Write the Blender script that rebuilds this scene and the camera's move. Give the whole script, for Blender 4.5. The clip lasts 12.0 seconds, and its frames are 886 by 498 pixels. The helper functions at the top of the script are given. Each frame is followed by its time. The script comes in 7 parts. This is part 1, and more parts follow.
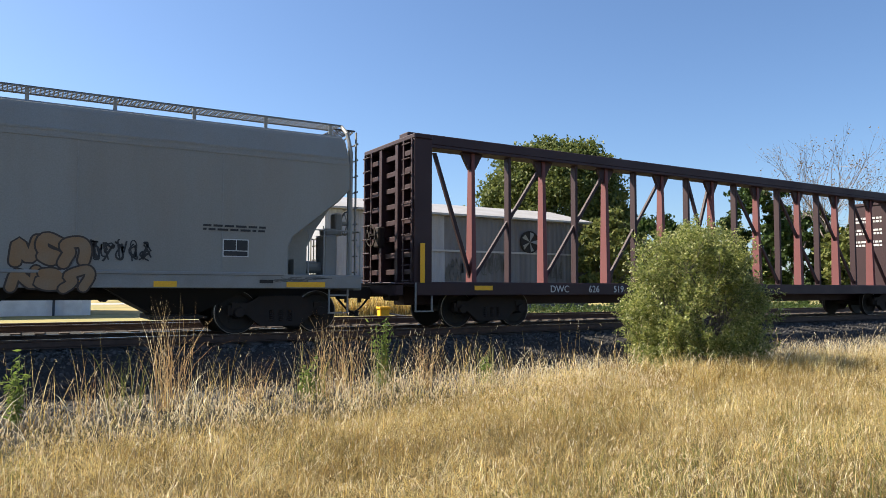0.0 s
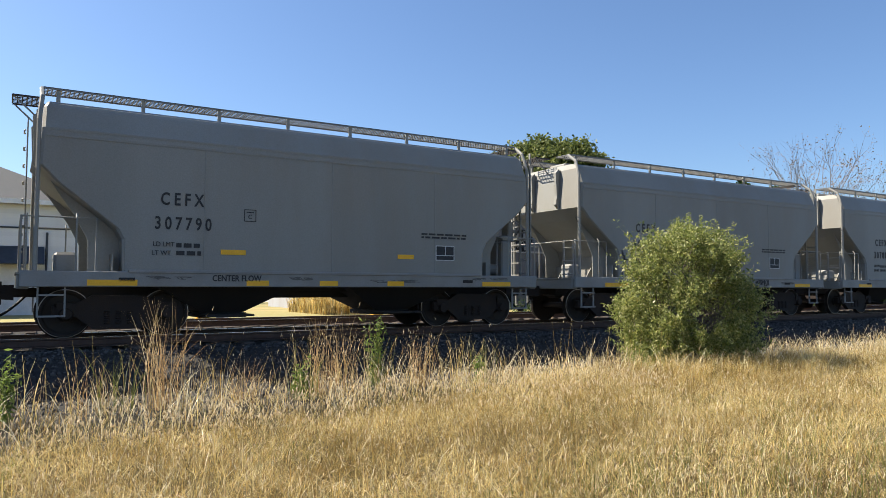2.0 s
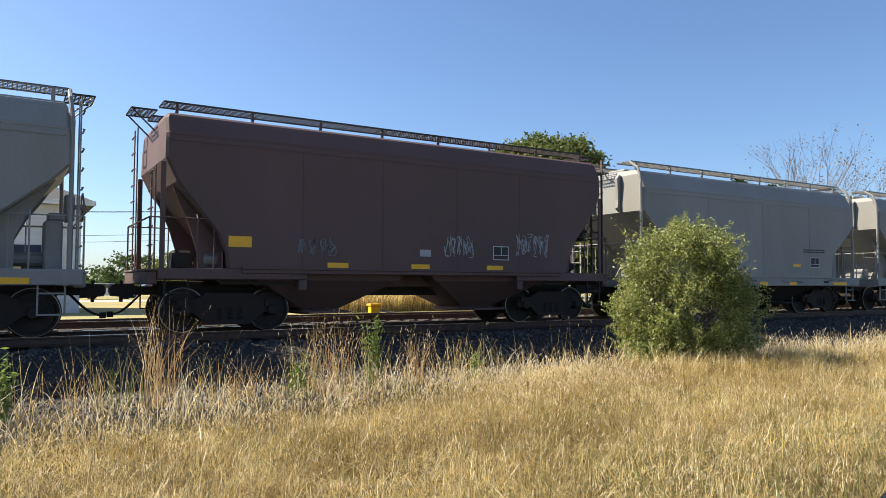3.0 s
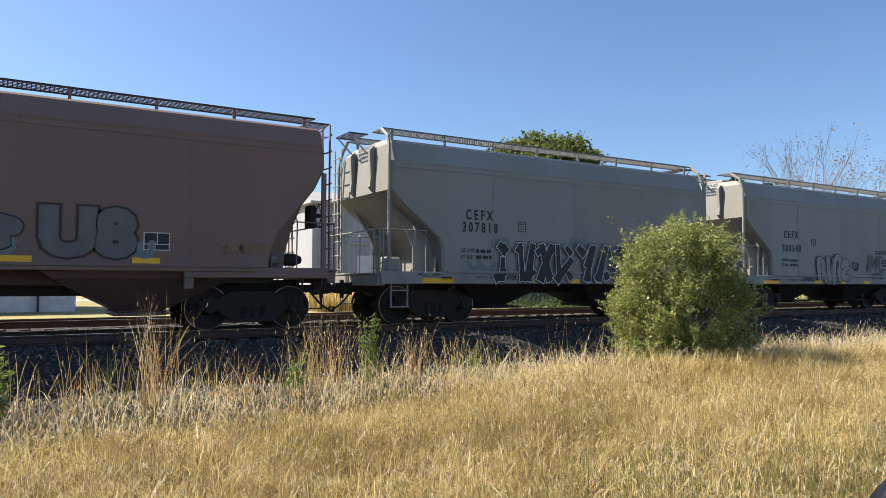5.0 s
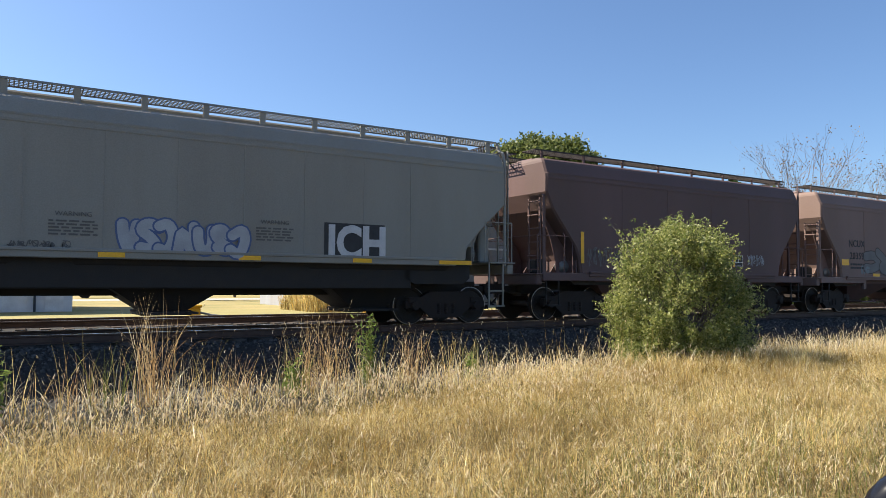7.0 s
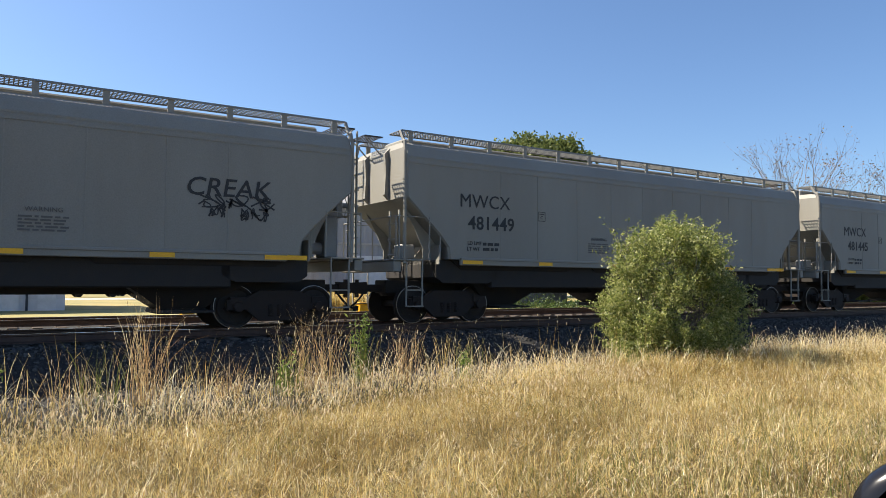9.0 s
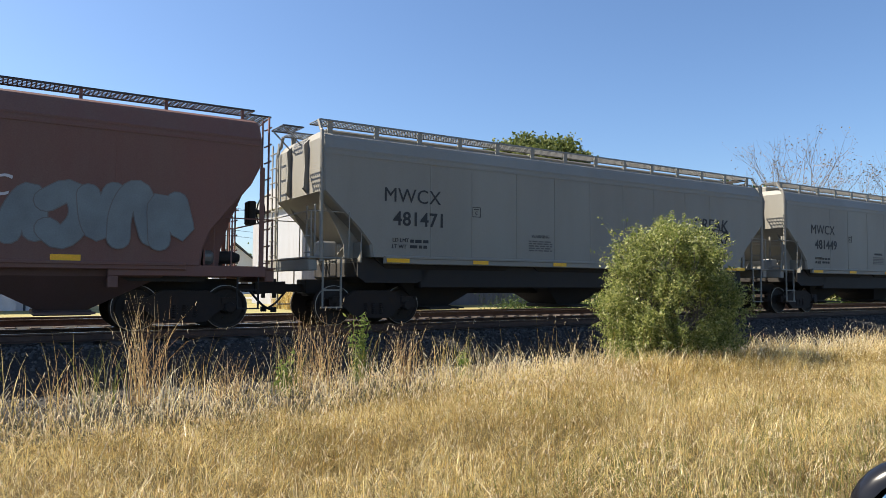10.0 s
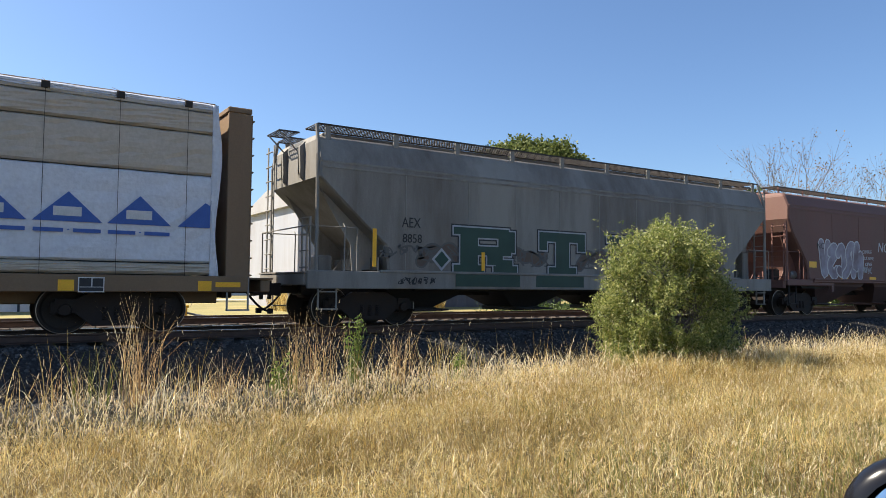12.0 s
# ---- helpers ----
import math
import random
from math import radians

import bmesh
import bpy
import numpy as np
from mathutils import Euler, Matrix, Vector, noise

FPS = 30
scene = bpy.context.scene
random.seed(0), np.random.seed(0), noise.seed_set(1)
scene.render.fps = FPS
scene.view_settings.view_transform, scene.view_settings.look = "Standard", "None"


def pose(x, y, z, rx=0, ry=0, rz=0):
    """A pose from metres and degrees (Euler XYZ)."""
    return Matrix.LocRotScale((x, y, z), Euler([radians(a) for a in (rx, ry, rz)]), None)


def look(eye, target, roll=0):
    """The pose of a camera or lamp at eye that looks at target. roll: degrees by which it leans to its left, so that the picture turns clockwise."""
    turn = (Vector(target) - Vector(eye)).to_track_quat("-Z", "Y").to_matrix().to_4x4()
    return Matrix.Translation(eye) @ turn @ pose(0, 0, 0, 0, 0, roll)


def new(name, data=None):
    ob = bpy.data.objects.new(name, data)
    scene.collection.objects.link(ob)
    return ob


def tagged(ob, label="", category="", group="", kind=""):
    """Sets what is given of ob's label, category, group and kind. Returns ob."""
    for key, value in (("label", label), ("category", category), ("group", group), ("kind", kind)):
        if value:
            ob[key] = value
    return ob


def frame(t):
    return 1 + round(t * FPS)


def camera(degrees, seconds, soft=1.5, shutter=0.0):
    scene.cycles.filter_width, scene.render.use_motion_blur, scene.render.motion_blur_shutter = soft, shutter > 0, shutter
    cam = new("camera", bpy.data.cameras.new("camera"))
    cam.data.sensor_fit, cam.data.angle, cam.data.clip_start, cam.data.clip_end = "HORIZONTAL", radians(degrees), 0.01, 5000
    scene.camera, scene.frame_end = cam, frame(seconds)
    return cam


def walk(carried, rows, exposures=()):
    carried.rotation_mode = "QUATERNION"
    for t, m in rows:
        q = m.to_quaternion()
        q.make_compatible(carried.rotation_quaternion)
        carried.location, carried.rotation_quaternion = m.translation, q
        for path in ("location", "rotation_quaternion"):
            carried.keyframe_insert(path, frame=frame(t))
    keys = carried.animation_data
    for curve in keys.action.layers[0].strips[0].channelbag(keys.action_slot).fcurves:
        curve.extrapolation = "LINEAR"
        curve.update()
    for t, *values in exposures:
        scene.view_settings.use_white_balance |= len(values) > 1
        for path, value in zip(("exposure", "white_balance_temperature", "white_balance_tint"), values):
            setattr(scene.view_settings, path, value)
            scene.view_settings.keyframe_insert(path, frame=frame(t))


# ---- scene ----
from functools import lru_cache

# camera: held by hand beside the line, turning very slowly to the right
cam = camera(63.78, 12.0, soft=0.75)
EYE = (0.0, -15.98, 0.966)


def aim(t, heading, rise, lean):
    """The hand sinks by some centimetres on the way."""
    h, r = radians(heading), radians(rise)
    sink = float(np.interp(t, (0, 3, 5, 7, 9, 12), (0.010, 0.010, 0.002, -0.003, -0.010, -0.017)))
    eye = (EYE[0], EYE[1], EYE[2] + sink)
    return look(eye, (eye[0] + math.sin(h) * math.cos(r), eye[1] + math.cos(h) * math.cos(r), eye[2] + math.sin(r)), lean)


TURN = [
    (0.0, 30.69, 3.14, 0.15), (0.5, 30.80, 3.14, 0.15), (1.0, 30.95, 3.13, 0.15), (1.5, 31.09, 3.09, 0.13),
    (2.0, 31.23, 3.03, 0.10), (2.5, 31.33, 2.97, 0.08), (3.0, 31.43, 2.89, 0.08), (4.0, 31.56, 2.81, 0.07),
    (5.0, 31.67, 2.79, 0.06), (5.5, 31.72, 2.81, 0.08), (6.0, 31.77, 2.84, 0.12), (6.5, 31.81, 2.88, 0.16),
    (7.0, 31.86, 2.88, 0.22), (8.0, 32.10, 2.86, 0.27), (9.0, 32.33, 2.83, 0.28), (9.5, 32.40, 2.83, 0.29),
    (10.0, 32.46, 2.84, 0.32), (10.5, 32.52, 2.86, 0.36), (11.0, 32.58, 2.89, 0.40), (11.5, 32.68, 2.94, 0.42),
    (12.0, 32.79, 3.01, 0.45)]
walk(cam, [(t, aim(t, h, r, l)) for t, h, r, l in TURN])

# daylight: low autumn sun behind the line, to the left
SUN_HEADING, SUN_HEIGHT = radians(-46), radians(44.5)
world = bpy.data.worlds.new("sky")
scene.world = world
world.use_nodes = True
wn = world.node_tree.nodes
sky = wn.new("ShaderNodeTexSky")
sky.sky_type, sky.sun_disc = "NISHITA", False
sky.sun_elevation, sky.sun_rotation = SUN_HEIGHT, SUN_HEADING
sky.altitude, sky.air_density, sky.dust_density, sky.ozone_density = 100, 0.95, 0.95, 6.4
wn["Background"].inputs["Strength"].default_value = 0.078
world.node_tree.links.new(sky.outputs[0], wn["Background"].inputs[0])
sun = new("sun", bpy.data.lights.new("sun", "SUN"))
sun.data.energy, sun.data.angle, sun.data.color = 5.0, radians(0.55), (1.0, 0.905, 0.755)
sun.matrix_basis = look((math.sin(SUN_HEADING) * math.cos(SUN_HEIGHT) * 90, math.cos(SUN_HEADING) * math.cos(SUN_HEIGHT) * 90,
                         math.sin(SUN_HEIGHT) * 90), (0, 0, 0))
scene.view_settings.exposure = 1.18

# ---------------------------------------------------------------- materials
def material(name, base, rough=0.6, metal=0.0, other=None, amount=0.5, scale=3.0, grain=40.0, bump=0.15, spec=0.4,
             rand=0.0, island=0.0, translucent=0.0, streak=False, dirt=None, dirt_amount=0.0):
    """A surface with broad stains, fine grain and relief; rand varies it from object to object, island from piece to piece."""
    m = bpy.data.materials.new(name)
    m.use_nodes = True
    nt = m.node_tree
    n, k = nt.nodes, nt.links.new
    p = n["Principled BSDF"]
    p.inputs["Roughness"].default_value = rough
    p.inputs["Metallic"].default_value = metal
    p.inputs["Specular IOR Level"].default_value = spec
    co = n.new("ShaderNodeTexCoord")
    mp = n.new("ShaderNodeMapping")
    k(co.outputs["Object"], mp.inputs[0])
    mp.inputs["Scale"].default_value = (1, 1, 0.18) if streak else (1, 1, 1)
    big = n.new("ShaderNodeTexNoise")
    big.inputs["Scale"].default_value, big.inputs["Detail"].default_value = scale, 6
    k(mp.outputs[0], big.inputs["Vector"])
    fine = n.new("ShaderNodeTexNoise")
    fine.inputs["Scale"].default_value, fine.inputs["Detail"].default_value = grain, 3
    k(co.outputs["Object"], fine.inputs["Vector"])
    ramp = n.new("ShaderNodeMapRange")
    ramp.inputs["From Min"].default_value, ramp.inputs["From Max"].default_value = 0.35, 0.68
    ramp.inputs["To Max"].default_value = amount
    k(big.outputs["Fac"], ramp.inputs["Value"])
    mix = n.new("ShaderNodeMix")
    mix.data_type = "RGBA"
    mix.inputs[6].default_value = (*base, 1)
    other = other or tuple(c * 0.6 for c in base)
    mix.inputs[7].default_value = (*other, 1)
    k(ramp.outputs[0], mix.inputs[0])
    colour = mix.outputs[2]
    if dirt:
        dn = n.new("ShaderNodeTexNoise")
        dn.inputs["Scale"].default_value, dn.inputs["Detail"].default_value, dn.inputs["Roughness"].default_value = 0.8, 8, 0.7
        k(mp.outputs[0], dn.inputs["Vector"])
        dr = n.new("ShaderNodeMapRange")
        dr.inputs["From Min"].default_value, dr.inputs["From Max"].default_value, dr.inputs["To Max"].default_value = 0.45, 0.75, dirt_amount
        k(dn.outputs["Fac"], dr.inputs["Value"])
        dm = n.new("ShaderNodeMix")
        dm.data_type = "RGBA"
        dm.inputs[7].default_value = (*dirt, 1)
        k(dr.outputs[0], dm.inputs[0])
        k(colour, dm.inputs[6])
        colour = dm.outputs[2]
    hsv = n.new("ShaderNodeHueSaturation")
    k(colour, hsv.inputs["Color"])
    val = n.new("ShaderNodeMapRange")
    val.inputs["To Min"].default_value, val.inputs["To Max"].default_value = 0.82, 1.18
    k(fine.outputs["Fac"], val.inputs["Value"])
    last = val.outputs[0]
    for amount_of, node, out in ((rand, "ShaderNodeObjectInfo", "Random"), (island, "ShaderNodeNewGeometry", "Random Per Island")):
        if amount_of:
            r = n.new(node)
            rr = n.new("ShaderNodeMapRange")
            rr.inputs["To Min"].default_value, rr.inputs["To Max"].default_value = 1 - amount_of, 1 + amount_of
            k(r.outputs[out], rr.inputs["Value"])
            mul = n.new("ShaderNodeMath")
            mul.operation = "MULTIPLY"
            k(last, mul.inputs[0])
            k(rr.outputs[0], mul.inputs[1])
            last = mul.outputs[0]
    k(last, hsv.inputs["Value"])
    k(hsv.outputs[0], p.inputs["Base Color"])
    rv = n.new("ShaderNodeMapRange")
    rv.inputs["To Min"].default_value, rv.inputs["To Max"].default_value = max(0.05, rough - 0.12), min(1, rough + 0.12)
    k(big.outputs["Fac"], rv.inputs["Value"])
    k(rv.outputs[0], p.inputs["Roughness"])
    if bump:
        b = n.new("ShaderNodeBump")
        b.inputs["Strength"].default_value, b.inputs["Distance"].default_value = bump, 0.02
        k(fine.outputs["Fac"], b.inputs["Height"])
        k(b.outputs[0], p.inputs["Normal"])
    if translucent:
        tr = n.new("ShaderNodeBsdfTranslucent")
        k(hsv.outputs[0], tr.inputs["Color"])
        ms = n.new("ShaderNodeMixShader")
        ms.inputs[0].default_value = translucent
        k(p.outputs[0], ms.inputs[1])
        k(tr.outputs[0], ms.inputs[2])
        k(ms.outputs[0], n["Material Output"].inputs["Surface"])
    return m


def blades(name, tones, rough=0.6, translucent=0.35, spec=0.25, patch=None):
    """Leaves and blades: each piece takes one of the tones; patch tints whole stretches of it."""
    m = material(name, tones[0], rough, amount=0.0, bump=0.0, grain=9, translucent=translucent, spec=spec)
    n, k = m.node_tree.nodes, m.node_tree.links.new
    g = n.new("ShaderNodeNewGeometry")
    ramp = n.new("ShaderNodeValToRGB")
    el = ramp.color_ramp.elements
    while len(el) < len(tones):
        el.new(0.5)
    for i, (e, c) in enumerate(zip(el, tones)):
        e.position, e.color = i / (len(tones) - 1), (*c, 1)
    k(g.outputs["Random Per Island"], ramp.inputs[0])
    out = ramp.outputs[0]
    if patch:
        co = n.new("ShaderNodeTexCoord")
        tex = n.new("ShaderNodeTexNoise")
        tex.inputs["Scale"].default_value, tex.inputs["Detail"].default_value = 0.8, 6
        k(co.outputs["Object"], tex.inputs["Vector"])
        span = n.new("ShaderNodeMapRange")
        span.inputs["From Min"].default_value, span.inputs["From Max"].default_value = 0.42, 0.62
        k(tex.outputs["Fac"], span.inputs["Value"])
        mix = n.new("ShaderNodeMix")
        mix.data_type, mix.blend_type = "RGBA", "MULTIPLY"
        k(span.outputs["Result"], mix.inputs[0])
        k(out, mix.inputs[6])
        mix.inputs[7].default_value = (*patch, 1)
        out = mix.outputs[2]
    k(out, n["Hue/Saturation/Value"].inputs["Color"])
    return m


GREY = material("grey_car_paint", (0.275, 0.275, 0.255), 0.5, other=(0.22, 0.22, 0.20), scale=0.9, streak=True, bump=0.06, dirt=(0.24, 0.20, 0.16), dirt_amount=0.45, spec=0.2)
GREY_SILL = material("grey_sill_paint", (0.28, 0.278, 0.265), 0.5, other=(0.21, 0.207, 0.195), scale=2, bump=0.06, dirt=(0.20, 0.17, 0.14), dirt_amount=0.5, spec=0.2)
TAN_GREY = material("warm_grey_car_paint", (0.268, 0.258, 0.226), 0.5, other=(0.225, 0.216, 0.19), scale=0.9, streak=True, bump=0.06, dirt=(0.2, 0.17, 0.14), dirt_amount=0.35, spec=0.2)
AGED_GREY = material("weathered_grey_car_paint", (0.28, 0.268, 0.24), 0.62, other=(0.145, 0.133, 0.12), scale=0.9, streak=True, bump=0.12, dirt=(0.10, 0.075, 0.06), dirt_amount=0.85, spec=0.2)
BROWN = material("oxide_brown_car_paint", (0.185, 0.094, 0.076), 0.6, other=(0.125, 0.067, 0.058), scale=0.8, streak=True, bump=0.08, dirt=(0.20, 0.14, 0.11), dirt_amount=0.5, spec=0.2)
DARK_BROWN = material("dark_brown_car_paint", (0.135, 0.085, 0.079), 0.6, other=(0.07, 0.046, 0.044), scale=0.8, streak=True, bump=0.08, dirt=(0.16, 0.12, 0.10), dirt_amount=0.4, spec=0.2)
DUSTY_BROWN = material("dusty_brown_car_paint", (0.225, 0.152, 0.13), 0.65, other=(0.155, 0.105, 0.09), scale=0.8, streak=True, bump=0.08, dirt=(0.22, 0.16, 0.12), dirt_amount=0.5, spec=0.2)
RED = material("faded_red_beam_paint", (0.165, 0.052, 0.05), 0.6, other=(0.125, 0.04, 0.038), scale=1.2, streak=True, bump=0.08, dirt=(0.10, 0.06, 0.05), dirt_amount=0.5)
MAROON = material("maroon_beam_paint", (0.036, 0.015, 0.017), 0.6, other=(0.026, 0.012, 0.014), scale=1.2, bump=0.08)
TAN = material("tan_beam_paint", (0.21, 0.135, 0.075), 0.6, other=(0.15, 0.095, 0.055), scale=1.0, streak=True)
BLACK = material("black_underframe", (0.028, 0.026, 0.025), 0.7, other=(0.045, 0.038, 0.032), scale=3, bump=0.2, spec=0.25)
RUST = material("rusty_casting", (0.026, 0.021, 0.019), 0.75, other=(0.045, 0.03, 0.022), scale=5, bump=0.3, spec=0.25)
WHEEL = material("wheel_steel", (0.026, 0.023, 0.021), 0.65, 0.1, other=(0.045, 0.032, 0.024), scale=5, bump=0.1, spec=0.25)
RIM = material("worn_bright_steel", (0.34, 0.32, 0.30), 0.38, 0.9, other=(0.2, 0.17, 0.15), scale=5, bump=0.02)
GALV = material("galvanised_grating", (0.22, 0.22, 0.21), 0.5, 0.4, other=(0.2, 0.19, 0.18), scale=3, bump=0.05)
DARK_GRATE = material("dark_grating", (0.07, 0.06, 0.055), 0.6, 0.2, scale=3, bump=0.05)
YELLOW = material("reflective_yellow", (0.90, 0.47, 0.02), 0.4, other=(0.70, 0.35, 0.02), amount=0.3, scale=6, bump=0.03)
INK = material("black_lettering", (0.022, 0.022, 0.024), 0.6, other=(0.05, 0.05, 0.05), scale=6, bump=0.0)
WHITE_INK = material("white_lettering", (0.62, 0.62, 0.60), 0.6, other=(0.4, 0.4, 0.4), scale=6, bump=0.0)
HOSE = material("rubber_hose", (0.02, 0.02, 0.02), 0.55, scale=8, spec=0.12)

# ---------------------------------------------------------------- mesh building
class Build:
    """Collects pieces of one mesh."""

    def __init__(self):
        self.v, self.f, self.m = [], [], []

    def add(self, verts, faces, mat=0):
        o = len(self.v)
        self.v += [tuple(p) for p in verts]
        self.f += [tuple(o + i for i in f) for f in faces]
        self.m += [mat] * len(faces)
        return self

    def box(self, x0, x1, y0, y1, z0, z1, mat=0, b=0.0):
        if b:
            b = min(b, (x1 - x0) / 3, (y1 - y0) / 3, (z1 - z0) / 3)
            rings = []
            for z, i in ((z0, b), (z0 + b, 0), (z1 - b, 0), (z1, b)):
                rings.append([(x0 + i + (b if not i else 0), y0 + i, z), (x1 - i - (b if not i else 0), y0 + i, z),
                              (x1 - i, y0 + i + (b if not i else 0), z), (x1 - i, y1 - i - (b if not i else 0), z),
                              (x1 - i - (b if not i else 0), y1 - i, z), (x0 + i + (b if not i else 0), y1 - i, z),
                              (x0 + i, y1 - i - (b if not i else 0), z), (x0 + i, y0 + i + (b if not i else 0), z)])
            return self.loft(rings, mat)
        vs = [(x, y, z) for z in (z0, z1) for x, y in ((x0, y0), (x1, y0), (x1, y1), (x0, y1))]
        return self.add(vs, [(3, 2, 1, 0), (4, 5, 6, 7), (0, 1, 5, 4), (1, 2, 6, 5), (2, 3, 7, 6), (3, 0, 4, 7)], mat)

    def loft(self, rings, mat=0, caps=True):
        n = len(rings[0])
        vs = [p for r in rings for p in r]
        fs = [(i * n + j, i * n + (j + 1) % n, (i + 1) * n + (j + 1) % n, (i + 1) * n + j) for i in range(len(rings) - 1) for j in range(n)]
        if caps:
            fs += [tuple(reversed(range(n))), tuple((len(rings) - 1) * n + j for j in range(n))]
        return self.add(vs, fs, mat)

    def tube(self, pts, r, sides=6, mat=0):
        pts = [Vector(p) for p in pts]
        rings, up = [], None
        for i, p in enumerate(pts):
            d = (pts[min(i + 1, len(pts) - 1)] - pts[max(i - 1, 0)]).normalized()
            if up is None:
                up = d.orthogonal().normalized()
            up = (up - d * up.dot(d)).normalized()
            s = d.cross(up)
            rr = r[i] if isinstance(r, (list, tuple)) else r
            rings.append([p + (up * math.cos(a) + s * math.sin(a)) * rr for a in (2 * math.pi * k / sides for k in range(sides))])
        return self.loft(rings, mat)

    def prism(self, poly, y0, y1, mat=0):
        """A polygon in x and z, drawn out from y0 to y1."""
        return self.loft([[(x, y0, z) for x, z in poly], [(x, y1, z) for x, z in poly]], mat)

    def turned(self, profile, axis="y", sides=24, mat=0, centre=(0, 0, 0), caps=True):
        """A profile of (radius, distance along the axis) turned round the axis."""
        rings = []
        for r, d in profile:
            ring = []
            for k in range(sides):
                a = 2 * math.pi * k / sides
                c, s = r * math.cos(a), r * math.sin(a)
                p = {"y": (c, d, s), "x": (d, c, s), "z": (c, s, d)}[axis]
                ring.append((p[0] + centre[0], p[1] + centre[1], p[2] + centre[2]))
            rings.append(ring)
        return self.loft(rings, mat, caps)

    def mesh(self, name, *mats, smooth=False):
        me = bpy.data.meshes.new(name)
        me.from_pydata(self.v, [], self.f)
        bm = bmesh.new()
        bm.from_mesh(me)
        bmesh.ops.recalc_face_normals(bm, faces=bm.faces)
        bm.to_mesh(me)
        bm.free()
        for m in mats:
            me.materials.append(m)
        if len(mats) > 1:
            me.polygons.foreach_set("material_index", self.m)
        if smooth:
            me.polygons.foreach_set("use_smooth", [True] * len(me.polygons))
        me.update()
        return me


def part(name, me, parent, label="", at=None):
    ob = new(name, me)
    ob.parent = parent
    if at is not None:
        ob.matrix_basis = at
    if label:
        ob["label"] = label
    return ob


def thing(name, label, category, group="", at=None, kind=""):
    ob = tagged(new(name), label, category, group, kind)
    if at is not None:
        ob.matrix_basis = at
    return ob


def single(name, me, label, category="", group="", at=None, kind=""):
    ob = tagged(new(name, me), label, category, group, kind)
    if at is not None:
        ob.matrix_basis = at
    return ob


MESHES = {}


def shared(key, make):
    if key not in MESHES:
        MESHES[key] = make()
    return MESHES[key]


def lettering(body, size, mat, spacing=1.0, shear=0.0, width=1.0, thick=0.0):
    """Words as a mesh in x and z, facing -y, centred on their own middle."""
    def make():
        cu = bpy.data.curves.new("lettering", "FONT")
        cu.body, cu.size, cu.extrude, cu.space_character, cu.shear = body, size, 0.004, spacing, shear
        cu.align_x, cu.align_y, cu.offset, cu.resolution_u = "CENTER", "CENTER", thick, 3
        ob = bpy.data.objects.new("lettering", cu)
        me = bpy.data.meshes.new_from_object(ob)
        me.transform(Matrix.Rotation(radians(90), 4, "X") @ Matrix.Diagonal((width, 1, 1, 1)))
        me.materials.clear()
        me.materials.append(mat)
        bpy.data.objects.remove(ob)
        return me
    return shared(("text", body, size, mat.name, spacing, shear, width, thick), make)


# ---------------------------------------------------------------- freight cars
SPEED = 15.25
WHEEL_R = 0.457
CARS = []      # car and the place of its middle at the start
WHEELSETS = []


def wheelset_mesh():
    b = Build()
    for s in (-1, 1):
        y = s * 0.79
        b.turned([(0.0, s * 0.80), (0.10, s * 0.80), (0.13, s * 0.82), (0.15, s * 0.775), (0.36, s * 0.765), (0.385, s * 0.785), (0.40, s * 0.795), (WHEEL_R - 0.014, s * 0.797)], sides=40, mat=0, caps=False)
        b.turned([(WHEEL_R - 0.014, s * 0.797), (WHEEL_R - 0.002, s * 0.795), (WHEEL_R, s * 0.785)], sides=40, mat=1, caps=False)
        b.turned([(WHEEL_R, s * 0.785), (WHEEL_R, s * 0.69), (WHEEL_R + 0.026, s * 0.675), (WHEEL_R + 0.02, s * 0.66), (0.38, s * 0.66), (0.1, s * 0.66)], sides=40, mat=0, caps=False)
        b.turned([(0.085, s * 0.80), (0.085, s * 1.05), (0.06, s * 1.06)], sides=12, mat=0)
        for k in range(6):
            a = k * math.pi / 3
            b.box(0.23 * math.cos(a) - 0.03, 0.23 * math.cos(a) + 0.03, min(s * 0.765, s * 0.785), max(s * 0.765, s * 0.785), 0.23 * math.sin(a) - 0.03, 0.23 * math.sin(a) + 0.03)
    b.turned([(0.085, -0.7), (0.08, 0.7)], sides=12)
    return b.mesh("wheelset", WHEEL, RIM)


def side_frame_mesh():
    b = Build()
    outer = [(-1.12, 0.40), (-1.12, 0.60), (-0.70, 0.66), (-0.45, 0.80), (0.45, 0.80), (0.70, 0.66), (1.12, 0.60), (1.12, 0.40), (0.72, 0.40), (0.42, 0.16), (-0.42, 0.16), (-0.72, 0.40)]
    b.prism(outer, -0.07, 0.07)
    for x in (-0.889, 0.889):
        b.turned([(0.0, -0.15), (0.10, -0.15), (0.12, -0.08), (0.12, 0.08)], sides=10, centre=(x, 0, 0.457))
        b.box(x - 0.16, x + 0.16, -0.10, 0.10, 0.52, 0.66)
    for i in range(3):
        b.turned([(0.062 if k % 2 else 0.045, 0.26 + 0.022 * k) for k in range(12)], axis="z", sides=10, centre=(-0.2 + 0.2 * i, -0.05, 0))
    return b.mesh("side_frame", RUST)


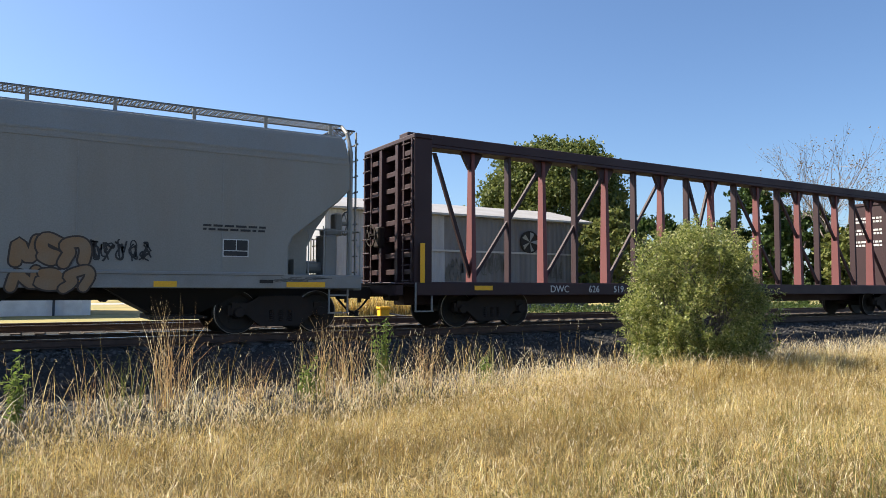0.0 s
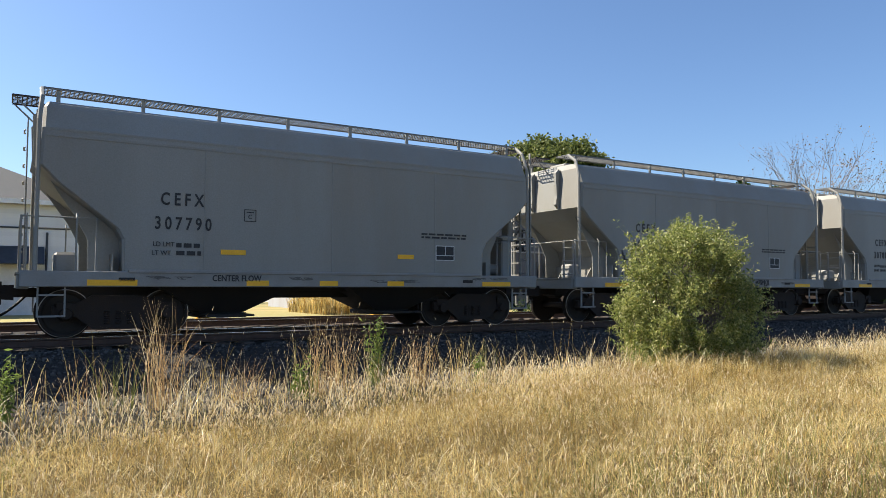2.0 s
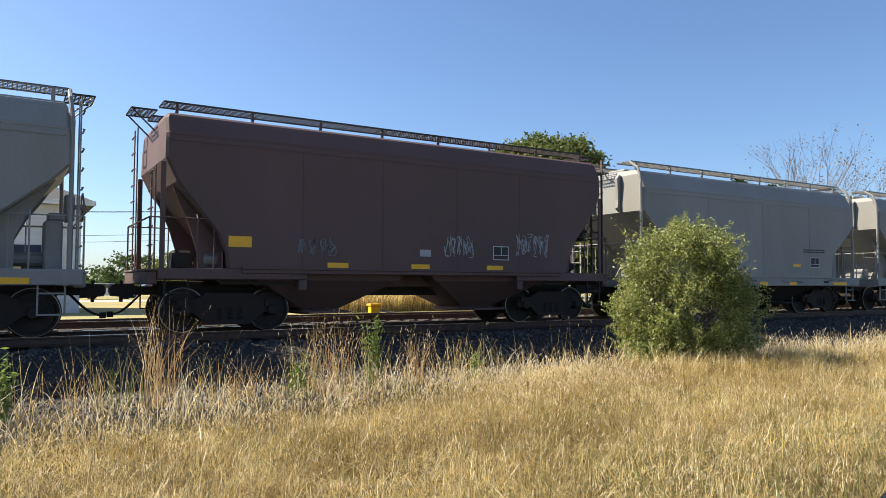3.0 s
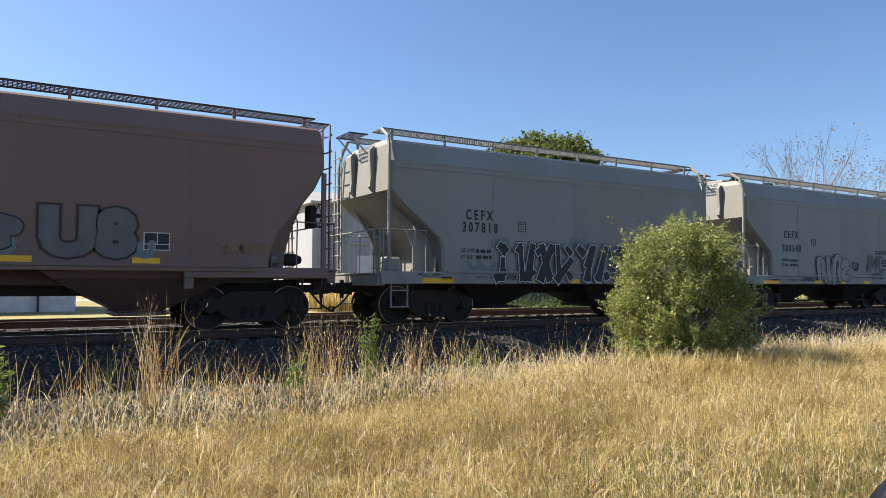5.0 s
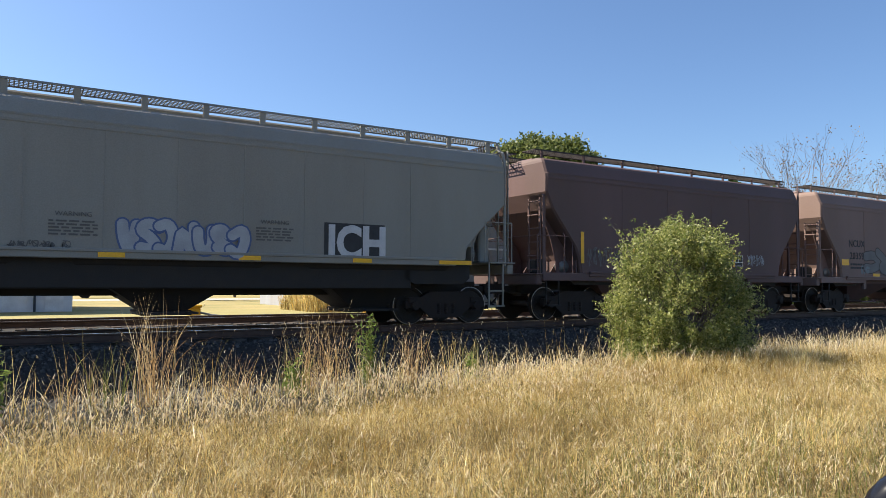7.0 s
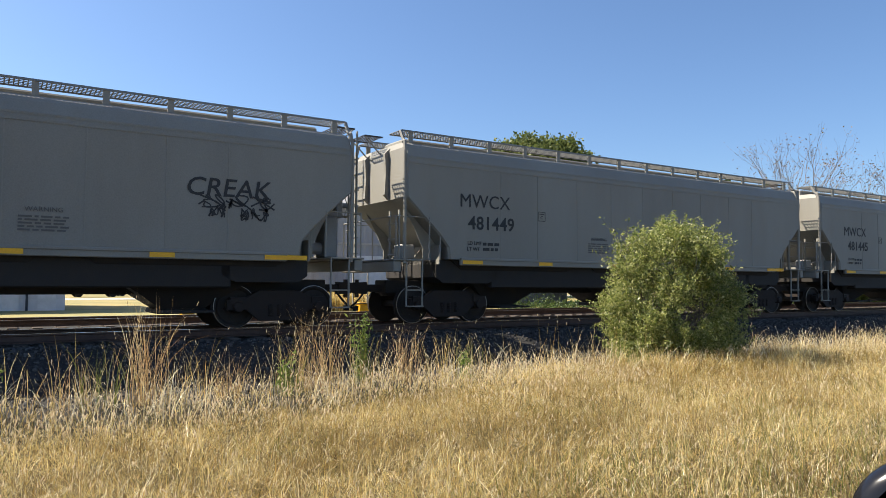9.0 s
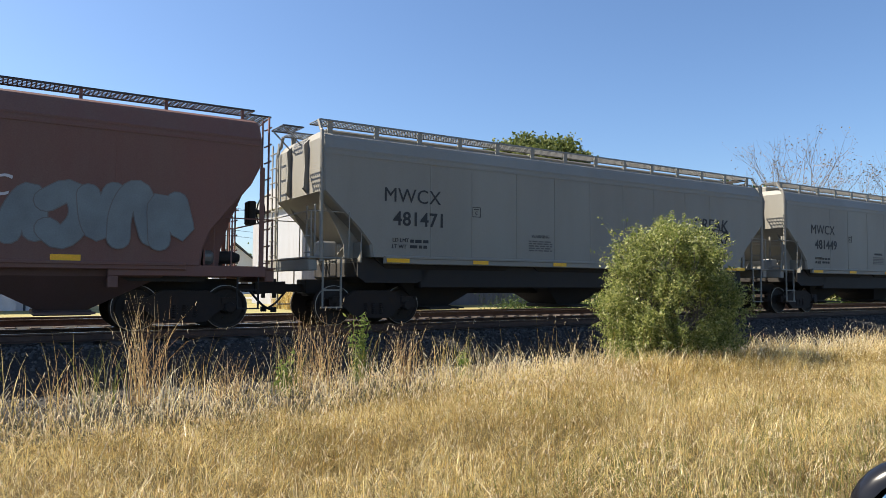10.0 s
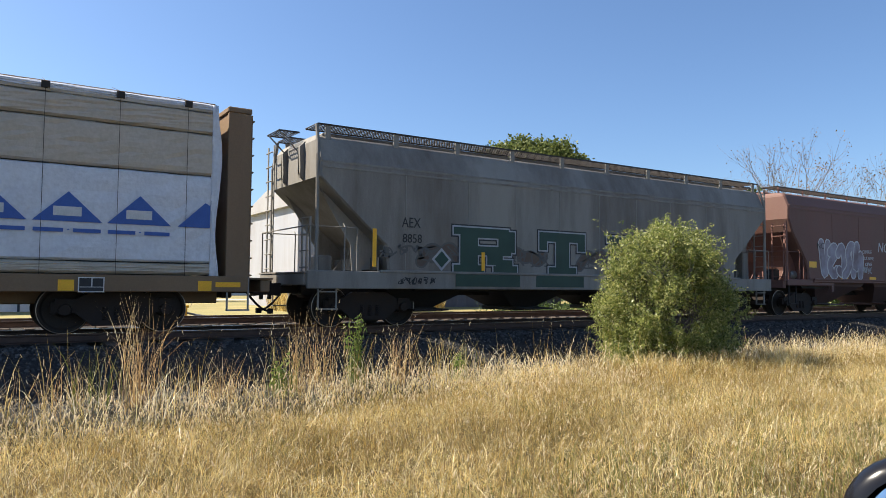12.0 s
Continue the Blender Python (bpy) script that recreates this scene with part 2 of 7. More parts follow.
def bogie(car, x):
    b = Build().box(-0.18, 0.18, -1.0, 1.0, 0.5, 0.78, b=0.03).box(-0.55, 0.55, -0.05, 0.05, 0.36, 0.44)
    bg = part("bogie", shared("bolster", lambda: b.mesh("bolster", RUST)), car, at=pose(x, 0, 0))
    fr = shared("side_frame", side_frame_mesh)
    for y in (-0.98, 0.98):
        part("side_frame", fr, bg, at=pose(0, y, 0))
    for dx in (-0.889, 0.889):
        w = part("wheelset", shared("wheelset", wheelset_mesh), bg, at=pose(dx, 0, WHEEL_R))
        WHEELSETS.append((w, dx))
    return bg


def grating_mesh(length, width, mat):
    b = Build()
    n = max(6, int(width / 0.095))
    for i in range(n):
        y = -width / 2 + width * i / (n - 1)
        b.box(-length / 2, length / 2, y - 0.010, y + 0.010, -0.004, 0.010)
    k = int(length / 0.075)
    for i in range(k + 1):
        x = -length / 2 + length * i / k
        b.box(x - 0.012, x + 0.012, -width / 2, width / 2, -0.004, 0.008)
    b.box(-length / 2, length / 2, -width / 2 - 0.010, -width / 2, -0.025, 0.014)
    b.box(-length / 2, length / 2, width / 2, width / 2 + 0.010, -0.025, 0.014)
    return b.mesh("grating", mat)


def ladder_mesh(z0, z1, w, mat, step=0.36, r=0.017):
    b = Build()
    for y in (-w / 2, w / 2):
        b.box(-0.012, 0.012, y - 0.03, y + 0.03, z0, z1)
    z = z0 + 0.15
    while z < z1:
        b.tube([(-0.04, -w / 2, z), (-0.06, -w / 2 + 0.03, z), (-0.06, w / 2 - 0.03, z), (-0.04, w / 2, z)], r, 6)
        z += step
    return b.mesh("ladder", mat)


def coupler_mesh():
    b = Build()
    b.box(-0.55, 0.25, -0.09, 0.09, 0.76, 0.94, b=0.02)
    b.box(-0.55, -0.30, -0.22, 0.22, 0.66, 1.04, b=0.03)
    b.prism([(0.2, 0.70), (0.62, 0.74), (0.66, 0.82), (0.66, 0.9), (0.6, 0.98), (0.2, 1.0)], -0.13, 0.11)
    b.prism([(0.40, 0.62), (0.46, 0.62), (0.46, 1.06), (0.40, 1.06)], -0.06, 0.06)
    return b.mesh("coupler", RUST)


def hose_mesh():
    b = Build()
    pts = [(0.0, -0.42 + 0.02 * k, 0.80 - 0.44 * math.sin(math.pi * 0.5 * k / 9)) for k in range(10)]
    pts = [(0.62 * k / 9, y, z) for k, (x, y, z) in enumerate(pts)]
    b.tube(pts, 0.026, 7)
    b.box(0.56, 0.68, -0.28, -0.18, 0.30, 0.42, b=0.01)
    return b.mesh("air_hose", HOSE)


def brake_wheel_mesh(mat):
    b = Build()
    ring = [(0.0, 0.27 * math.cos(2 * math.pi * k / 24), 0.27 * math.sin(2 * math.pi * k / 24)) for k in range(25)]
    b.tube(ring, 0.016, 6)
    for k in range(5):
        a = 2 * math.pi * k / 5
        b.tube([(0.05, 0, 0), (0, 0.27 * math.cos(a), 0.27 * math.sin(a))], 0.012, 5)
    b.turned([(0.0, -0.25), (0.05, -0.25), (0.05, 0.06), (0, 0.06)], axis="x", sides=10)
    b.box(-0.32, -0.14, -0.16, 0.16, -0.30, 0.22, b=0.03)
    return b.mesh("brake_wheel", mat)


def hopper(spec, middle):
    """A covered hopper: a lofted body with cut-away ends over sloping bays, walkways on the roof, platforms and ladders at its ends."""
    L, mat, sill_mat, grate = spec["length"], spec["paint"], spec["sill"], spec["grate"]
    z0, z1 = spec["floor"], spec["shoulder"]
    car = thing("covered_hopper", spec["label"], "rail car", "cars of the passing train")
    key = spec["kind"]
    half = 1.52
    cut = spec["cut"]

    def inset(z):
        for (za, ia), (zb, ib) in zip(cut, cut[1:]):
            if zb <= z <= za:
                return ia + (ib - ia) * (za - z) / (za - zb)
        return cut[-1][1] if z < cut[-1][0] else cut[0][1]

    def body():
        b = Build()
        top = spec["top"]
        levels = [(z0 + 0.002, half)] + [(z, half) for z in sorted({c[0] for c in cut if c[0] < z1 - 0.02 and c[0] > z0 + 0.05})]
        levels += [(z1, half)]
        w = half - 0.03 - 0.42 * (top - 0.27 - z1)
        levels += [(z1 + 0.10, half - 0.012), (z1 + 0.11, half - 0.03), (top - 0.16, w), (top - 0.09, w - 0.045), (top - 0.035, w - 0.13), (top - 0.008, w - 0.28), (top, 0.62)]
        rings = []
        for z, w in levels:
            i = inset(z)
            x = L / 2 - i
            c = 0.05
            rings.append([(-x, -w + c, z), (-x + c, -w, z), (x - c, -w, z), (x, -w + c, z), (x, w - c, z), (x - c, w, z), (-x + c, w, z), (-x, w - c, z)])
        b.loft(rings)
        return b.mesh("body", mat)
    part("body", shared((key, "body"), body), car)
    for tag_, zz, o, w in (("low", z1 - 0.03, 0.014, half), ("high", z1 + 0.09, 0.010, half - 0.012)):
        xr = L / 2 - inset(zz) - 0.06
        me = shared((key, "shoulder", tag_), lambda: Build().box(-xr, xr, -0.012, 0.012, -0.022, 0.022).mesh("shoulder_rail", mat))
        for s in (-1, 1):
            part("shoulder_rail", me, car, at=pose(0, s * w, zz))
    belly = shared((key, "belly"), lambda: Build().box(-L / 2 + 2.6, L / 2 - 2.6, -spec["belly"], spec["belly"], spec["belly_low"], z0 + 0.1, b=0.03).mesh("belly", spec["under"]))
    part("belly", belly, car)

    def sill():
        b = Build()
        b.box(-L / 2 - 0.25 if spec["long_sill"] else -L / 2 + 1.5, L / 2 + 0.25 if spec["long_sill"] else L / 2 - 1.5, -0.05, 0.05, spec["sill_low"], z0 + 0.01, b=0.015)
        b.box(-L / 2 + 1.5, L / 2 - 1.5, -0.075, 0.06, z0 - 0.02, z0 + 0.045, b=0.012)
        return b.mesh("side_sill", sill_mat)
    for s in (-1, 1):
        part("side_sill", shared((key, "sill"), sill), car, at=pose(0, s * 1.5, 0, 0, 0, 0 if s < 0 else 180))

    part("centre_sill", shared((key, "centre"), lambda: Build().box(-L / 2 + 0.1, L / 2 - 0.1, -0.3, 0.3, 0.72, 1.05, b=0.02).mesh("centre_sill", BLACK)), car)

    bay_len = spec["bay"]

    def bay():
        b = Build()
        h, w = bay_len / 2, 1.42
        zt, zb = z0 + 0.05, 0.42
        b.loft([[(-h, -w, zt), (h, -w, zt), (h, w, zt), (-h, w, zt)],
                [(-h * 0.82, -w * 0.93, zt - 0.28), (h * 0.82, -w * 0.93, zt - 0.28), (h * 0.82, w * 0.93, zt - 0.28), (-h * 0.82, w * 0.93, zt - 0.28)],
                [(-0.42, -0.62, zb), (0.42, -0.62, zb), (0.42, 0.62, zb), (-0.42, 0.62, zb)]])
        b.box(-0.50, 0.50, -0.70, 0.70, zb - 0.10, zb, b=0.02)
        b.box(-0.50, 0.50, -1.25, -0.70, zb - 0.06, zb - 0.02)
        b.tube([(0.3, -1.3, zb - 0.04), (0.3, -0.6, zb - 0.04)], 0.03, 6)
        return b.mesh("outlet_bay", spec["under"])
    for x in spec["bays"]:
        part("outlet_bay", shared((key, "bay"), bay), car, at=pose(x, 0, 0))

    # roof: hatch trough, walkways on their brackets
    top = spec["top"]
    wl = L - 0.08
    part("hatch_cover", shared((key, "hatch"), lambda: Build().box(-wl / 2 + 0.4, wl / 2 - 0.4, -spec["hatch"][0], spec["hatch"][0], top - 0.05, top + spec["walk_rise"] - spec["hatch"][1], b=0.04).mesh("hatch_cover", mat)), car)
    wz = top + spec["walk_rise"]
    gm = shared((key, "walk"), lambda: grating_mesh(wl, spec["walk"][1], grate))
    for s in (-1, 1):
        part("roof_walkway", gm, car, "open grating walkway", at=pose(0, s * spec["walk"][0], wz))
    gx = shared((key, "cross"), lambda: grating_mesh(0.50, 0.8, DARK_GRATE))
    stay = shared((key, "stay"), lambda: Build().tube([(0.22, 0, 0), (-0.22, 0, -0.42)], 0.018, 5).mesh("walkway_stay", mat))
    for s in (-1, 1):
        ew = part("end_walkway", gx, car, at=pose(s * (L / 2 + 0.20), -0.25 * s, wz - 0.005))
        for y in (-0.36, 0.36):
            part("walkway_stay", stay, ew, at=pose(0, y, -0.02, 0, 0, 0 if s > 0 else 180))
    bm_ = shared((key, "bracket"), lambda: Build().prism([(-spec["bracket_w"] / 2, 0), (spec["bracket_w"] / 2, 0), (spec["bracket_w"] / 2, 1), (-spec["bracket_w"] / 2, 1)], -0.02, 0.02).mesh("walkway_bracket", mat))
    n = spec["brackets"]
    for i in range(n):
        x = -wl / 2 + 0.25 + (wl - 0.5) * i / (n - 1)
        for s in (-1, 1):
            m = Matrix.Translation((x, s * (spec["walk"][0] + spec["walk"][1] / 2 - 0.03), top - 0.22)) @ Matrix.Diagonal((1, 1, wz - top + 0.2, 1))
            o = part("walkway_bracket", bm_, car, at=m)

    # ends: platform, posts, ladders, slope sheet stiffeners
    pz = max(z0 - 0.02, 1.15)
    plat = shared((key, "platform"), lambda: Build().box(-0.45, 0.32, -1.5, 1.5, pz - 0.04, pz, b=0.01).box(0.1, 0.3, -1.45, 1.45, pz - 0.30, pz - 0.04, b=0.02).mesh("end_platform", mat))
    lad = shared((key, "ladder"), lambda: ladder_mesh(pz - 0.05, top + 0.05, 0.42, mat))
    def post():
        b = Build()
        b.tube([(0.02, -1.45, pz - 0.1), (0.02, -1.45, z1 + 0.25), (0.0, -1.39, z1 + 0.48), (-0.02, -1.30, top + 0.02), (-0.02, -spec["walk"][0] - spec["walk"][1] / 2 + 0.02, wz - 0.02)], 0.042, 7)
        return b.mesh("corner_post", mat)
    pos = shared((key, "post"), post)
    def rail():
        b = Build()
        zr = pz + 1.0
        b.tube([(0.1, -1.45, pz), (0.1, -1.45, zr), (0.1, 1.45, zr), (0.1, 1.45, pz)], 0.018, 6)
        b.tube([(0.1, -1.45, zr), (-1.1, -1.47, zr), (-1.1, -1.47, pz)], 0.016, 6)
        b.tube([(0.1, 1.45, zr), (-1.1, 1.47, zr), (-1.1, 1.47, pz)], 0.016, 6)
        return b.mesh("handrail", mat)
    ral = shared((key, "rail"), rail)
    def grab():
        return Build().tube([(0, 0, pz), (0, -0.03, pz + 1.0), (0, 0.04, pz + 1.08)], 0.016, 5).mesh("side_grab_iron", mat)

    def web_plate():
        """An upright plate below the slope sheet, set in from the side, that stands out past its cut edge."""
        outer = [(-0.04 - 0.55 * inset(z) - 0.04, z) for z in (cut[2][0] - 0.1, (cut[2][0] * 2 + cut[-2][0]) / 3, (cut[2][0] + cut[-2][0] * 2) / 3, cut[-2][0], pz)]
        inner = [(-inset(z) - 0.08, z) for z in (pz, cut[-2][0], (cut[2][0] + cut[-2][0] * 2) / 3, (cut[2][0] * 2 + cut[-2][0]) / 3, cut[2][0] - 0.1)]
        return Build().prism(outer + inner, -0.012, 0.012).mesh("end_web", mat)

    def cross_web():
        """The low plate across the car over its bolster, with gussets before it."""
        b = Build()
        x = -spec["web_in"]
        b.box(x - 0.03, x, -1.42, 1.42, pz - 0.1, pz + 0.36)
        for y in (-1.0, -0.6, 0.6, 1.0):
            b.loft([[(x, y - 0.012, pz), (x + 0.26, y - 0.012, pz), (x, y - 0.012, pz + 0.36)], [(x, y + 0.012, pz), (x + 0.26, y + 0.012, pz), (x, y + 0.012, pz + 0.36)]])
        return b.mesh("cross_web", mat)
    sti = shared((key, "stiff"), lambda: Build().prism([(0, cut[2][0]), (0.13, cut[2][0] + 0.14), (0.10, z1 - 0.2), (0.13, top - 0.22), (0, top - 0.08)], -0.05, 0.05).mesh("end_stiffener", mat))
    we = shared((key, "web"), lambda: Build().box(-0.2, 0.2, -0.22, 0.22, 0, 0.4, b=0.05).mesh("valve_box", spec["fitting"]))
    steps = shared((key, "steps"), lambda: Build().box(-0.03, 0.0, -0.02, 0.02, 0.42, pz).box(0.40, 0.43, -0.02, 0.02, 0.42, pz).box(-0.03, 0.43, -0.07, 0.03, 0.42, 0.45).box(-0.03, 0.43, -0.05, 0.03, 0.80, 0.83).mesh("sill_step", spec["step_paint"]))
    for s in (-1, 1):
        turn = 0 if s > 0 else 180
        ex = s * L / 2
        part("end_platform", plat, car, at=pose(ex, 0, 0, 0, 0, turn))
        if not spec["end_sill"]:
            part("corner_post", pos, car, at=pose(ex, 0, 0, 0, 0, turn))
            part("corner_post", pos, car, at=Matrix.Translation((ex, 0, 0)) @ pose(0, 0, 0, 0, 0, turn) @ Matrix.Diagonal((1, -1, 1, 1)))
        if spec["end_sill"]:
            es = shared((key, "end_sill"), lambda: Build().box(-2.9, 0.1, -0.05, 0.05, pz - 0.2, pz + 0.02, b=0.015).box(-2.9, -2.72, -0.06, 0.05, pz - 0.42, pz - 0.2, b=0.012).mesh("end_sill", mat))
            lp = shared((key, "ladder_post"), lambda: Build().box(-0.05, 0.05, -0.02, 0.02, pz, pz + 2.1, b=0.01).mesh("ladder_post", mat))
            for y in (-1.46, 1.46):
                part("end_sill", es, car, at=pose(ex, y, 0, 0, 0, turn))
                part("ladder_post", lp, car, at=pose(ex + s * 0.02, y * 0.98, 0))
            part("air_reservoir", shared("reservoir", lambda: Build().turned([(0, -0.42), (0.12, -0.40), (0.17, -0.33), (0.17, 0.33), (0.12, 0.40), (0, 0.42)], axis="x", sides=14).mesh("air_reservoir", GALV)), car, "silver air tank", at=pose(ex - s * 1.25, -0.95, pz + 0.2))
        part("handrail", ral, car, at=pose(ex + s * 0.15, 0, 0, 0, 0, turn))
        part("end_ladder", lad, car, at=pose(ex + s * 0.16, -1.18 * s, 0, 0, 0, turn + 180))
        sl = shared((key, "short_ladder"), lambda: ladder_mesh(pz - 0.05, pz + spec["short_ladder"], 0.46, mat))
        part("end_ladder", sl, car, at=pose(ex + s * 0.16, 1.2 * s, 0, 0, 0, turn + 180))
        part("side_grab_iron", shared((key, "grab"), grab), car, at=pose(ex - s * 0.62, -1.5, 0))
        part("side_grab_iron", shared((key, "grab"), grab), car, at=pose(ex - s * 0.62, 1.5, 0))
        for y in (-1.02, 1.02):
            part("end_web", shared((key, "end_web"), web_plate), car, "inset steel plate under the slope sheet", at=pose(ex, y, 0, 0, 0, turn))
        part("cross_web", shared((key, "cross_web"), cross_web), car, at=pose(ex, 0, 0, 0, 0, turn))
        for y in () if spec["end_sill"] else (-0.55, 0.55):
            part("end_stiffener", sti, car, at=pose(ex - s * 0.02, y, 0, 0, 0, turn))
        part("valve_box", we, car, at=pose(ex - s * 0.5, 0.5 * s, pz))
        if s > 0 and spec["fitting"] is not BLACK:
            part("brake_stand", shared((key, "stand"), lambda: Build().box(-0.16, 0.16, -0.28, 0.28, pz, pz + 0.95, b=0.04).box(-0.1, 0.2, -0.2, 0.2, pz + 0.95, pz + 1.1, b=0.03).mesh("brake_stand", spec["fitting"])), car, at=pose(ex - 0.22, -0.62, 0))
        part("sill_step", steps, car, at=pose(ex - s * 0.05 - (0.4 if s > 0 else 0), -1.45, 0))
        part("sill_step", steps, car, at=pose(ex - s * 0.05 - (0.4 if s > 0 else 0), 1.45, 0))
        part("coupler", shared("coupler", coupler_mesh), car, at=pose(ex + s * 0.12, 0, 0, 0, 0, turn))
        part("air_hose", shared("hose", hose_mesh), car, at=pose(ex + s * 0.1, 0, 0, 0, 0, turn))
        bogie(car, s * (L / 2 - spec["overhang"]))
        if not spec["long_sill"]:
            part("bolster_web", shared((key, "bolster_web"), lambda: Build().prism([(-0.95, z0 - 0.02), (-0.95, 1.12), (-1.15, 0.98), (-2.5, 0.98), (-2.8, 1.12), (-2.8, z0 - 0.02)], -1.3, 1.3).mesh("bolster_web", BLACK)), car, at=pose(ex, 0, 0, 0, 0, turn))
    part("brake_wheel", shared((key, "brake"), lambda: brake_wheel_mesh(spec["fitting"])), car, at=pose(L / 2 + 0.28, -0.55, pz + 1.25))
    part("brake_cylinder", shared((key, "brake_cyl"), lambda: Build().turned([(0, -0.35), (0.13, -0.35), (0.14, 0.2), (0.08, 0.35), (0, 0.35)], axis="x", sides=12).mesh("brake_cylinder", spec["fitting"])), car, at=pose(L / 2 - 0.55, -0.6, pz + 0.22))
    rib = shared((key, "rib"), lambda: Build().box(-0.012, 0.012, -0.006, 0.006, 0, 1).mesh("side_seam", mat))
    for x in spec["seams"]:
        part("side_seam", rib, car, at=Matrix.Translation((x, -half - 0.002, z0 + 0.04)) @ Matrix.Diagonal((1, 1, z1 - z0 - 0.1, 1)))
    CARS.append((car, middle))
    return car


def mark(car, x, z, w, h, mat=None, y=-1.583, name="reflector"):
    """A flat plate or painted patch on the near side."""
    me = shared(("mark", round(w, 3), round(h, 3), (mat or YELLOW).name, name), lambda: Build().box(-w / 2, w / 2, -0.004, 0.004, -h / 2, h / 2).mesh(name, mat or YELLOW))
    return part(name, me, car, at=pose(x, y, z))


def words(car, text, x, z, size, mat=None, y=-1.528, **kw):
    return part("lettering", lettering(text, size, mat or INK, **kw), car, at=pose(x, y, z))


def bars(car, x, z, w, h, rows, mat=None, y=-1.528, seed=1):
    """Small writing that cannot be read: rows of plain bars."""
    def make():
        r = random.Random(seed)
        b = Build()
        for i in range(rows):
            zz = h / 2 - (i + 0.5) * h / rows
            xx = -w / 2
            while xx < w / 2 - 0.05:
                ww = min(r.uniform(0.06, 0.22), w / 2 - xx)
                b.box(xx, xx + ww, -0.003, 0.003, zz - h / rows * 0.28, zz + h / rows * 0.28)
                xx += ww + 0.04
        return b.mesh("small_print", mat or INK)
    return part("small_print", shared(("bars", w, h, rows, seed, (mat or INK).name), make), car, at=pose(x, y, z))


def stroke_faces(b, pts, r, y=0.0):
    """A sprayed line of half-width r along points in x and z, as one flat ribbon."""
    left, right = [], []
    for i, (px, pz) in enumerate(pts):
        (xa, za), (xb, zb) = pts[max(i - 1, 0)], pts[min(i + 1, len(pts) - 1)]
        d = Vector((xb - xa, zb - za))
        if d.length < 1e-6:
            d = Vector((1, 0))
        n = Vector((-d.y, d.x)).normalized() * r
        left.append((px + n.x, y, pz + n.y))
        right.append((px - n.x, y, pz - n.y))
    k = len(pts)
    b.add(left + right, [(i, i + 1, k + i + 1, k + i) for i in range(k - 1)])


def rounded(pts, times=2):
    for _ in range(times):
        out = [pts[0]]
        for (xa, za), (xb, zb) in zip(pts, pts[1:]):
            out += [(xa * 0.75 + xb * 0.25, za * 0.75 + zb * 0.25), (xa * 0.25 + xb * 0.75, za * 0.25 + zb * 0.75)]
        pts = out + [pts[-1]]
    return pts


def tag(car, x, z, w, h, mat, loops=5, r=0.022, seed=1, y=-1.53, name="graffiti"):
    """A sprayed scrawl: quick strokes side by side, laid flat on the side."""
    def make():
        rr = random.Random(seed)
        b = Build()
        q = w / loops
        n = 0
        for k in range(loops):
            cx = -w / 2 + q * (k + 0.5)
            for _ in range(3):
                p = [(cx + rr.uniform(-0.55, 0.55) * q, rr.choice((-0.5, -0.3, 0.0, 0.35, 0.5)) * h * rr.uniform(0.7, 1.0)) for _ in range(rr.randint(4, 7))]
                stroke_faces(b, rounded(p), r * rr.uniform(0.6, 0.9), -0.0003 * n)
                n += 1
        return b.mesh("graffiti", mat)
    return part(name, shared(("tag", w, h, mat.name, loops, r, seed), make), car, at=pose(x, y, z))


LETTER_PATHS = (
    ((0.9, 0.8), (0.4, 1.0), (0.05, 0.75), (0.5, 0.5), (0.95, 0.25), (0.55, 0.0), (0.1, 0.15)),
    ((0.95, 0.85), (0.45, 1.0), (0.05, 0.5), (0.45, 0.0), (0.95, 0.2)),
    ((0.1, 0.0), (0.1, 0.6), (0.15, 1.0), (0.6, 1.0), (0.9, 0.7), (0.5, 0.45), (0.75, 0.25), (0.95, 0.0)),
    ((0.1, 1.0), (0.1, 0.4), (0.3, 0.0), (0.7, 0.0), (0.9, 0.4), (0.9, 1.0)),
    ((0.1, 0.0), (0.15, 0.9), (0.5, 0.5), (0.85, 0.1), (0.9, 1.0)),
    ((0.1, 0.0), (0.3, 0.7), (0.5, 1.0), (0.75, 0.6), (0.92, 0.0)),
)


def swollen(pts, r, mat, name):
    """A fat round-ended stroke as one flat ribbon that comes forward by a hair along its length."""
    left, right = [], []
    k = len(pts)
    for i, (px, pz) in enumerate(pts):
        (xa, za), (xb, zb) = pts[max(i - 1, 0)], pts[min(i + 1, k - 1)]
        d = Vector((xb - xa, zb - za)).normalized()
        yy = -0.0001 * i
        left.append((px - d.y * r, yy, pz + d.x * r))
        right.append((px + d.y * r, yy, pz - d.x * r))
    v = left + right
    f = [(i, i + 1, k + i + 1, k + i) for i in range(k - 1)]
    for end, (ia, ib) in ((0, (0, k)), (k - 1, (2 * k - 1, k - 1))):
        px, pz = pts[end]
        a = math.atan2(v[ia][2] - pz, v[ia][0] - px)
        cap = [ia]
        for t in range(1, 6):
            v.append((px + r * math.cos(a + math.pi * t / 6), v[ia][1], pz + r * math.sin(a + math.pi * t / 6)))
            cap.append(len(v) - 1)
        f.append(tuple(cap + [ib]))
    return Build().add(v, f).mesh(name, mat)


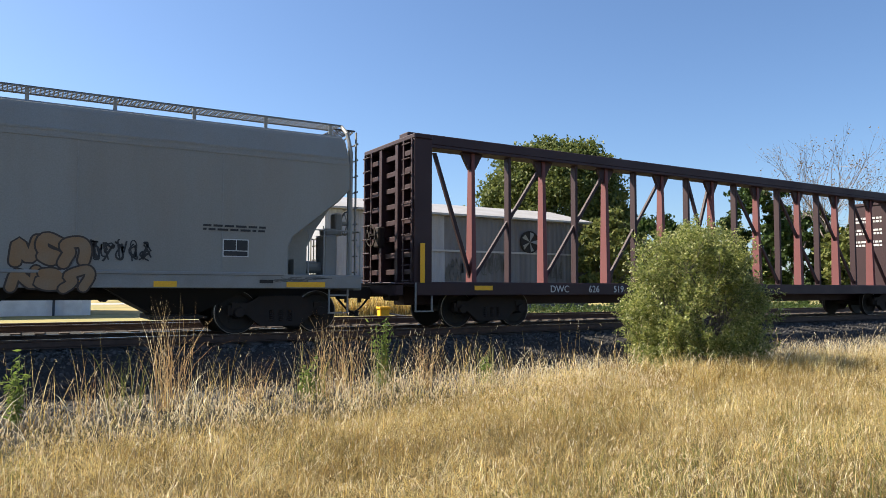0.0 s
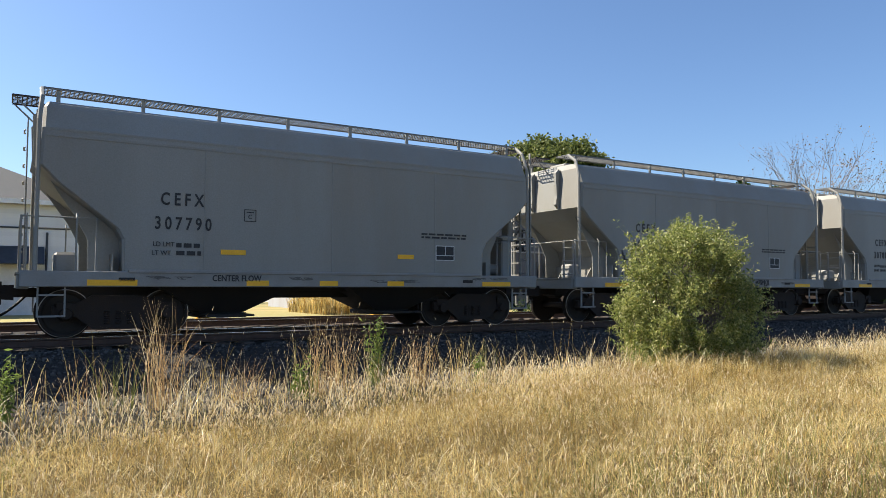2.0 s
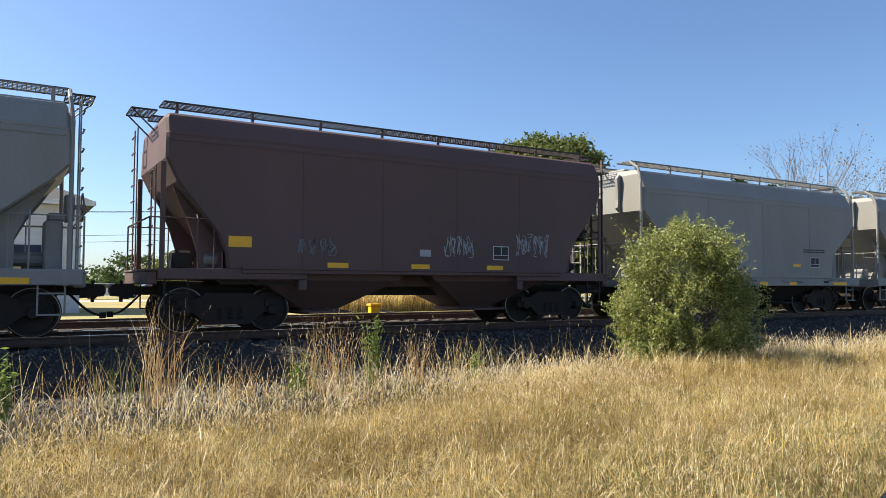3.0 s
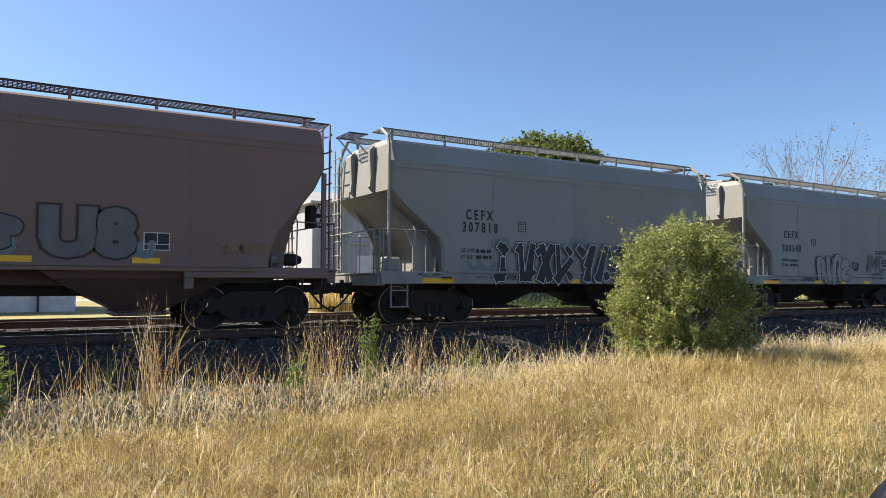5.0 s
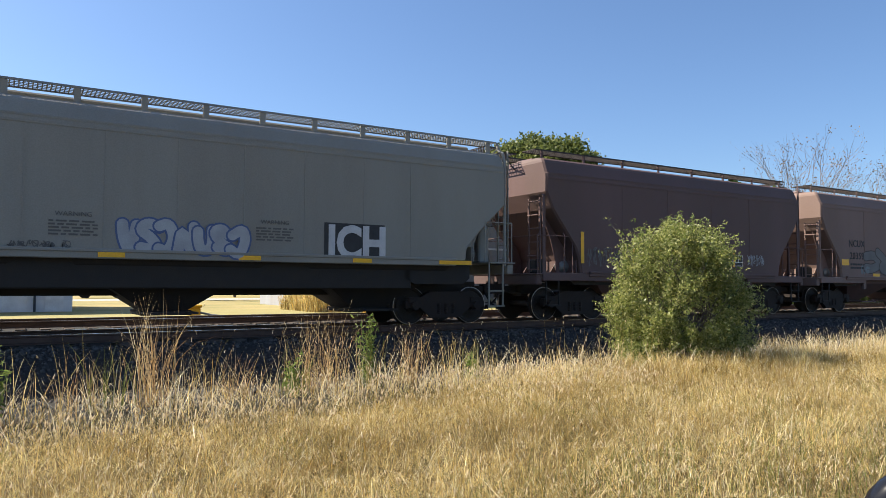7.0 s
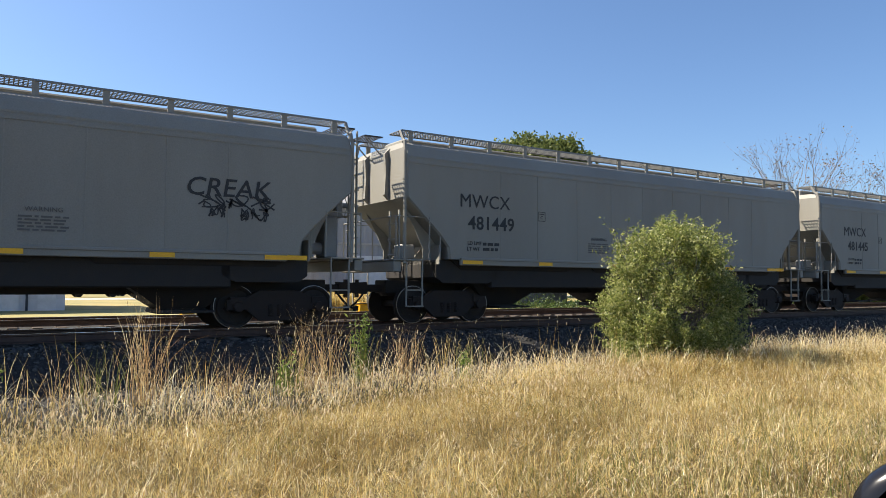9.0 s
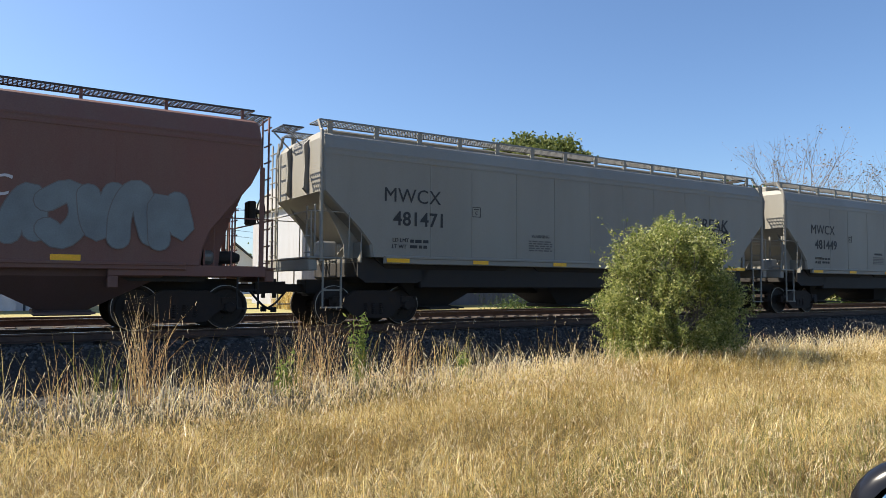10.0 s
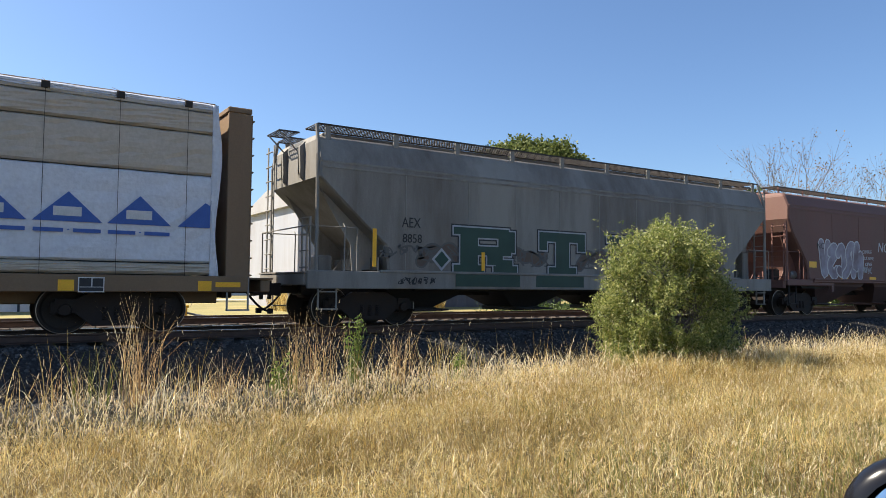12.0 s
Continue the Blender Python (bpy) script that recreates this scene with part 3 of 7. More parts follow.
def bubbles(car, x, z, w, h, n, fill, line, seed=1, y=-1.527, line_w=0.032, fat=1.0):
    """Throw-up letters: swollen overlapping shapes, each with a contrasting edge."""
    rr = random.Random(seed)
    q = w / n
    r = min(0.17 * h, 0.24 * q) * fat
    edge = min(line_w, r * 0.45)
    last = -1
    for k in range(n):
        pick = rr.choice([i for i in range(len(LETTER_PATHS)) if i != last])
        last = pick
        big = rr.uniform(0.85, 1.08)
        lean = rr.uniform(-0.12, 0.2)
        pts = []
        turn_u, turn_v = rr.random() < 0.6, rr.random() < 0.5
        for u, v in LETTER_PATHS[pick]:
            u, v = (1 - u if turn_u else u) + rr.uniform(-0.13, 0.13), (1 - v if turn_v else v) + rr.uniform(-0.13, 0.13)
            pz = (v - 0.5) * (h - 2 * r) * big
            pts.append((-w / 2 + q * (k + 0.5) + (u - 0.5) * q * 1.02 + lean * pz, pz))
        pts = rounded(pts)
        part("graffiti_line", swollen(pts, r + edge, line, "graffiti_line"), car, at=pose(x, y - 0.0060 * k, z))
        part("graffiti_fill", swollen(pts, r, fill, "graffiti_fill"), car, at=pose(x, y - 0.0060 * k - 0.0030, z))


def cefx(middle, cut_style="arch", label="light grey steel covered hopper rail car with graffiti"):
    spec = dict(bracket_w=0.07, short_ladder=1.05, web_in=1.22, end_sill=False, walk=(0.72, 0.56), hatch=(0.36, 0.11), kind="two_bay_grey", length=10.95, paint=GREY, sill=GREY_SILL, grate=GALV, floor=1.24, sill_low=0.96, shoulder=3.72, top=4.40, walk_rise=0.26, belly=0.8, belly_low=0.86,
                cut=[(4.45, 0.16), (4.25, 0.05), (3.15, 0.0), (2.85, 0.28), (2.05, 1.28), (1.85, 1.38), (1.2, 1.40)],
                long_sill=True, bay=3.6, bays=(-2.0, 2.0), brackets=8, overhang=1.4, seams=(-2.6, 0.1, 2.7), under=BLACK, step_paint=GREY_SILL, fitting=GREY_SILL, label=label)
    return hopper(spec, middle)


def ncux(middle, paint=None, kind="brown", label=""):
    paint = paint or BROWN
    spec = dict(bracket_w=0.06, short_ladder=2.0, web_in=1.12, end_sill=True, walk=(0.72, 0.56), hatch=(0.36, 0.11), kind="two_bay_" + kind, length=11.4, paint=paint, sill=paint, grate=DARK_GRATE, floor=1.30, sill_low=1.2, shoulder=3.85, top=4.42, walk_rise=0.24, belly=0.8, belly_low=0.92,
                cut=[(4.45, 0.12), (4.3, 0.02), (3.45, 0.0), (3.0, 0.22), (2.5, 0.62), (2.0, 1.02), (1.6, 1.18), (1.3, 1.22)],
                long_sill=False, bay=4.0, bays=(-2.15, 2.15), brackets=8, overhang=1.4, seams=(-2.9, -1.0, 1.0, 2.9), under=DARK_BROWN, step_paint=BLACK, fitting=BLACK, label=label)
    return hopper(spec, middle)


def mwcx(middle, label="tan-grey long covered hopper rail car"):
    spec = dict(bracket_w=0.12, short_ladder=1.15, web_in=0.95, end_sill=False, walk=(0.86, 0.62), hatch=(0.5, 0.05), kind="three_bay", length=15.9, paint=TAN_GREY, sill=TAN_GREY, grate=GALV, floor=1.56, sill_low=1.42, shoulder=3.86, top=4.36, walk_rise=0.285, belly=1.3, belly_low=0.86,
                cut=[(4.4, 0.1), (4.2, 0.0), (3.0, 0.0), (2.2, 0.85), (1.85, 1.15), (1.5, 1.2)],
                long_sill=False, bay=4.3, bays=(-4.55, 0, 4.55), brackets=14, overhang=1.48, seams=(-5.2, -4.0, -2.6, -1.3, 0.0, 1.3, 2.6, 4.0, 5.2), under=BLACK, step_paint=TAN_GREY, fitting=GREY_SILL, label=label)
    return hopper(spec, middle)


def aex(middle, label="weathered grey covered hopper rail car with green graffiti"):
    spec = dict(bracket_w=0.13, short_ladder=1.2, web_in=1.5, end_sill=False, walk=(0.92, 0.72), hatch=(0.6, 0.03), kind="four_bay", length=16.35, paint=AGED_GREY, sill=AGED_GREY, grate=DARK_GRATE, floor=1.27, sill_low=0.88, shoulder=3.6, top=4.35, walk_rise=0.21, belly=1.2, belly_low=0.82,
                cut=[(4.4, 0.12), (4.2, 0.0), (3.35, 0.0), (2.4, 1.05), (1.9, 1.65), (1.2, 1.75)],
                long_sill=True, bay=3.6, bays=(-5.1, -1.7, 1.7, 5.1), brackets=10, overhang=1.5, seams=(-6.0, -4.2, -2.7, -1.2, 0.3, 1.8, 3.3, 5.0), under=BLACK, step_paint=AGED_GREY, fitting=AGED_GREY, label=label)
    return hopper(spec, middle)


def centerbeam(middle, L, paint, posts_paint, label, loaded=False):
    car = thing("centerbeam_flat_car", label, "rail car", "cars of the passing train")
    key = "beam" + paint.name
    def deck():
        b = Build()
        b.box(-L / 2, L / 2, -1.42, 1.42, 1.02, 1.12, b=0.02)
        return b.mesh("deck", paint)
    part("deck", shared((key, "deck"), deck), car)
    side = shared((key, "side"), lambda: Build().box(-L / 2, L / 2, -0.04, 0.04, 0.80, 1.12, b=0.015).mesh("side_sill", paint))
    for y in (-1.462, 1.462):
        part("side_sill", side, car, at=pose(0, y, 0))
    part("centre_sill", shared((key, "spine"), lambda: Build().box(-L / 2 + 0.3, L / 2 - 0.3, -0.3, 0.3, 0.55, 1.015, b=0.02).mesh("centre_sill", paint)), car)
    panel = shared((key, "panel"), lambda: Build().box(-0.42, -0.30, -1.3, 1.3, 1.12, 4.5).mesh("bulkhead", paint))
    upright = shared((key, "upright"), lambda: Build().box(-0.30, 0.02, -0.08, 0.08, 1.12, 4.5, b=0.012).mesh("bulkhead_post", paint))
    edge = shared((key, "edge"), lambda: Build().box(-0.44, 0.03, -0.06, 0.06, 1.0, 4.5, b=0.012).mesh("bulkhead_edge", paint))
    cap = shared((key, "cap"), lambda: Build().box(-0.46, 0.04, -1.43, 1.43, 4.5, 4.62, b=0.02).mesh("bulkhead_cap", paint))
    brib = shared((key, "brib"), lambda: Build().box(-0.30, -0.08, -1.28, 1.28, 0, 0.13, b=0.01).mesh("bulkhead_rib", paint))
    brk = shared((key, "brk"), lambda: Build().prism([(-0.4, 0), (0.5, 0), (0.0, 0.28), (-0.4, 0.28)], -0.06, 0.06).mesh("knee", paint))
    lad = shared((key, "ladder"), lambda: ladder_mesh(1.0, 4.5, 0.42, paint))
    for s in (-1, 1):
        turn = 0 if s > 0 else 180
        bk = part("bulkhead", panel, car, at=pose(s * L / 2, 0, 0, 0, 0, turn))
        for y in (-0.45, 0.45):
            part("bulkhead_post", upright, bk, at=pose(0, y, 0))
        for y in (-1.36, 1.36):
            part("bulkhead_edge", edge, bk, at=pose(0, y, 0))
        part("bulkhead_cap", cap, bk)
        for i in range(8):
            part("bulkhead_rib", brib, bk, at=pose(0, 0, 1.3 + 0.41 * i))
        for y in (-1.12, 1.12):
            part("end_ladder", lad, car, at=pose(s * (L / 2 + 0.06), y, 0, 0, 0, turn + 180))
        plat = shared((key, "plat"), lambda: Build().box(-0.1, 0.55, -1.45, 1.45, 1.06, 1.10, b=0.01).box(0.3, 0.5, -1.4, 1.4, 0.8, 1.06, b=0.02).mesh("end_platform", paint))
        part("end_platform", plat, car, at=pose(s * L / 2, 0, 0, 0, 0, turn))
        part("coupler", shared("coupler", coupler_mesh), car, at=pose(s * (L / 2 + 0.35), 0, 0, 0, 0, turn))
        part("air_hose", shared("hose", hose_mesh), car, at=pose(s * (L / 2 + 0.3), 0, 0, 0, 0, turn))
        steps = shared((key, "steps"), lambda: Build().box(-0.03, 0.0, -0.02, 0.02, 0.42, 1.1).box(0.40, 0.43, -0.02, 0.02, 0.42, 1.1).box(-0.03, 0.43, -0.07, 0.03, 0.42, 0.45).mesh("sill_step", GREY_SILL))
        part("sill_step", steps, car, at=pose(s * (L / 2 - 0.2) - 0.2, -1.46, 0))
        bogie(car, s * (L / 2 - 2.4))
    part("brake_wheel", shared((key, "brake"), lambda: brake_wheel_mesh(RUST)), car, at=pose(-L / 2 - 0.28, 0.45, 2.3, 0, 0, 180))
    part("top_chord", shared((key, "chord"), lambda: Build().box(-L / 2 + 0.4, L / 2 - 0.4, -0.26, 0.26, 4.58, 4.66, b=0.01).box(-L / 2 + 0.4, L / 2 - 0.4, -0.24, 0.24, 4.66, 4.92, b=0.02).mesh("top_chord", paint)), car)
    wide = shared((key, "wide"), lambda: Build().loft([[(-0.075, -0.15, 1.12), (0.075, -0.15, 1.12), (0.075, 0.15, 1.12), (-0.075, 0.15, 1.12)], [(-0.05, -0.09, 4.58), (0.05, -0.09, 4.58), (0.05, 0.09, 4.58), (-0.05, 0.09, 4.58)]]).mesh("post", posts_paint))
    thin = shared((key, "thin"), lambda: Build().box(-0.045, 0.045, -0.11, 0.11, 1.12, 4.58, b=0.01).mesh("post", paint))
    gus = shared((key, "gusset"), lambda: Build().prism([(-0.34, 4.58), (0.34, 4.58), (0.10, 4.15), (-0.10, 4.15)], -0.05, 0.05).mesh("gusset", paint))
    step, first, n = 1.205, -L / 2 + 2.46, 18
    for i in range(n):
        x = first + step * i
        part("post", thin if i % 2 else wide, car, at=pose(x, 0, 0))
        if not i % 2:
            part("gusset", gus, car, at=pose(x, 0, 0))
    def brace_mesh(d):
        b = Build()
        b.prism([(-0.045, 1.15), (0.06, 1.15), (d + 0.05, 4.5), (d - 0.05, 4.5)], -0.04, 0.04)
        return b.mesh("brace", paint)
    rising = shared((key, "rising"), lambda: brace_mesh(2 * step))
    falling = shared((key, "falling"), lambda: brace_mesh(-2 * step))
    short = shared((key, "short"), lambda: brace_mesh(-1.15))
    part("brace", short, car, at=pose(first, 0, 0))
    for i in (0, 2, 4, 7):
        part("brace", rising if i < 7 else shared((key, "cross1"), lambda: brace_mesh(step)), car, at=pose(first + step * i, 0.06 * (i == 7), 0))
    part("brace", shared((key, "cross2"), lambda: brace_mesh(-step)), car, at=pose(first + step * 8, -0.06, 0))
    for i in (11, 13, 15, 17):
        part("brace", falling, car, at=pose(first + step * i, 0, 0))
    if loaded:
        wrap_load(car, L)
    CARS.append((car, middle))
    return car


WRAP = material("white_lumber_wrap", (0.62, 0.64, 0.68), 0.35, other=(0.54, 0.55, 0.59), scale=2.2, grain=14, bump=0.5, amount=0.6)
WRAP_TAN = material("tan_lumber_wrap", (0.47, 0.41, 0.33), 0.4, other=(0.42, 0.365, 0.29), scale=2.0, grain=14, bump=0.25)
BLUE = material("blue_print", (0.03, 0.09, 0.33), 0.45, other=(0.05, 0.13, 0.4), scale=5, bump=0.1)


def wrap_load(car, L):
    """Wrapped lumber packs stacked along both sides of the beam."""
    x0, x1 = -L / 2 + 0.75, L / 2 - 0.75
    n = 5
    w = (x1 - x0) / n
    def pack(z0, z1, mat):
        rr = random.Random(int(z0 * 10))
        b = Build()
        cols, rows_ = 14, 8
        ring = []
        for i in range(cols + 1):
            x = -w / 2 + 0.015 + (w - 0.03) * i / cols
            line = [(x, -1.34 + rr.uniform(-0.012, 0.012), z0)]
            for j in range(rows_ + 1):
                line.append((x, -1.40 + rr.uniform(-0.014, 0.014), z0 + 0.04 + (z1 - z0 - 0.08) * j / rows_))
            line += [(x, -1.34, z1 + rr.uniform(-0.01, 0.01)), (x, -0.32, z1 + rr.uniform(-0.02, 0.01)), (x, -0.32, z0)]
            ring.append(line)
        b.loft(ring)
        return b.mesh("lumber_pack", mat, smooth=False)
    for z0, z1, mat in ((1.14, 1.36, WRAP_TAN), (1.38, 3.13, WRAP), (3.15, 3.98, WRAP_TAN), (4.0, 4.43, WRAP_TAN), (4.45, 4.62, WRAP)):
        for i in range(n):
            x = x0 + w * (i + 0.5)
            for s in (0, 180):
                part("lumber_pack", shared(("pack", z0), lambda: pack(z0, z1, mat)), car, at=pose(x, 0, 0, 0, 0, s))
    strap = shared("strap", lambda: Build().tube([(0, -0.25, 4.95), (0, -1.38, 4.62), (0, -1.425, 4.5), (0, -1.43, 1.1)], 0.0045, 5).box(-0.07, 0.07, -1.45, -1.39, 4.48, 4.60).mesh("strap", BLACK))
    k = 15
    for i in range(k):
        part("strap", strap, car, at=pose(x1 - 0.5 - 1.25 * i, 0, 0))
    def flap():
        """Loose film that hangs past the end of the packs."""
        rows_ = [[(x1 - 0.02 + 0.04 * k + 0.05 * math.sin(z * 2.3) * k / 4, -1.405 - 0.02 * math.sin(k * 2 + z * 5), z) for k in range(5)] for z in (1.0 + 0.2 * j for j in range(19))]
        return Build().loft([[*r, *[(x, y + 0.006, z) for x, y, z in reversed(r)]] for r in rows_]).mesh("wrap_flap", WRAP, smooth=True)
    part("wrap_flap", shared("flap", flap), car, "loose white plastic film")
    tri = shared("emblem", lambda: Build().prism([(-0.57, -0.22), (0.57, -0.22), (0, 0.33)], -0.004, 0.004).mesh("emblem", BLUE))
    ring = shared("emblem_ring", lambda: Build().box(-0.24, 0.22, -0.003, 0.003, -0.12, 0.05, b=0.0).mesh("emblem_mark", WHITE_INK))
    bar = shared("emblem_bar", lambda: Build().box(-0.55, -0.07, -0.004, 0.004, -0.035, 0.035).box(-0.01, 0.03, -0.004, 0.004, 0.005, 0.02).box(0.09, 0.55, -0.004, 0.004, -0.035, 0.035).mesh("emblem_bar", BLUE))
    part("emblem", shared("emblem_cut", lambda: Build().prism([(-0.52, -0.22), (0.1, -0.22), (0.1, 0.23), (0, 0.28)], -0.004, 0.004).mesh("emblem", BLUE)), car, at=pose(x1 - 0.13, -1.428, 2.30))
    x = x1 - 1.35
    while x > x0 + 0.5:
        part("emblem", tri, car, at=pose(x, -1.428, 2.30))
        part("emblem_mark", ring, car, at=pose(x, -1.436, 2.30))
        part("emblem_bar", bar, car, at=pose(x, -1.428, 1.92))
        x -= 1.22


# the train, from its head to its tail; each place is that of the car's middle at the start
dwc = centerbeam(19.6, 23.4, MAROON, RED, "empty maroon centerbeam flat car with pink-red posts")
car_a = cefx(0.75, label="light grey covered hopper rail car with orange and black graffiti")
car_b = cefx(-11.88, label="light grey covered hopper rail car with pink and black graffiti")
car_c = cefx(-24.65, label="clean light grey covered hopper rail car")
car_d = ncux(-37.5, DARK_BROWN, "dark", label="dark brown covered hopper rail car with faint white scrawls")
car_e = cefx(-50.3, label="light grey covered hopper rail car with a large scrawled drawing")
car_f = cefx(-63.25, label="light grey covered hopper rail car with bold black graffiti")
car_g = ncux(-76.05, DUSTY_BROWN, "dusty", label="dusty brown covered hopper rail car with outlined graffiti")
car_h = ncux(-88.85, DARK_BROWN, "dark", label="dark brown covered hopper rail car with pale blue graffiti")
car_i = mwcx(-103.85, label="tan-grey long covered hopper rail car with blue graffiti")
car_j = mwcx(-121.15)
car_k = mwcx(-138.45, label="tan-grey long covered hopper rail car with a black scrawl")
car_l = ncux(-153.46, BROWN, "red", label="red-brown covered hopper rail car with white and blue graffiti")
car_m = aex(-168.73)
car_n = centerbeam(-178.43 - 11.7, 23.4, TAN, TAN, "tan centerbeam flat car loaded with wrapped lumber", loaded=True)

# lettering, placards, reflectors and graffiti on the sides that face the camera
ORANGE_SPRAY = material("orange_spray", (0.27, 0.15, 0.065), 0.6, other=(0.26, 0.22, 0.16), scale=3, bump=0.0)
PINK_SPRAY = material("pink_spray", (0.27, 0.09, 0.105), 0.6, other=(0.27, 0.15, 0.15), scale=3, bump=0.0)
PALE_SPRAY = material("pale_spray", (0.40, 0.42, 0.44), 0.6, other=(0.22, 0.22, 0.24), scale=2.5, bump=0.0)
GREYBLUE_SPRAY = material("grey_blue_spray", (0.17, 0.19, 0.20), 0.6, other=(0.13, 0.14, 0.15), scale=2.5, bump=0.0)
NAVY_SPRAY = material("navy_spray", (0.07, 0.11, 0.24), 0.6, other=(0.10, 0.14, 0.26), scale=3, bump=0.0)
TEAL_SPRAY = material("teal_spray", (0.18, 0.215, 0.22), 0.6, other=(0.12, 0.125, 0.13), scale=2, bump=0.0)
LILAC_SPRAY = material("worn_lilac_spray", (0.36, 0.34, 0.40), 0.6, other=(0.15, 0.09, 0.085), scale=1.6, bump=0.0, amount=0.8)
FADED_SPRAY = material("faded_pale_spray", (0.155, 0.15, 0.142), 0.6, other=(0.11, 0.10, 0.10), scale=2.5, bump=0.0)
DARK_SPRAY = material("dark_brown_spray", (0.045, 0.032, 0.026), 0.6, other=(0.07, 0.05, 0.04), scale=3, bump=0.0)
CHALK_SPRAY = material("chalk_white_spray", (0.56, 0.56, 0.56), 0.6, other=(0.42, 0.41, 0.41), scale=4, bump=0.0)
GREEN_SPRAY = material("green_spray", (0.022, 0.062, 0.045), 0.55, other=(0.018, 0.04, 0.03), scale=2, bump=0.0)
BROWN_SPRAY = material("brown_spray", (0.10, 0.075, 0.06), 0.6, other=(0.16, 0.09, 0.05), scale=3, bump=0.0)
GREY_SPRAY = material("grey_spray", (0.10, 0.094, 0.086), 0.6, other=(0.14, 0.14, 0.14), scale=3, bump=0.0)


def placard(car, x, z, w, h, mat=None):
    """A dark stencil panel in a thin white frame with a cross bar."""
    def make():
        b = Build()
        t = 0.018
        for x0, x1, z0, z1 in ((-w / 2 - t, w / 2 + t, h / 2, h / 2 + t), (-w / 2 - t, w / 2 + t, -h / 2 - t, -h / 2), (-w / 2 - t, -w / 2, -h / 2, h / 2), (w / 2, w / 2 + t, -h / 2, h / 2),
                               (0.0, t, -h * 0.15, h / 2), (-w / 2, w / 2, -h * 0.2, -h * 0.15)):
            b.box(x0, x1, -0.003, 0.004, z0, z1)
        return b.mesh("placard_frame", WHITE_INK)
    pl = mark(car, x, z, w, h, INK, y=-1.527, name="placard")
    part("placard_frame", shared(("placard", w, h), make), pl, "white painted frame", at=pose(0, -0.003, 0))


def class_box(car, x, z, s=0.25):
    def make():
        b = Build()
        t = 0.014
        for x0, x1, z0, z1 in ((-s / 2, s / 2, s / 2 - t, s / 2), (-s / 2, s / 2, -s / 2, -s / 2 + t), (-s / 2, -s / 2 + t, -s / 2, s / 2), (s / 2 - t, s / 2, -s / 2, s / 2), (-s * 0.3, s * 0.3, s * 0.22, s * 0.30)):
            b.box(x0, x1, -0.003, 0.003, z0, z1)
        return b.mesh("class_box", INK)
    part("class_box", shared(("class", s), make), car, at=pose(x, -1.527, z))
    words(car, "C", x, z - s * 0.12, s * 0.5)


def angular(car, x, z, w, h, n, seed, fill, edge, outer, y=-1.527):
    """Angular interlocking letters: slanting strokes with a pale edge and a dark rim."""
    rr = random.Random(seed)
    strokes = []
    for k in range(n):
        cx = -w / 2 + w * (k + 0.5) / n
        q = w / n
        for _ in range(4):
            xa, xb = cx + rr.uniform(-0.5, 0.4) * q, cx + rr.uniform(-0.4, 0.6) * q
            za, zb = rr.choice([(-0.42, 0.42), (-0.42, 0.1), (-0.1, 0.42), (0.2, 0.38), (-0.38, -0.2)])
            strokes.append((xa, za * h, xb, zb * h, rr.uniform(0.08, 0.13)))
    layers = [(j, *lay) for j in range(n) for lay in ((0.05, outer, 0.0), (0.028, edge, 0.003), (0.0, fill, 0.006))]
    for j, grow, mat, dy in layers:
        b = Build()
        for k, (xa, za, xb, zb, r) in enumerate(strokes[4 * j:4 * j + 4]):
            d = Vector((xb - xa, zb - za)).normalized()
            nn = Vector((-d.y, d.x)) * (r + grow)
            e = d * grow
            yy = -dy - 0.00008 * k
            b.add([(xa - e.x + nn.x, yy, za - e.y + nn.y), (xa - e.x - nn.x, yy, za - e.y - nn.y), (xb + e.x - nn.x * 0.7, yy, zb + e.y - nn.y * 0.7), (xb + e.x + nn.x * 0.7, yy, zb + e.y + nn.y * 0.7)], [(0, 1, 2, 3)])
        part("graffiti", b.mesh("graffiti", mat), car, at=pose(x, y - 0.009 * j, z))


SLAB = {
    "R": ((0.10, 0.36, 0.0, 1.0), (0.0, 0.5, 0.86, 1.0), (0.0, 0.46, 0.0, 0.14), (0.3, 0.86, 0.80, 1.0), (0.70, 0.96, 0.48, 0.95), (0.3, 0.90, 0.40, 0.58), (0.52, 0.76, 0.18, 0.46), (0.66, 0.92, 0.0, 0.28), (0.62, 1.0, 0.0, 0.14)),
    "T": ((0.0, 1.0, 0.80, 1.0), (0.0, 0.15, 0.58, 0.9), (0.85, 1.0, 0.58, 0.9), (0.36, 0.64, 0.0, 0.9), (0.2, 0.8, 0.0, 0.14)),
    "P": ((0.10, 0.36, 0.0, 1.0), (0.0, 0.5, 0.86, 1.0), (0.0, 0.5, 0.0, 0.14), (0.3, 0.86, 0.80, 1.0), (0.72, 0.98, 0.44, 0.95), (0.3, 0.90, 0.36, 0.54)),
    "S": ((0.05, 0.95, 0.82, 1.0), (0.0, 0.26, 0.44, 0.94), (0.06, 0.94, 0.42, 0.60), (0.74, 1.0, 0.06, 0.56), (0.05, 0.95, 0.0, 0.18), (0.86, 1.0, 0.66, 1.0), (0.0, 0.14, 0.0, 0.34)),
}


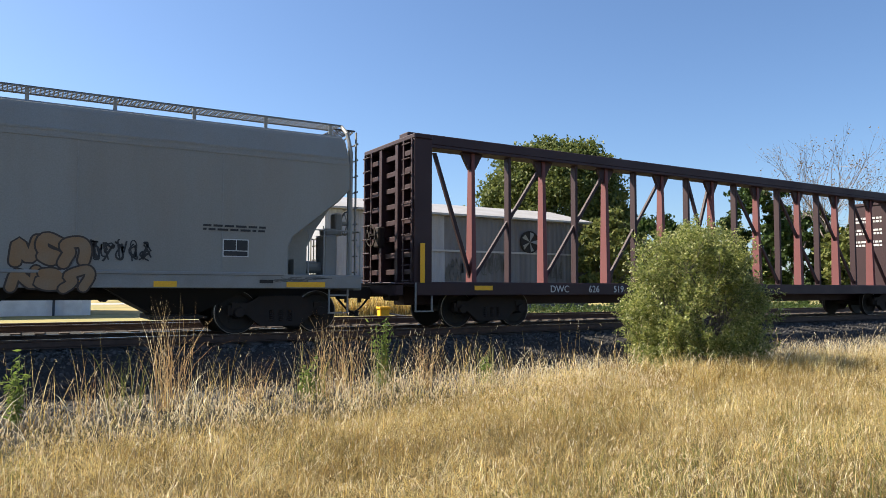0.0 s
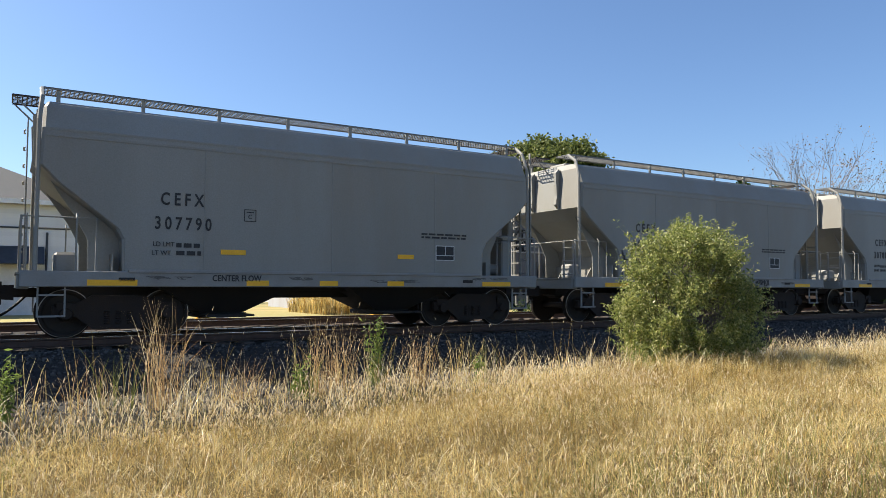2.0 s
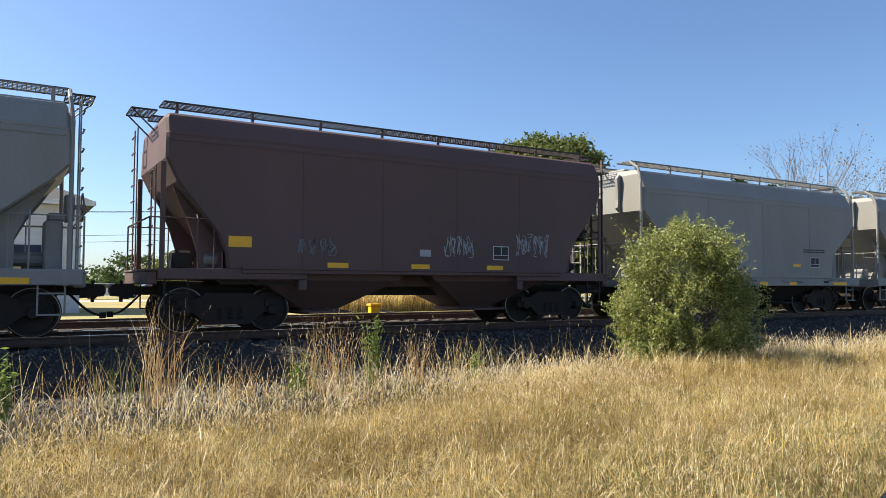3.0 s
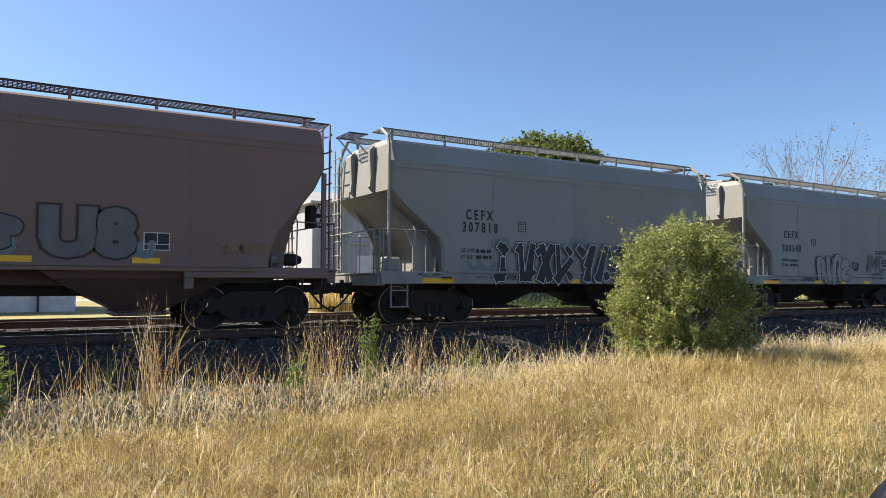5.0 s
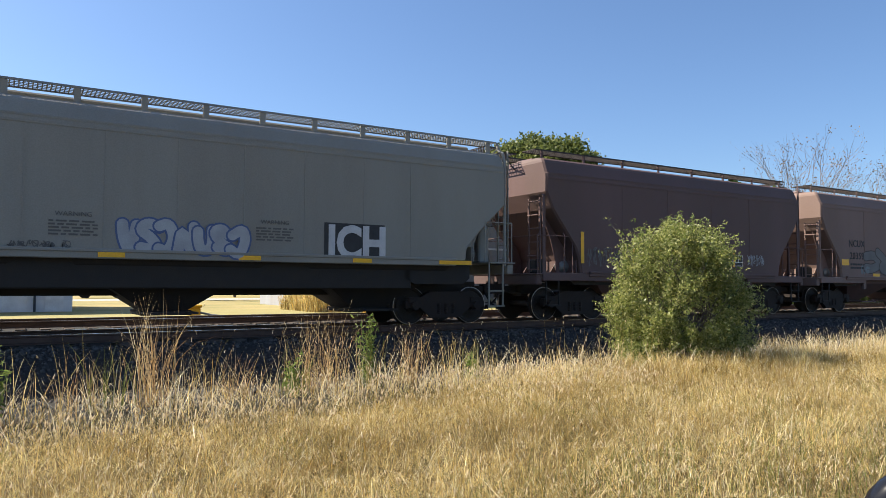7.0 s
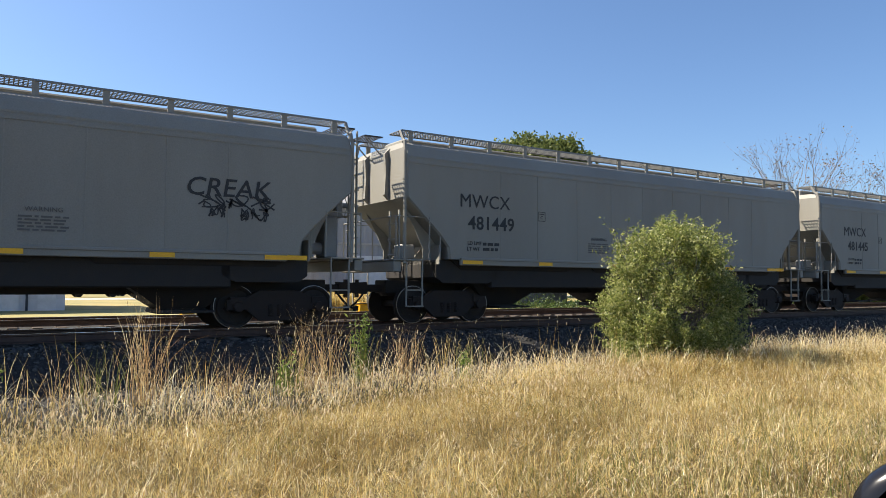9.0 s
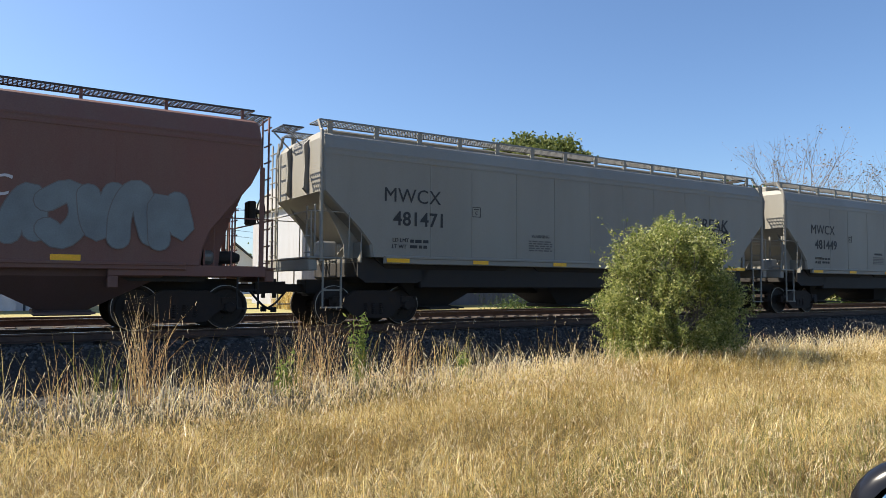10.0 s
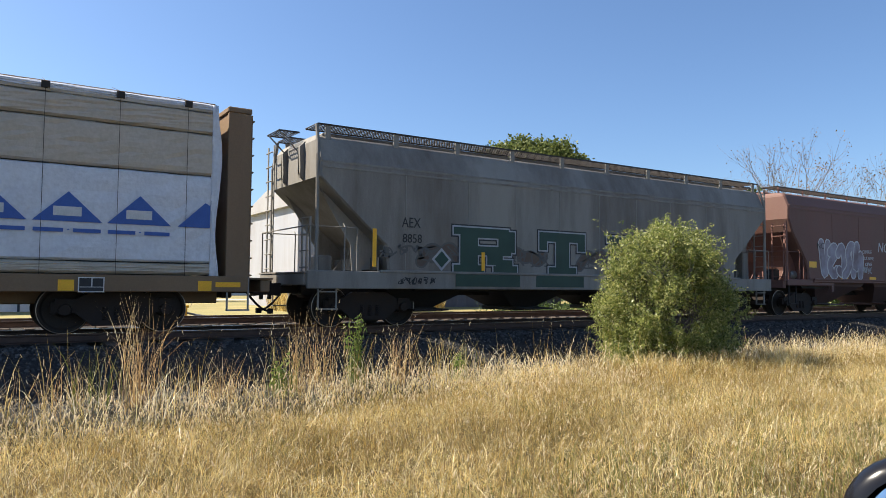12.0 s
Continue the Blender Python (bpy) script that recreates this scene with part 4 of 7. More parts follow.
def slab_letter(car, ch, x, z, w, h):
    """One sprayed slab-serif letter: a dark rim, a pale edge and a green body."""
    for mat, grow, y in ((INK, 0.085, -1.527), (PALE_SPRAY, 0.050, -1.534), (GREEN_SPRAY, 0.012, -1.541)):
        b = Build()
        for k, (u0, u1, v0, v1) in enumerate(SLAB[ch]):
            xa, xb, za, zb = (u0 - 0.5) * w - grow, (u1 - 0.5) * w + grow, (v0 - 0.5) * h - grow, (v1 - 0.5) * h + grow
            y_ = -0.0004 * k
            b.add([(xa, y_, za), (xb, y_, za), (xb, y_, zb), (xa, y_, zb)], [(0, 1, 2, 3)])
        part("graffiti", b.mesh("graffiti", mat), car, at=pose(x, y, z))


def outlined(car, text, x, z, h, w, fill=None, edge=None, rim=None):
    """One block letter with a pale edge and a dark rim."""
    for mat, thick, y in ((rim or INK, 0.125, -1.527), (edge or PALE_SPRAY, 0.080, -1.536), (fill or GREEN_SPRAY, 0.055, -1.545)):
        part("graffiti", lettering(text, h * 1.32, mat, width=w, thick=thick), car, at=pose(x, y, z))


def grey_signs(car, number, low_marks):
    words(car, "CEFX", -3.03, 2.65, 0.34, spacing=1.6, width=0.72, thick=0.007)
    words(car, number, -3.0, 2.18 if number != "307818" else 2.34, 0.34, spacing=1.5, width=0.74, thick=0.007)
    class_box(car, -1.70, 2.42)
    words(car, "LD LMT", -3.36, 1.78, 0.13, width=0.9)
    words(car, "LT WT", -3.40, 1.61, 0.13, width=0.9)
    bars(car, -2.88, 1.695, 0.5, 0.30, 2, seed=3)
    bars(car, 2.95, 2.17, 1.25, 0.15, 2, seed=5)
    placard(car, 2.97, 1.77, 0.48, 0.32)
    words(car, "CENTER FLOW", -1.95, 1.13, 0.17, y=-1.556, width=0.85, thick=0.004)
    for x, w in low_marks:
        mark(car, x, 1.04, w, 0.11, y=-1.556)
    for x in (-4.0, 3.6):
        mark(car, x, 1.10, 0.28, 0.07, BLACK, y=-1.556, name="stencil_plate")


def scrapes(car, seed):
    """Dark scuffs along the lower sill."""
    rr = random.Random(seed)
    for k in range(4):
        tag(car, rr.uniform(-4.5, 4.5), rr.uniform(1.08, 1.18), rr.uniform(0.5, 1.3), 0.07, GREY_SPRAY, 2, 0.008, seed * 10 + k, y=-1.5565, name="scuff")


LOW = ((-4.24, 0.85), (-1.53, 0.46), (0.02, 0.42), (1.64, 0.42), (4.45, 0.85))
grey_signs(car_a, "307800", LOW)
tag(car_a, -1.33, 1.63, 0.45, 0.42, INK, 3, 0.018, 11)
bubbles(car_a, -0.31, 1.62, 1.15, 0.62, 3, ORANGE_SPRAY, DARK_SPRAY, 5)
bubbles(car_a, -0.29, 1.12, 1.25, 0.45, 3, ORANGE_SPRAY, DARK_SPRAY, 6, y=-1.565)
tag(car_a, 0.84, 1.66, 1.1, 0.42, INK, 5, 0.02, 12)
grey_signs(car_b, "303696", LOW)
tag(car_b, -3.5, 1.57, 1.05, 0.95, INK, 3, 0.015, 21)
tag(car_b, -2.27, 1.65, 0.85, 0.8, INK, 3, 0.013, 22)
bubbles(car_b, -0.36, 1.42, 2.45, 0.98, 6, PINK_SPRAY, PALE_SPRAY, 7, y=-1.56, line_w=0.02, fat=1.35)
tag(car_b, 2.28, 1.13, 0.7, 0.24, INK, 4, 0.014, 23, y=-1.56)
grey_signs(car_c, "307790", LOW)
mark(car_c, -2.03, 1.66, 0.5, 0.1, y=-1.53)
mark(car_c, 1.91, 1.66, 0.42, 0.1, y=-1.53)
grey_signs(car_e, "300540", LOW)
bubbles(car_e, -0.55, 1.5, 1.9, 1.0, 4, GREY, INK, 36, y=-1.556, line_w=0.03)
tag(car_e, 0.95, 1.62, 0.6, 0.4, INK, 2, 0.02, 37)
for x, s in ((2.0, 31), (2.65, 32)):
    bubbles(car_e, x, 1.85, 0.42, 0.36, 1, GREY_SPRAY, GREY_SPRAY, s)
tag(car_e, 2.33, 1.72, 1.35, 0.75, GREY_SPRAY, 3, 0.022, 33)
tag(car_e, 2.38, 1.27, 0.75, 0.28, GREY_SPRAY, 5, 0.018, 34, y=-1.56)
tag(car_e, 3.7, 1.54, 1.15, 0.42, GREY_SPRAY, 4, 0.02, 35)
grey_signs(car_f, "307818", LOW)
for x, z, w in ((-2.4, 2.0, 0.5), (0.2, 2.1, 0.5), (2.1, 1.9, 0.5), (-3.0, 1.4, 0.9)):
    bubbles(car_f, x, z, w, 0.25, 2, TEAL_SPRAY, TEAL_SPRAY, int(x * 10) + 50, y=-1.5235)
angular(car_f, -0.3, 1.52, 4.7, 1.15, 7, 9, INK, CHALK_SPRAY, INK, y=-1.56)


for k, car in enumerate((car_a, car_b, car_c, car_e, car_f)):
    scrapes(car, 80 + k)


def brown_signs(car, name, number):
    words(car, name, -3.45, 2.55, 0.36, spacing=1.1, thick=0.004)
    words(car, number, -3.45, 2.09, 0.36, spacing=1.1, thick=0.004)
    bars(car, -3.45, 1.72, 0.9, 0.26, 2, seed=8)


for car, tall in ((car_d, False), (car_g, False), (car_h, True), (car_l, False)):
    if tall:
        for x, h in ((-4.44, 0.86), (-2.43, 0.47), (-0.14, 0.47), (2.06, 0.46)):
            mark(car, x, 1.80 + (h - 0.47) / 2, 0.11, h, y=-1.528)
    else:
        mark(car, -4.24, 1.85, 0.47, 0.22, y=-1.528)
        for x in (-2.1, -0.03, 2.1):
            mark(car, x, 1.40, 0.49, 0.11, y=-1.528)
    if car is not car_l:
        placard(car, 2.28, 1.77, 0.44, 0.31)
tag(car_d, -2.6, 1.8, 0.9, 0.4, GREYBLUE_SPRAY, 4, 0.012, 41)
tag(car_d, 1.05, 1.9, 0.85, 0.55, PALE_SPRAY, 5, 0.010, 42)
tag(car_d, 3.3, 2.0, 1.1, 0.6, PALE_SPRAY, 6, 0.010, 43)
mark(car_d, 0.1, 1.72, 0.3, 0.16, PALE_SPRAY, y=-1.53, name="stencil_plate")
brown_signs(car_g, "NCUX", "20359")
bubbles(car_g, -1.45, 1.86, 2.7, 0.95, 3, FADED_SPRAY, DARK_SPRAY, 15)
outlined(car_g, "U8", 1.1, 1.86, 0.85, 1.15, FADED_SPRAY, FADED_SPRAY, DARK_SPRAY)
for x in (-2.9, -0.3, 1.95):
    bubbles(car_g, x, 1.6, 0.5, 0.3, 2, TEAL_SPRAY, TEAL_SPRAY, int(x * 10) + 90, y=-1.5235)
tag(car_g, 3.96, 1.67, 0.9, 0.24, ORANGE_SPRAY, 5, 0.018, 44)
tag(car_h, -3.3, 1.75, 2.0, 0.55, FADED_SPRAY, 10, 0.012, 51)
tag(car_h, -1.5, 1.85, 1.3, 0.6, FADED_SPRAY, 6, 0.012, 52)
bubbles(car_h, 0.2, 1.88, 1.7, 0.85, 3, BROWN_SPRAY, FADED_SPRAY, 18)
tag(car_h, 1.6, 1.85, 0.9, 0.7, FADED_SPRAY, 7, 0.012, 53)
tag(car_h, 3.2, 1.8, 0.9, 0.4, PALE_SPRAY, 6, 0.010, 54)
words(car_l, "NC", -3.72, 2.54, 0.32)
bubbles(car_l, -2.30, 2.04, 2.9, 1.45, 5, LILAC_SPRAY, CHALK_SPRAY, 24, line_w=0.05, fat=1.15)
words(car_l, "CHANGE", -0.42, 2.42, 0.20, CHALK_SPRAY, width=0.85)
words(car_l, "YOUR NAME", -0.38, 2.17, 0.18, CHALK_SPRAY, width=0.85)
tag(car_l, -0.35, 1.95, 0.5, 0.16, CHALK_SPRAY, 4, 0.010, 55)
tag(car_l, -0.6, 1.72, 1.0, 0.3, PALE_SPRAY, 6, 0.014, 56)
words(car_l, "NC", 0.8, 2.62, 0.55, CHALK_SPRAY, shear=0.2)
bubbles(car_l, 2.65, 2.2, 3.0, 1.2, 5, TEAL_SPRAY, FADED_SPRAY, 26, line_w=0.02, fat=1.35)


def tan_signs(car, number):
    words(car, "MWCX", -5.70, 3.0, 0.47, spacing=1.05)
    words(car, number, -5.50, 2.46, 0.46, spacing=1.05, thick=0.008)
    class_box(car, -3.87, 2.75)
    words(car, "LD LMT", -6.02, 1.97, 0.13)
    words(car, "LT WT", -6.06, 1.82, 0.13)
    bars(car, -5.52, 1.895, 0.5, 0.26, 2, seed=13)
    words(car, "WARNING", -1.8, 2.22, 0.12, GREY_SPRAY, width=1.05)
    words(car, "WARNING", 1.95, 2.25, 0.12, GREY_SPRAY, width=1.05)
    bars(car, -1.8, 1.97, 0.8, 0.3, 5, GREY_SPRAY, seed=14)
    bars(car, 1.95, 2.0, 0.8, 0.3, 5, GREY_SPRAY, seed=15)
    for x, w in ((-6.1, 0.6), (-3.76, 0.46), (-1.16, 0.46), (1.42, 0.46), (3.95, 0.46), (6.42, 0.92)):
        mark(car, x, 1.50, w, 0.10, y=-1.562)


tan_signs(car_i, "481445")
tan_signs(car_j, "481449")
tan_signs(car_k, "481471")
bubbles(car_i, 0.18, 1.82, 2.4, 0.7, 7, PALE_SPRAY, NAVY_SPRAY, 27, line_w=0.035, fat=1.2)
mark(car_i, 3.78, 1.88, 1.46, 0.86, INK, y=-1.526, name="graffiti_panel")
words(car_i, "ICH", 3.84, 1.85, 1.0, CHALK_SPRAY, y=-1.535, width=0.86, thick=0.04)
tag(car_i, -2.33, 1.63, 1.0, 0.2, GREY_SPRAY, 6, 0.012, 61)
words(car_k, "CREAK", 5.2, 2.86, 0.52, INK, shear=0.15, width=1.05, thick=0.004)
tag(car_k, 5.4, 2.62, 1.6, 0.35, INK, 3, 0.02, 62)
tag(car_k, 5.0, 2.40, 0.4, 0.25, INK, 2, 0.018, 63)
tag(car_k, 5.75, 2.36, 0.6, 0.3, INK, 3, 0.018, 64)

words(car_m, "AEX", -5.85, 2.43, 0.34, width=0.8)
words(car_m, "8858", -5.82, 2.06, 0.30, width=0.9)
for x, z, h in ((-6.83, 1.82, 0.87), (-3.78, 1.58, 0.46), (1.31, 1.56, 0.48), (3.95, 1.58, 0.44)):
    mark(car_m, x, z, 0.10, h, y=-1.556)
for ch, x, w in (("R", -3.67, 1.95), ("T", -1.11, 1.62), ("P", 1.45, 1.75), ("S", 3.87, 1.55)):
    slab_letter(car_m, ch, x, 1.86, w, 1.08)
for k, x in enumerate((-4.95, -2.4, 0.15, 2.7, 5.1)):
    lean = 0.1 if k % 2 else -0.08
    path = rounded([(-0.62, -0.1 + lean), (-0.34, 0.16), (-0.05, -0.02), (0.2, 0.14 - lean), (0.42, -0.12), (0.62, 0.05)])
    part("graffiti_line", swollen(path, 0.17, GREY_SPRAY, "graffiti_line"), car_m, at=pose(x, -1.5232, 1.72))
    part("graffiti_fill", swollen(path, 0.12, BROWN_SPRAY, "graffiti_fill"), car_m, at=pose(x, -1.5250, 1.72))
    tag(car_m, x + 0.1, 1.72, 1.5, 0.5, GREY_SPRAY, 2, 0.022, int(x * 10) + 300, y=-1.5270)
tag(car_m, -6.0, 1.75, 1.4, 0.35, GREY_SPRAY, 3, 0.03, 71)
part("graffiti", Build().prism([(-0.28, 0), (0, -0.28), (0.28, 0), (0, 0.28)], 0, 0.003).mesh("graffiti", PALE_SPRAY), car_m, at=pose(-5.0, -1.532, 1.6))
part("graffiti", Build().prism([(-0.2, 0), (0, -0.2), (0.2, 0), (0, 0.2)], 0, 0.003).mesh("graffiti", GREEN_SPRAY), car_m, at=pose(-5.0, -1.537, 1.6))
tag(car_m, -5.7, 1.07, 1.0, 0.18, INK, 6, 0.014, 72, y=-1.56)
for x, w in ((-3.6, 2.0), (-1.2, 1.7), (1.45, 1.9), (3.9, 1.7)):
    mark(car_m, x, 1.10, w, 0.30, GREEN_SPRAY, y=-1.5555, name="graffiti")

words(dwc, "DWC", -7.45, 0.95, 0.26, WHITE_INK, y=-1.507)
words(dwc, "626", -6.26, 0.95, 0.26, WHITE_INK, y=-1.507)
words(dwc, "519", -5.36, 0.95, 0.26, WHITE_INK, y=-1.507)
mark(dwc, -9.85, 0.98, 0.53, 0.11, y=-1.506)
mark(dwc, -11.56, 1.56, 0.12, 0.92, y=-1.506)
mark(car_n, 8.38, 0.92, 0.26, 0.2, y=-1.506)
mark(car_n, 10.83, 0.92, 0.26, 0.2, y=-1.506)
mark(car_n, 11.29, 0.95, 0.5, 0.1, y=-1.506)
placard(car_n, 8.79, 0.93, 0.40, 0.24)
for z in (3.9, 3.4, 2.9):
    pr = bars(dwc, 11.25, z, 1.2, 0.3, 2, WHITE_INK, seed=int(z * 10))
    pr.matrix_basis = pose(11.27, 0.75, z, 0, 0, -90)

# ---------------------------------------------------------------- ground and track
BALLAST = material("grey_ballast", (0.05, 0.047, 0.043), 0.9, other=(0.03, 0.029, 0.027), scale=18, grain=45, bump=1.0, amount=0.9, spec=0.12)
STONE = material("ballast_stone", (0.085, 0.08, 0.075), 0.85, other=(0.04, 0.039, 0.037), scale=20, island=0.55, bump=0.3, spec=0.12)
SOIL = material("dry_soil_and_thatch", (0.13, 0.095, 0.05), 0.95, other=(0.07, 0.06, 0.03), scale=1.6, grain=60, bump=0.8, dirt=(0.09, 0.10, 0.04), dirt_amount=0.6, spec=0.12)
LAWN = material("dry_lawn", (0.34, 0.26, 0.10), 0.95, other=(0.16, 0.17, 0.06), scale=0.25, grain=30, bump=0.6, amount=0.8)
TIE = material("weathered_tie", (0.075, 0.06, 0.05), 0.9, other=(0.12, 0.10, 0.085), scale=4, rand=0.3, bump=0.4, spec=0.12)
RAIL = material("rail_steel", (0.10, 0.06, 0.045), 0.7, 0.3, other=(0.06, 0.04, 0.035), scale=6, bump=0.1)
RAIL_TOP = material("polished_rail_head", (0.62, 0.60, 0.58), 0.22, 1.0, other=(0.5, 0.46, 0.42), scale=6, bump=0.0)


def ground_height(x, y):
    """The lie of the land across the line: verge, ballast shoulder, two tracks, far lawn."""
    pts = [(-2000, -0.6), (-6.2, -0.6), (-4.9, -0.62), (-2.6, -0.22), (7.6, -0.22), (9.5, -0.34), (20, -0.36), (2500, -0.4)]
    for (ya, za), (yb, zb) in zip(pts, pts[1:]):
        if ya <= y <= yb:
            return za + (zb - za) * (y - ya) / (yb - ya)
    return -0.4


def verge_edge(x):
    """Where the dense grass of the verge ends; it comes nearer the line further along."""
    return np.clip(-8.55 + 0.17 * (np.asarray(x) - 1.0), -8.8, -7.6) + 0.25 * np.sin(np.asarray(x) * 1.9) * 0.6


def ground():
    xs = [-2500, -400, -120, -60] + [-30 + i * 0.5 for i in range(221)] + [120, 200, 400, 2500]
    ys = [-2000, -300, -60, -30] + [-16 + 0.25 * i for i in range(113)] + [16, 24, 40, 80, 160, 400, 2500]
    v, f = [], []
    for y in ys:
        for x in xs:
            z = ground_height(x, y)
            if abs(x) < 110 and -17 < y < 12:
                z += 0.05 * (noise.noise(Vector((x * 0.7, y * 0.7, 3)))) + 0.018 * noise.noise(Vector((x * 3, y * 3, 8)))
            v.append((x, y, z))
    n = len(xs)
    for j in range(len(ys) - 1):
        for i in range(n - 1):
            f.append((j * n + i, j * n + i + 1, (j + 1) * n + i + 1, (j + 1) * n + i))
    me = bpy.data.meshes.new("ground")
    me.from_pydata(v, [], f)
    for m in (SOIL, BALLAST, LAWN):
        me.materials.append(m)
    idx = []
    for j in range(len(ys) - 1):
        y = (ys[j] + ys[j + 1]) / 2
        idx += [0 if y < float(verge_edge(xs[i])) + 0.5 else 1 if y < 8.8 else 2 for i in range(n - 1)]
    me.polygons.foreach_set("material_index", idx)
    me.polygons.foreach_set("use_smooth", [True] * len(me.polygons))
    return single("ground", me, "dry grass verge, grey ballast and a dry lawn beyond", kind="structure")


ground()


def rail_mesh(x0, x1):
    b = Build()
    sec = [(-0.07, -0.17), (0.07, -0.17), (0.07, -0.155), (0.012, -0.135), (0.010, -0.045), (0.036, -0.032), (0.036, -0.004), (0.030, -0.001), (-0.030, -0.001), (-0.036, -0.004), (-0.036, -0.032), (-0.010, -0.045), (-0.012, -0.135), (-0.07, -0.155)]
    b.loft([[(x, y, z) for y, z in sec] for x in (x0, x1)])
    b.box(x0, x1, -0.029, 0.029, -0.001, 0.0015, mat=1)
    return b.mesh("rail", RAIL, RAIL_TOP)


RAIL_RUN = (-260, 420)
for centre in (0.0, 5.7):
    tr = thing("railway_track", "steel rails on weathered wooden ties in ballast", "track", "tracks", at=pose(0, centre, 0), kind="structure")
    me = shared("rail", lambda: rail_mesh(*RAIL_RUN))
    for y in (-0.755, 0.755):
        part("rail", me, tr, at=pose(0, y, 0))
    tie = shared("tie", lambda: Build().box(-0.115, 0.115, -1.3, 1.3, -0.36, -0.172, b=0.012).mesh("tie", TIE))
    for i in range(110):
        part("tie", tie, tr, at=pose(-6 + 0.54 * i, random.uniform(-0.03, 0.03), random.uniform(-0.006, 0.004), 0, 0, random.uniform(-0.7, 0.7)))
    rest = Build()
    for i in range(300):
        for x in (-6.54 - 0.54 * i, 53.4 + 0.54 * i):
            if -60 < x < 200:
                rest.box(x - 0.115, x + 0.115, -1.3, 1.3, -0.36, -0.172)
    part("ties_far", rest.mesh("ties_far", TIE), tr)["kind"] = "stuff"


def scatter_stones():
    rng = np.random.default_rng(4)
    n = 13000
    x = rng.uniform(-3, 34, n)
    y = rng.uniform(-6.0, -1.15, n)
    ico = bmesh.new()
    bmesh.ops.create_icosphere(ico, subdivisions=1, radius=1)
    bv = np.array([v.co[:] for v in ico.verts])
    bf = np.array([[v.index for v in f.verts] for f in ico.faces])
    ico.free()
    # ballast stones: lumps of 12 corners, 20 faces
    sz = rng.uniform(0.018, 0.045, n)
    vs = bv[None] * (sz[:, None, None] * rng.uniform(0.6, 1.2, (n, len(bv), 1))) * rng.uniform(0.7, 1.2, (n, 1, 3))
    z = np.array([ground_height(a, b) for a, b in zip(x, y)]) + 0.005
    z += np.array([0.05 * noise.noise(Vector((a * 0.7, b * 0.7, 3))) + 0.018 * noise.noise(Vector((a * 3, b * 3, 8))) for a, b in zip(x, y)])
    vs += np.stack([x, y, z], 1)[:, None]
    f = (bf[None] + (np.arange(n) * len(bv))[:, None, None]).reshape(-1, 3)
    return mesh_from_arrays("ballast_stones", vs.reshape(-1, 3), f, STONE)


def mesh_from_arrays(name, v, f, mat):
    me = bpy.data.meshes.new(name)
    k = f.shape[1]
    me.vertices.add(len(v))
    me.vertices.foreach_set("co", np.asarray(v, dtype=np.float32).ravel())
    me.loops.add(f.size)
    me.loops.foreach_set("vertex_index", f.astype(np.int32).ravel())
    me.polygons.add(len(f))
    me.polygons.foreach_set("loop_start", np.arange(0, f.size, k, dtype=np.int32))
    me.update(calc_edges=True)
    me.validate()
    me.materials.append(mat)
    return me


single("ballast_stones", scatter_stones(), "loose grey crushed stone beside the near rail", "ballast", kind="stuff")

# ---------------------------------------------------------------- grass
STRAW = blades("straw_grass", [(0.12, 0.07, 0.025), (0.96, 0.72, 0.27), (0.38, 0.23, 0.06), (1.0, 0.89, 0.50), (0.78, 0.53, 0.16), (0.11, 0.078, 0.027), (1.0, 0.83, 0.37), (0.22, 0.175, 0.042), (1.0, 0.90, 0.54)], 0.36, translucent=0.42, spec=0.4, patch=(0.50, 0.46, 0.36))
PALE_STRAW = blades("pale_straw", [(0.88, 0.78, 0.52), (0.92, 0.84, 0.62), (0.80, 0.64, 0.36), (0.70, 0.50, 0.24)], 0.34, translucent=0.36, spec=0.4)
THATCH = blades("dead_thatch", [(0.16, 0.10, 0.045), (0.24, 0.16, 0.07), (0.09, 0.07, 0.03), (0.10, 0.10, 0.035)])
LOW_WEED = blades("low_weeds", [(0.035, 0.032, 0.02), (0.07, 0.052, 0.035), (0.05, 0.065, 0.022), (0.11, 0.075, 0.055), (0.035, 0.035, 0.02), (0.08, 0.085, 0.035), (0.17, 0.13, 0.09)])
GREEN_BLADE = blades("green_grass", [(0.11, 0.14, 0.03), (0.17, 0.19, 0.048), (0.28, 0.25, 0.08), (0.38, 0.29, 0.11)])
PLUME = blades("grass_heads", [(0.74, 0.62, 0.42), (0.82, 0.72, 0.54), (0.58, 0.46, 0.28)], translucent=0.5)
REDSTEM = blades("russet_grass", [(0.42, 0.25, 0.11), (0.56, 0.38, 0.18), (0.66, 0.50, 0.26), (0.36, 0.22, 0.11), (0.72, 0.60, 0.38)], 0.4, 0.4)


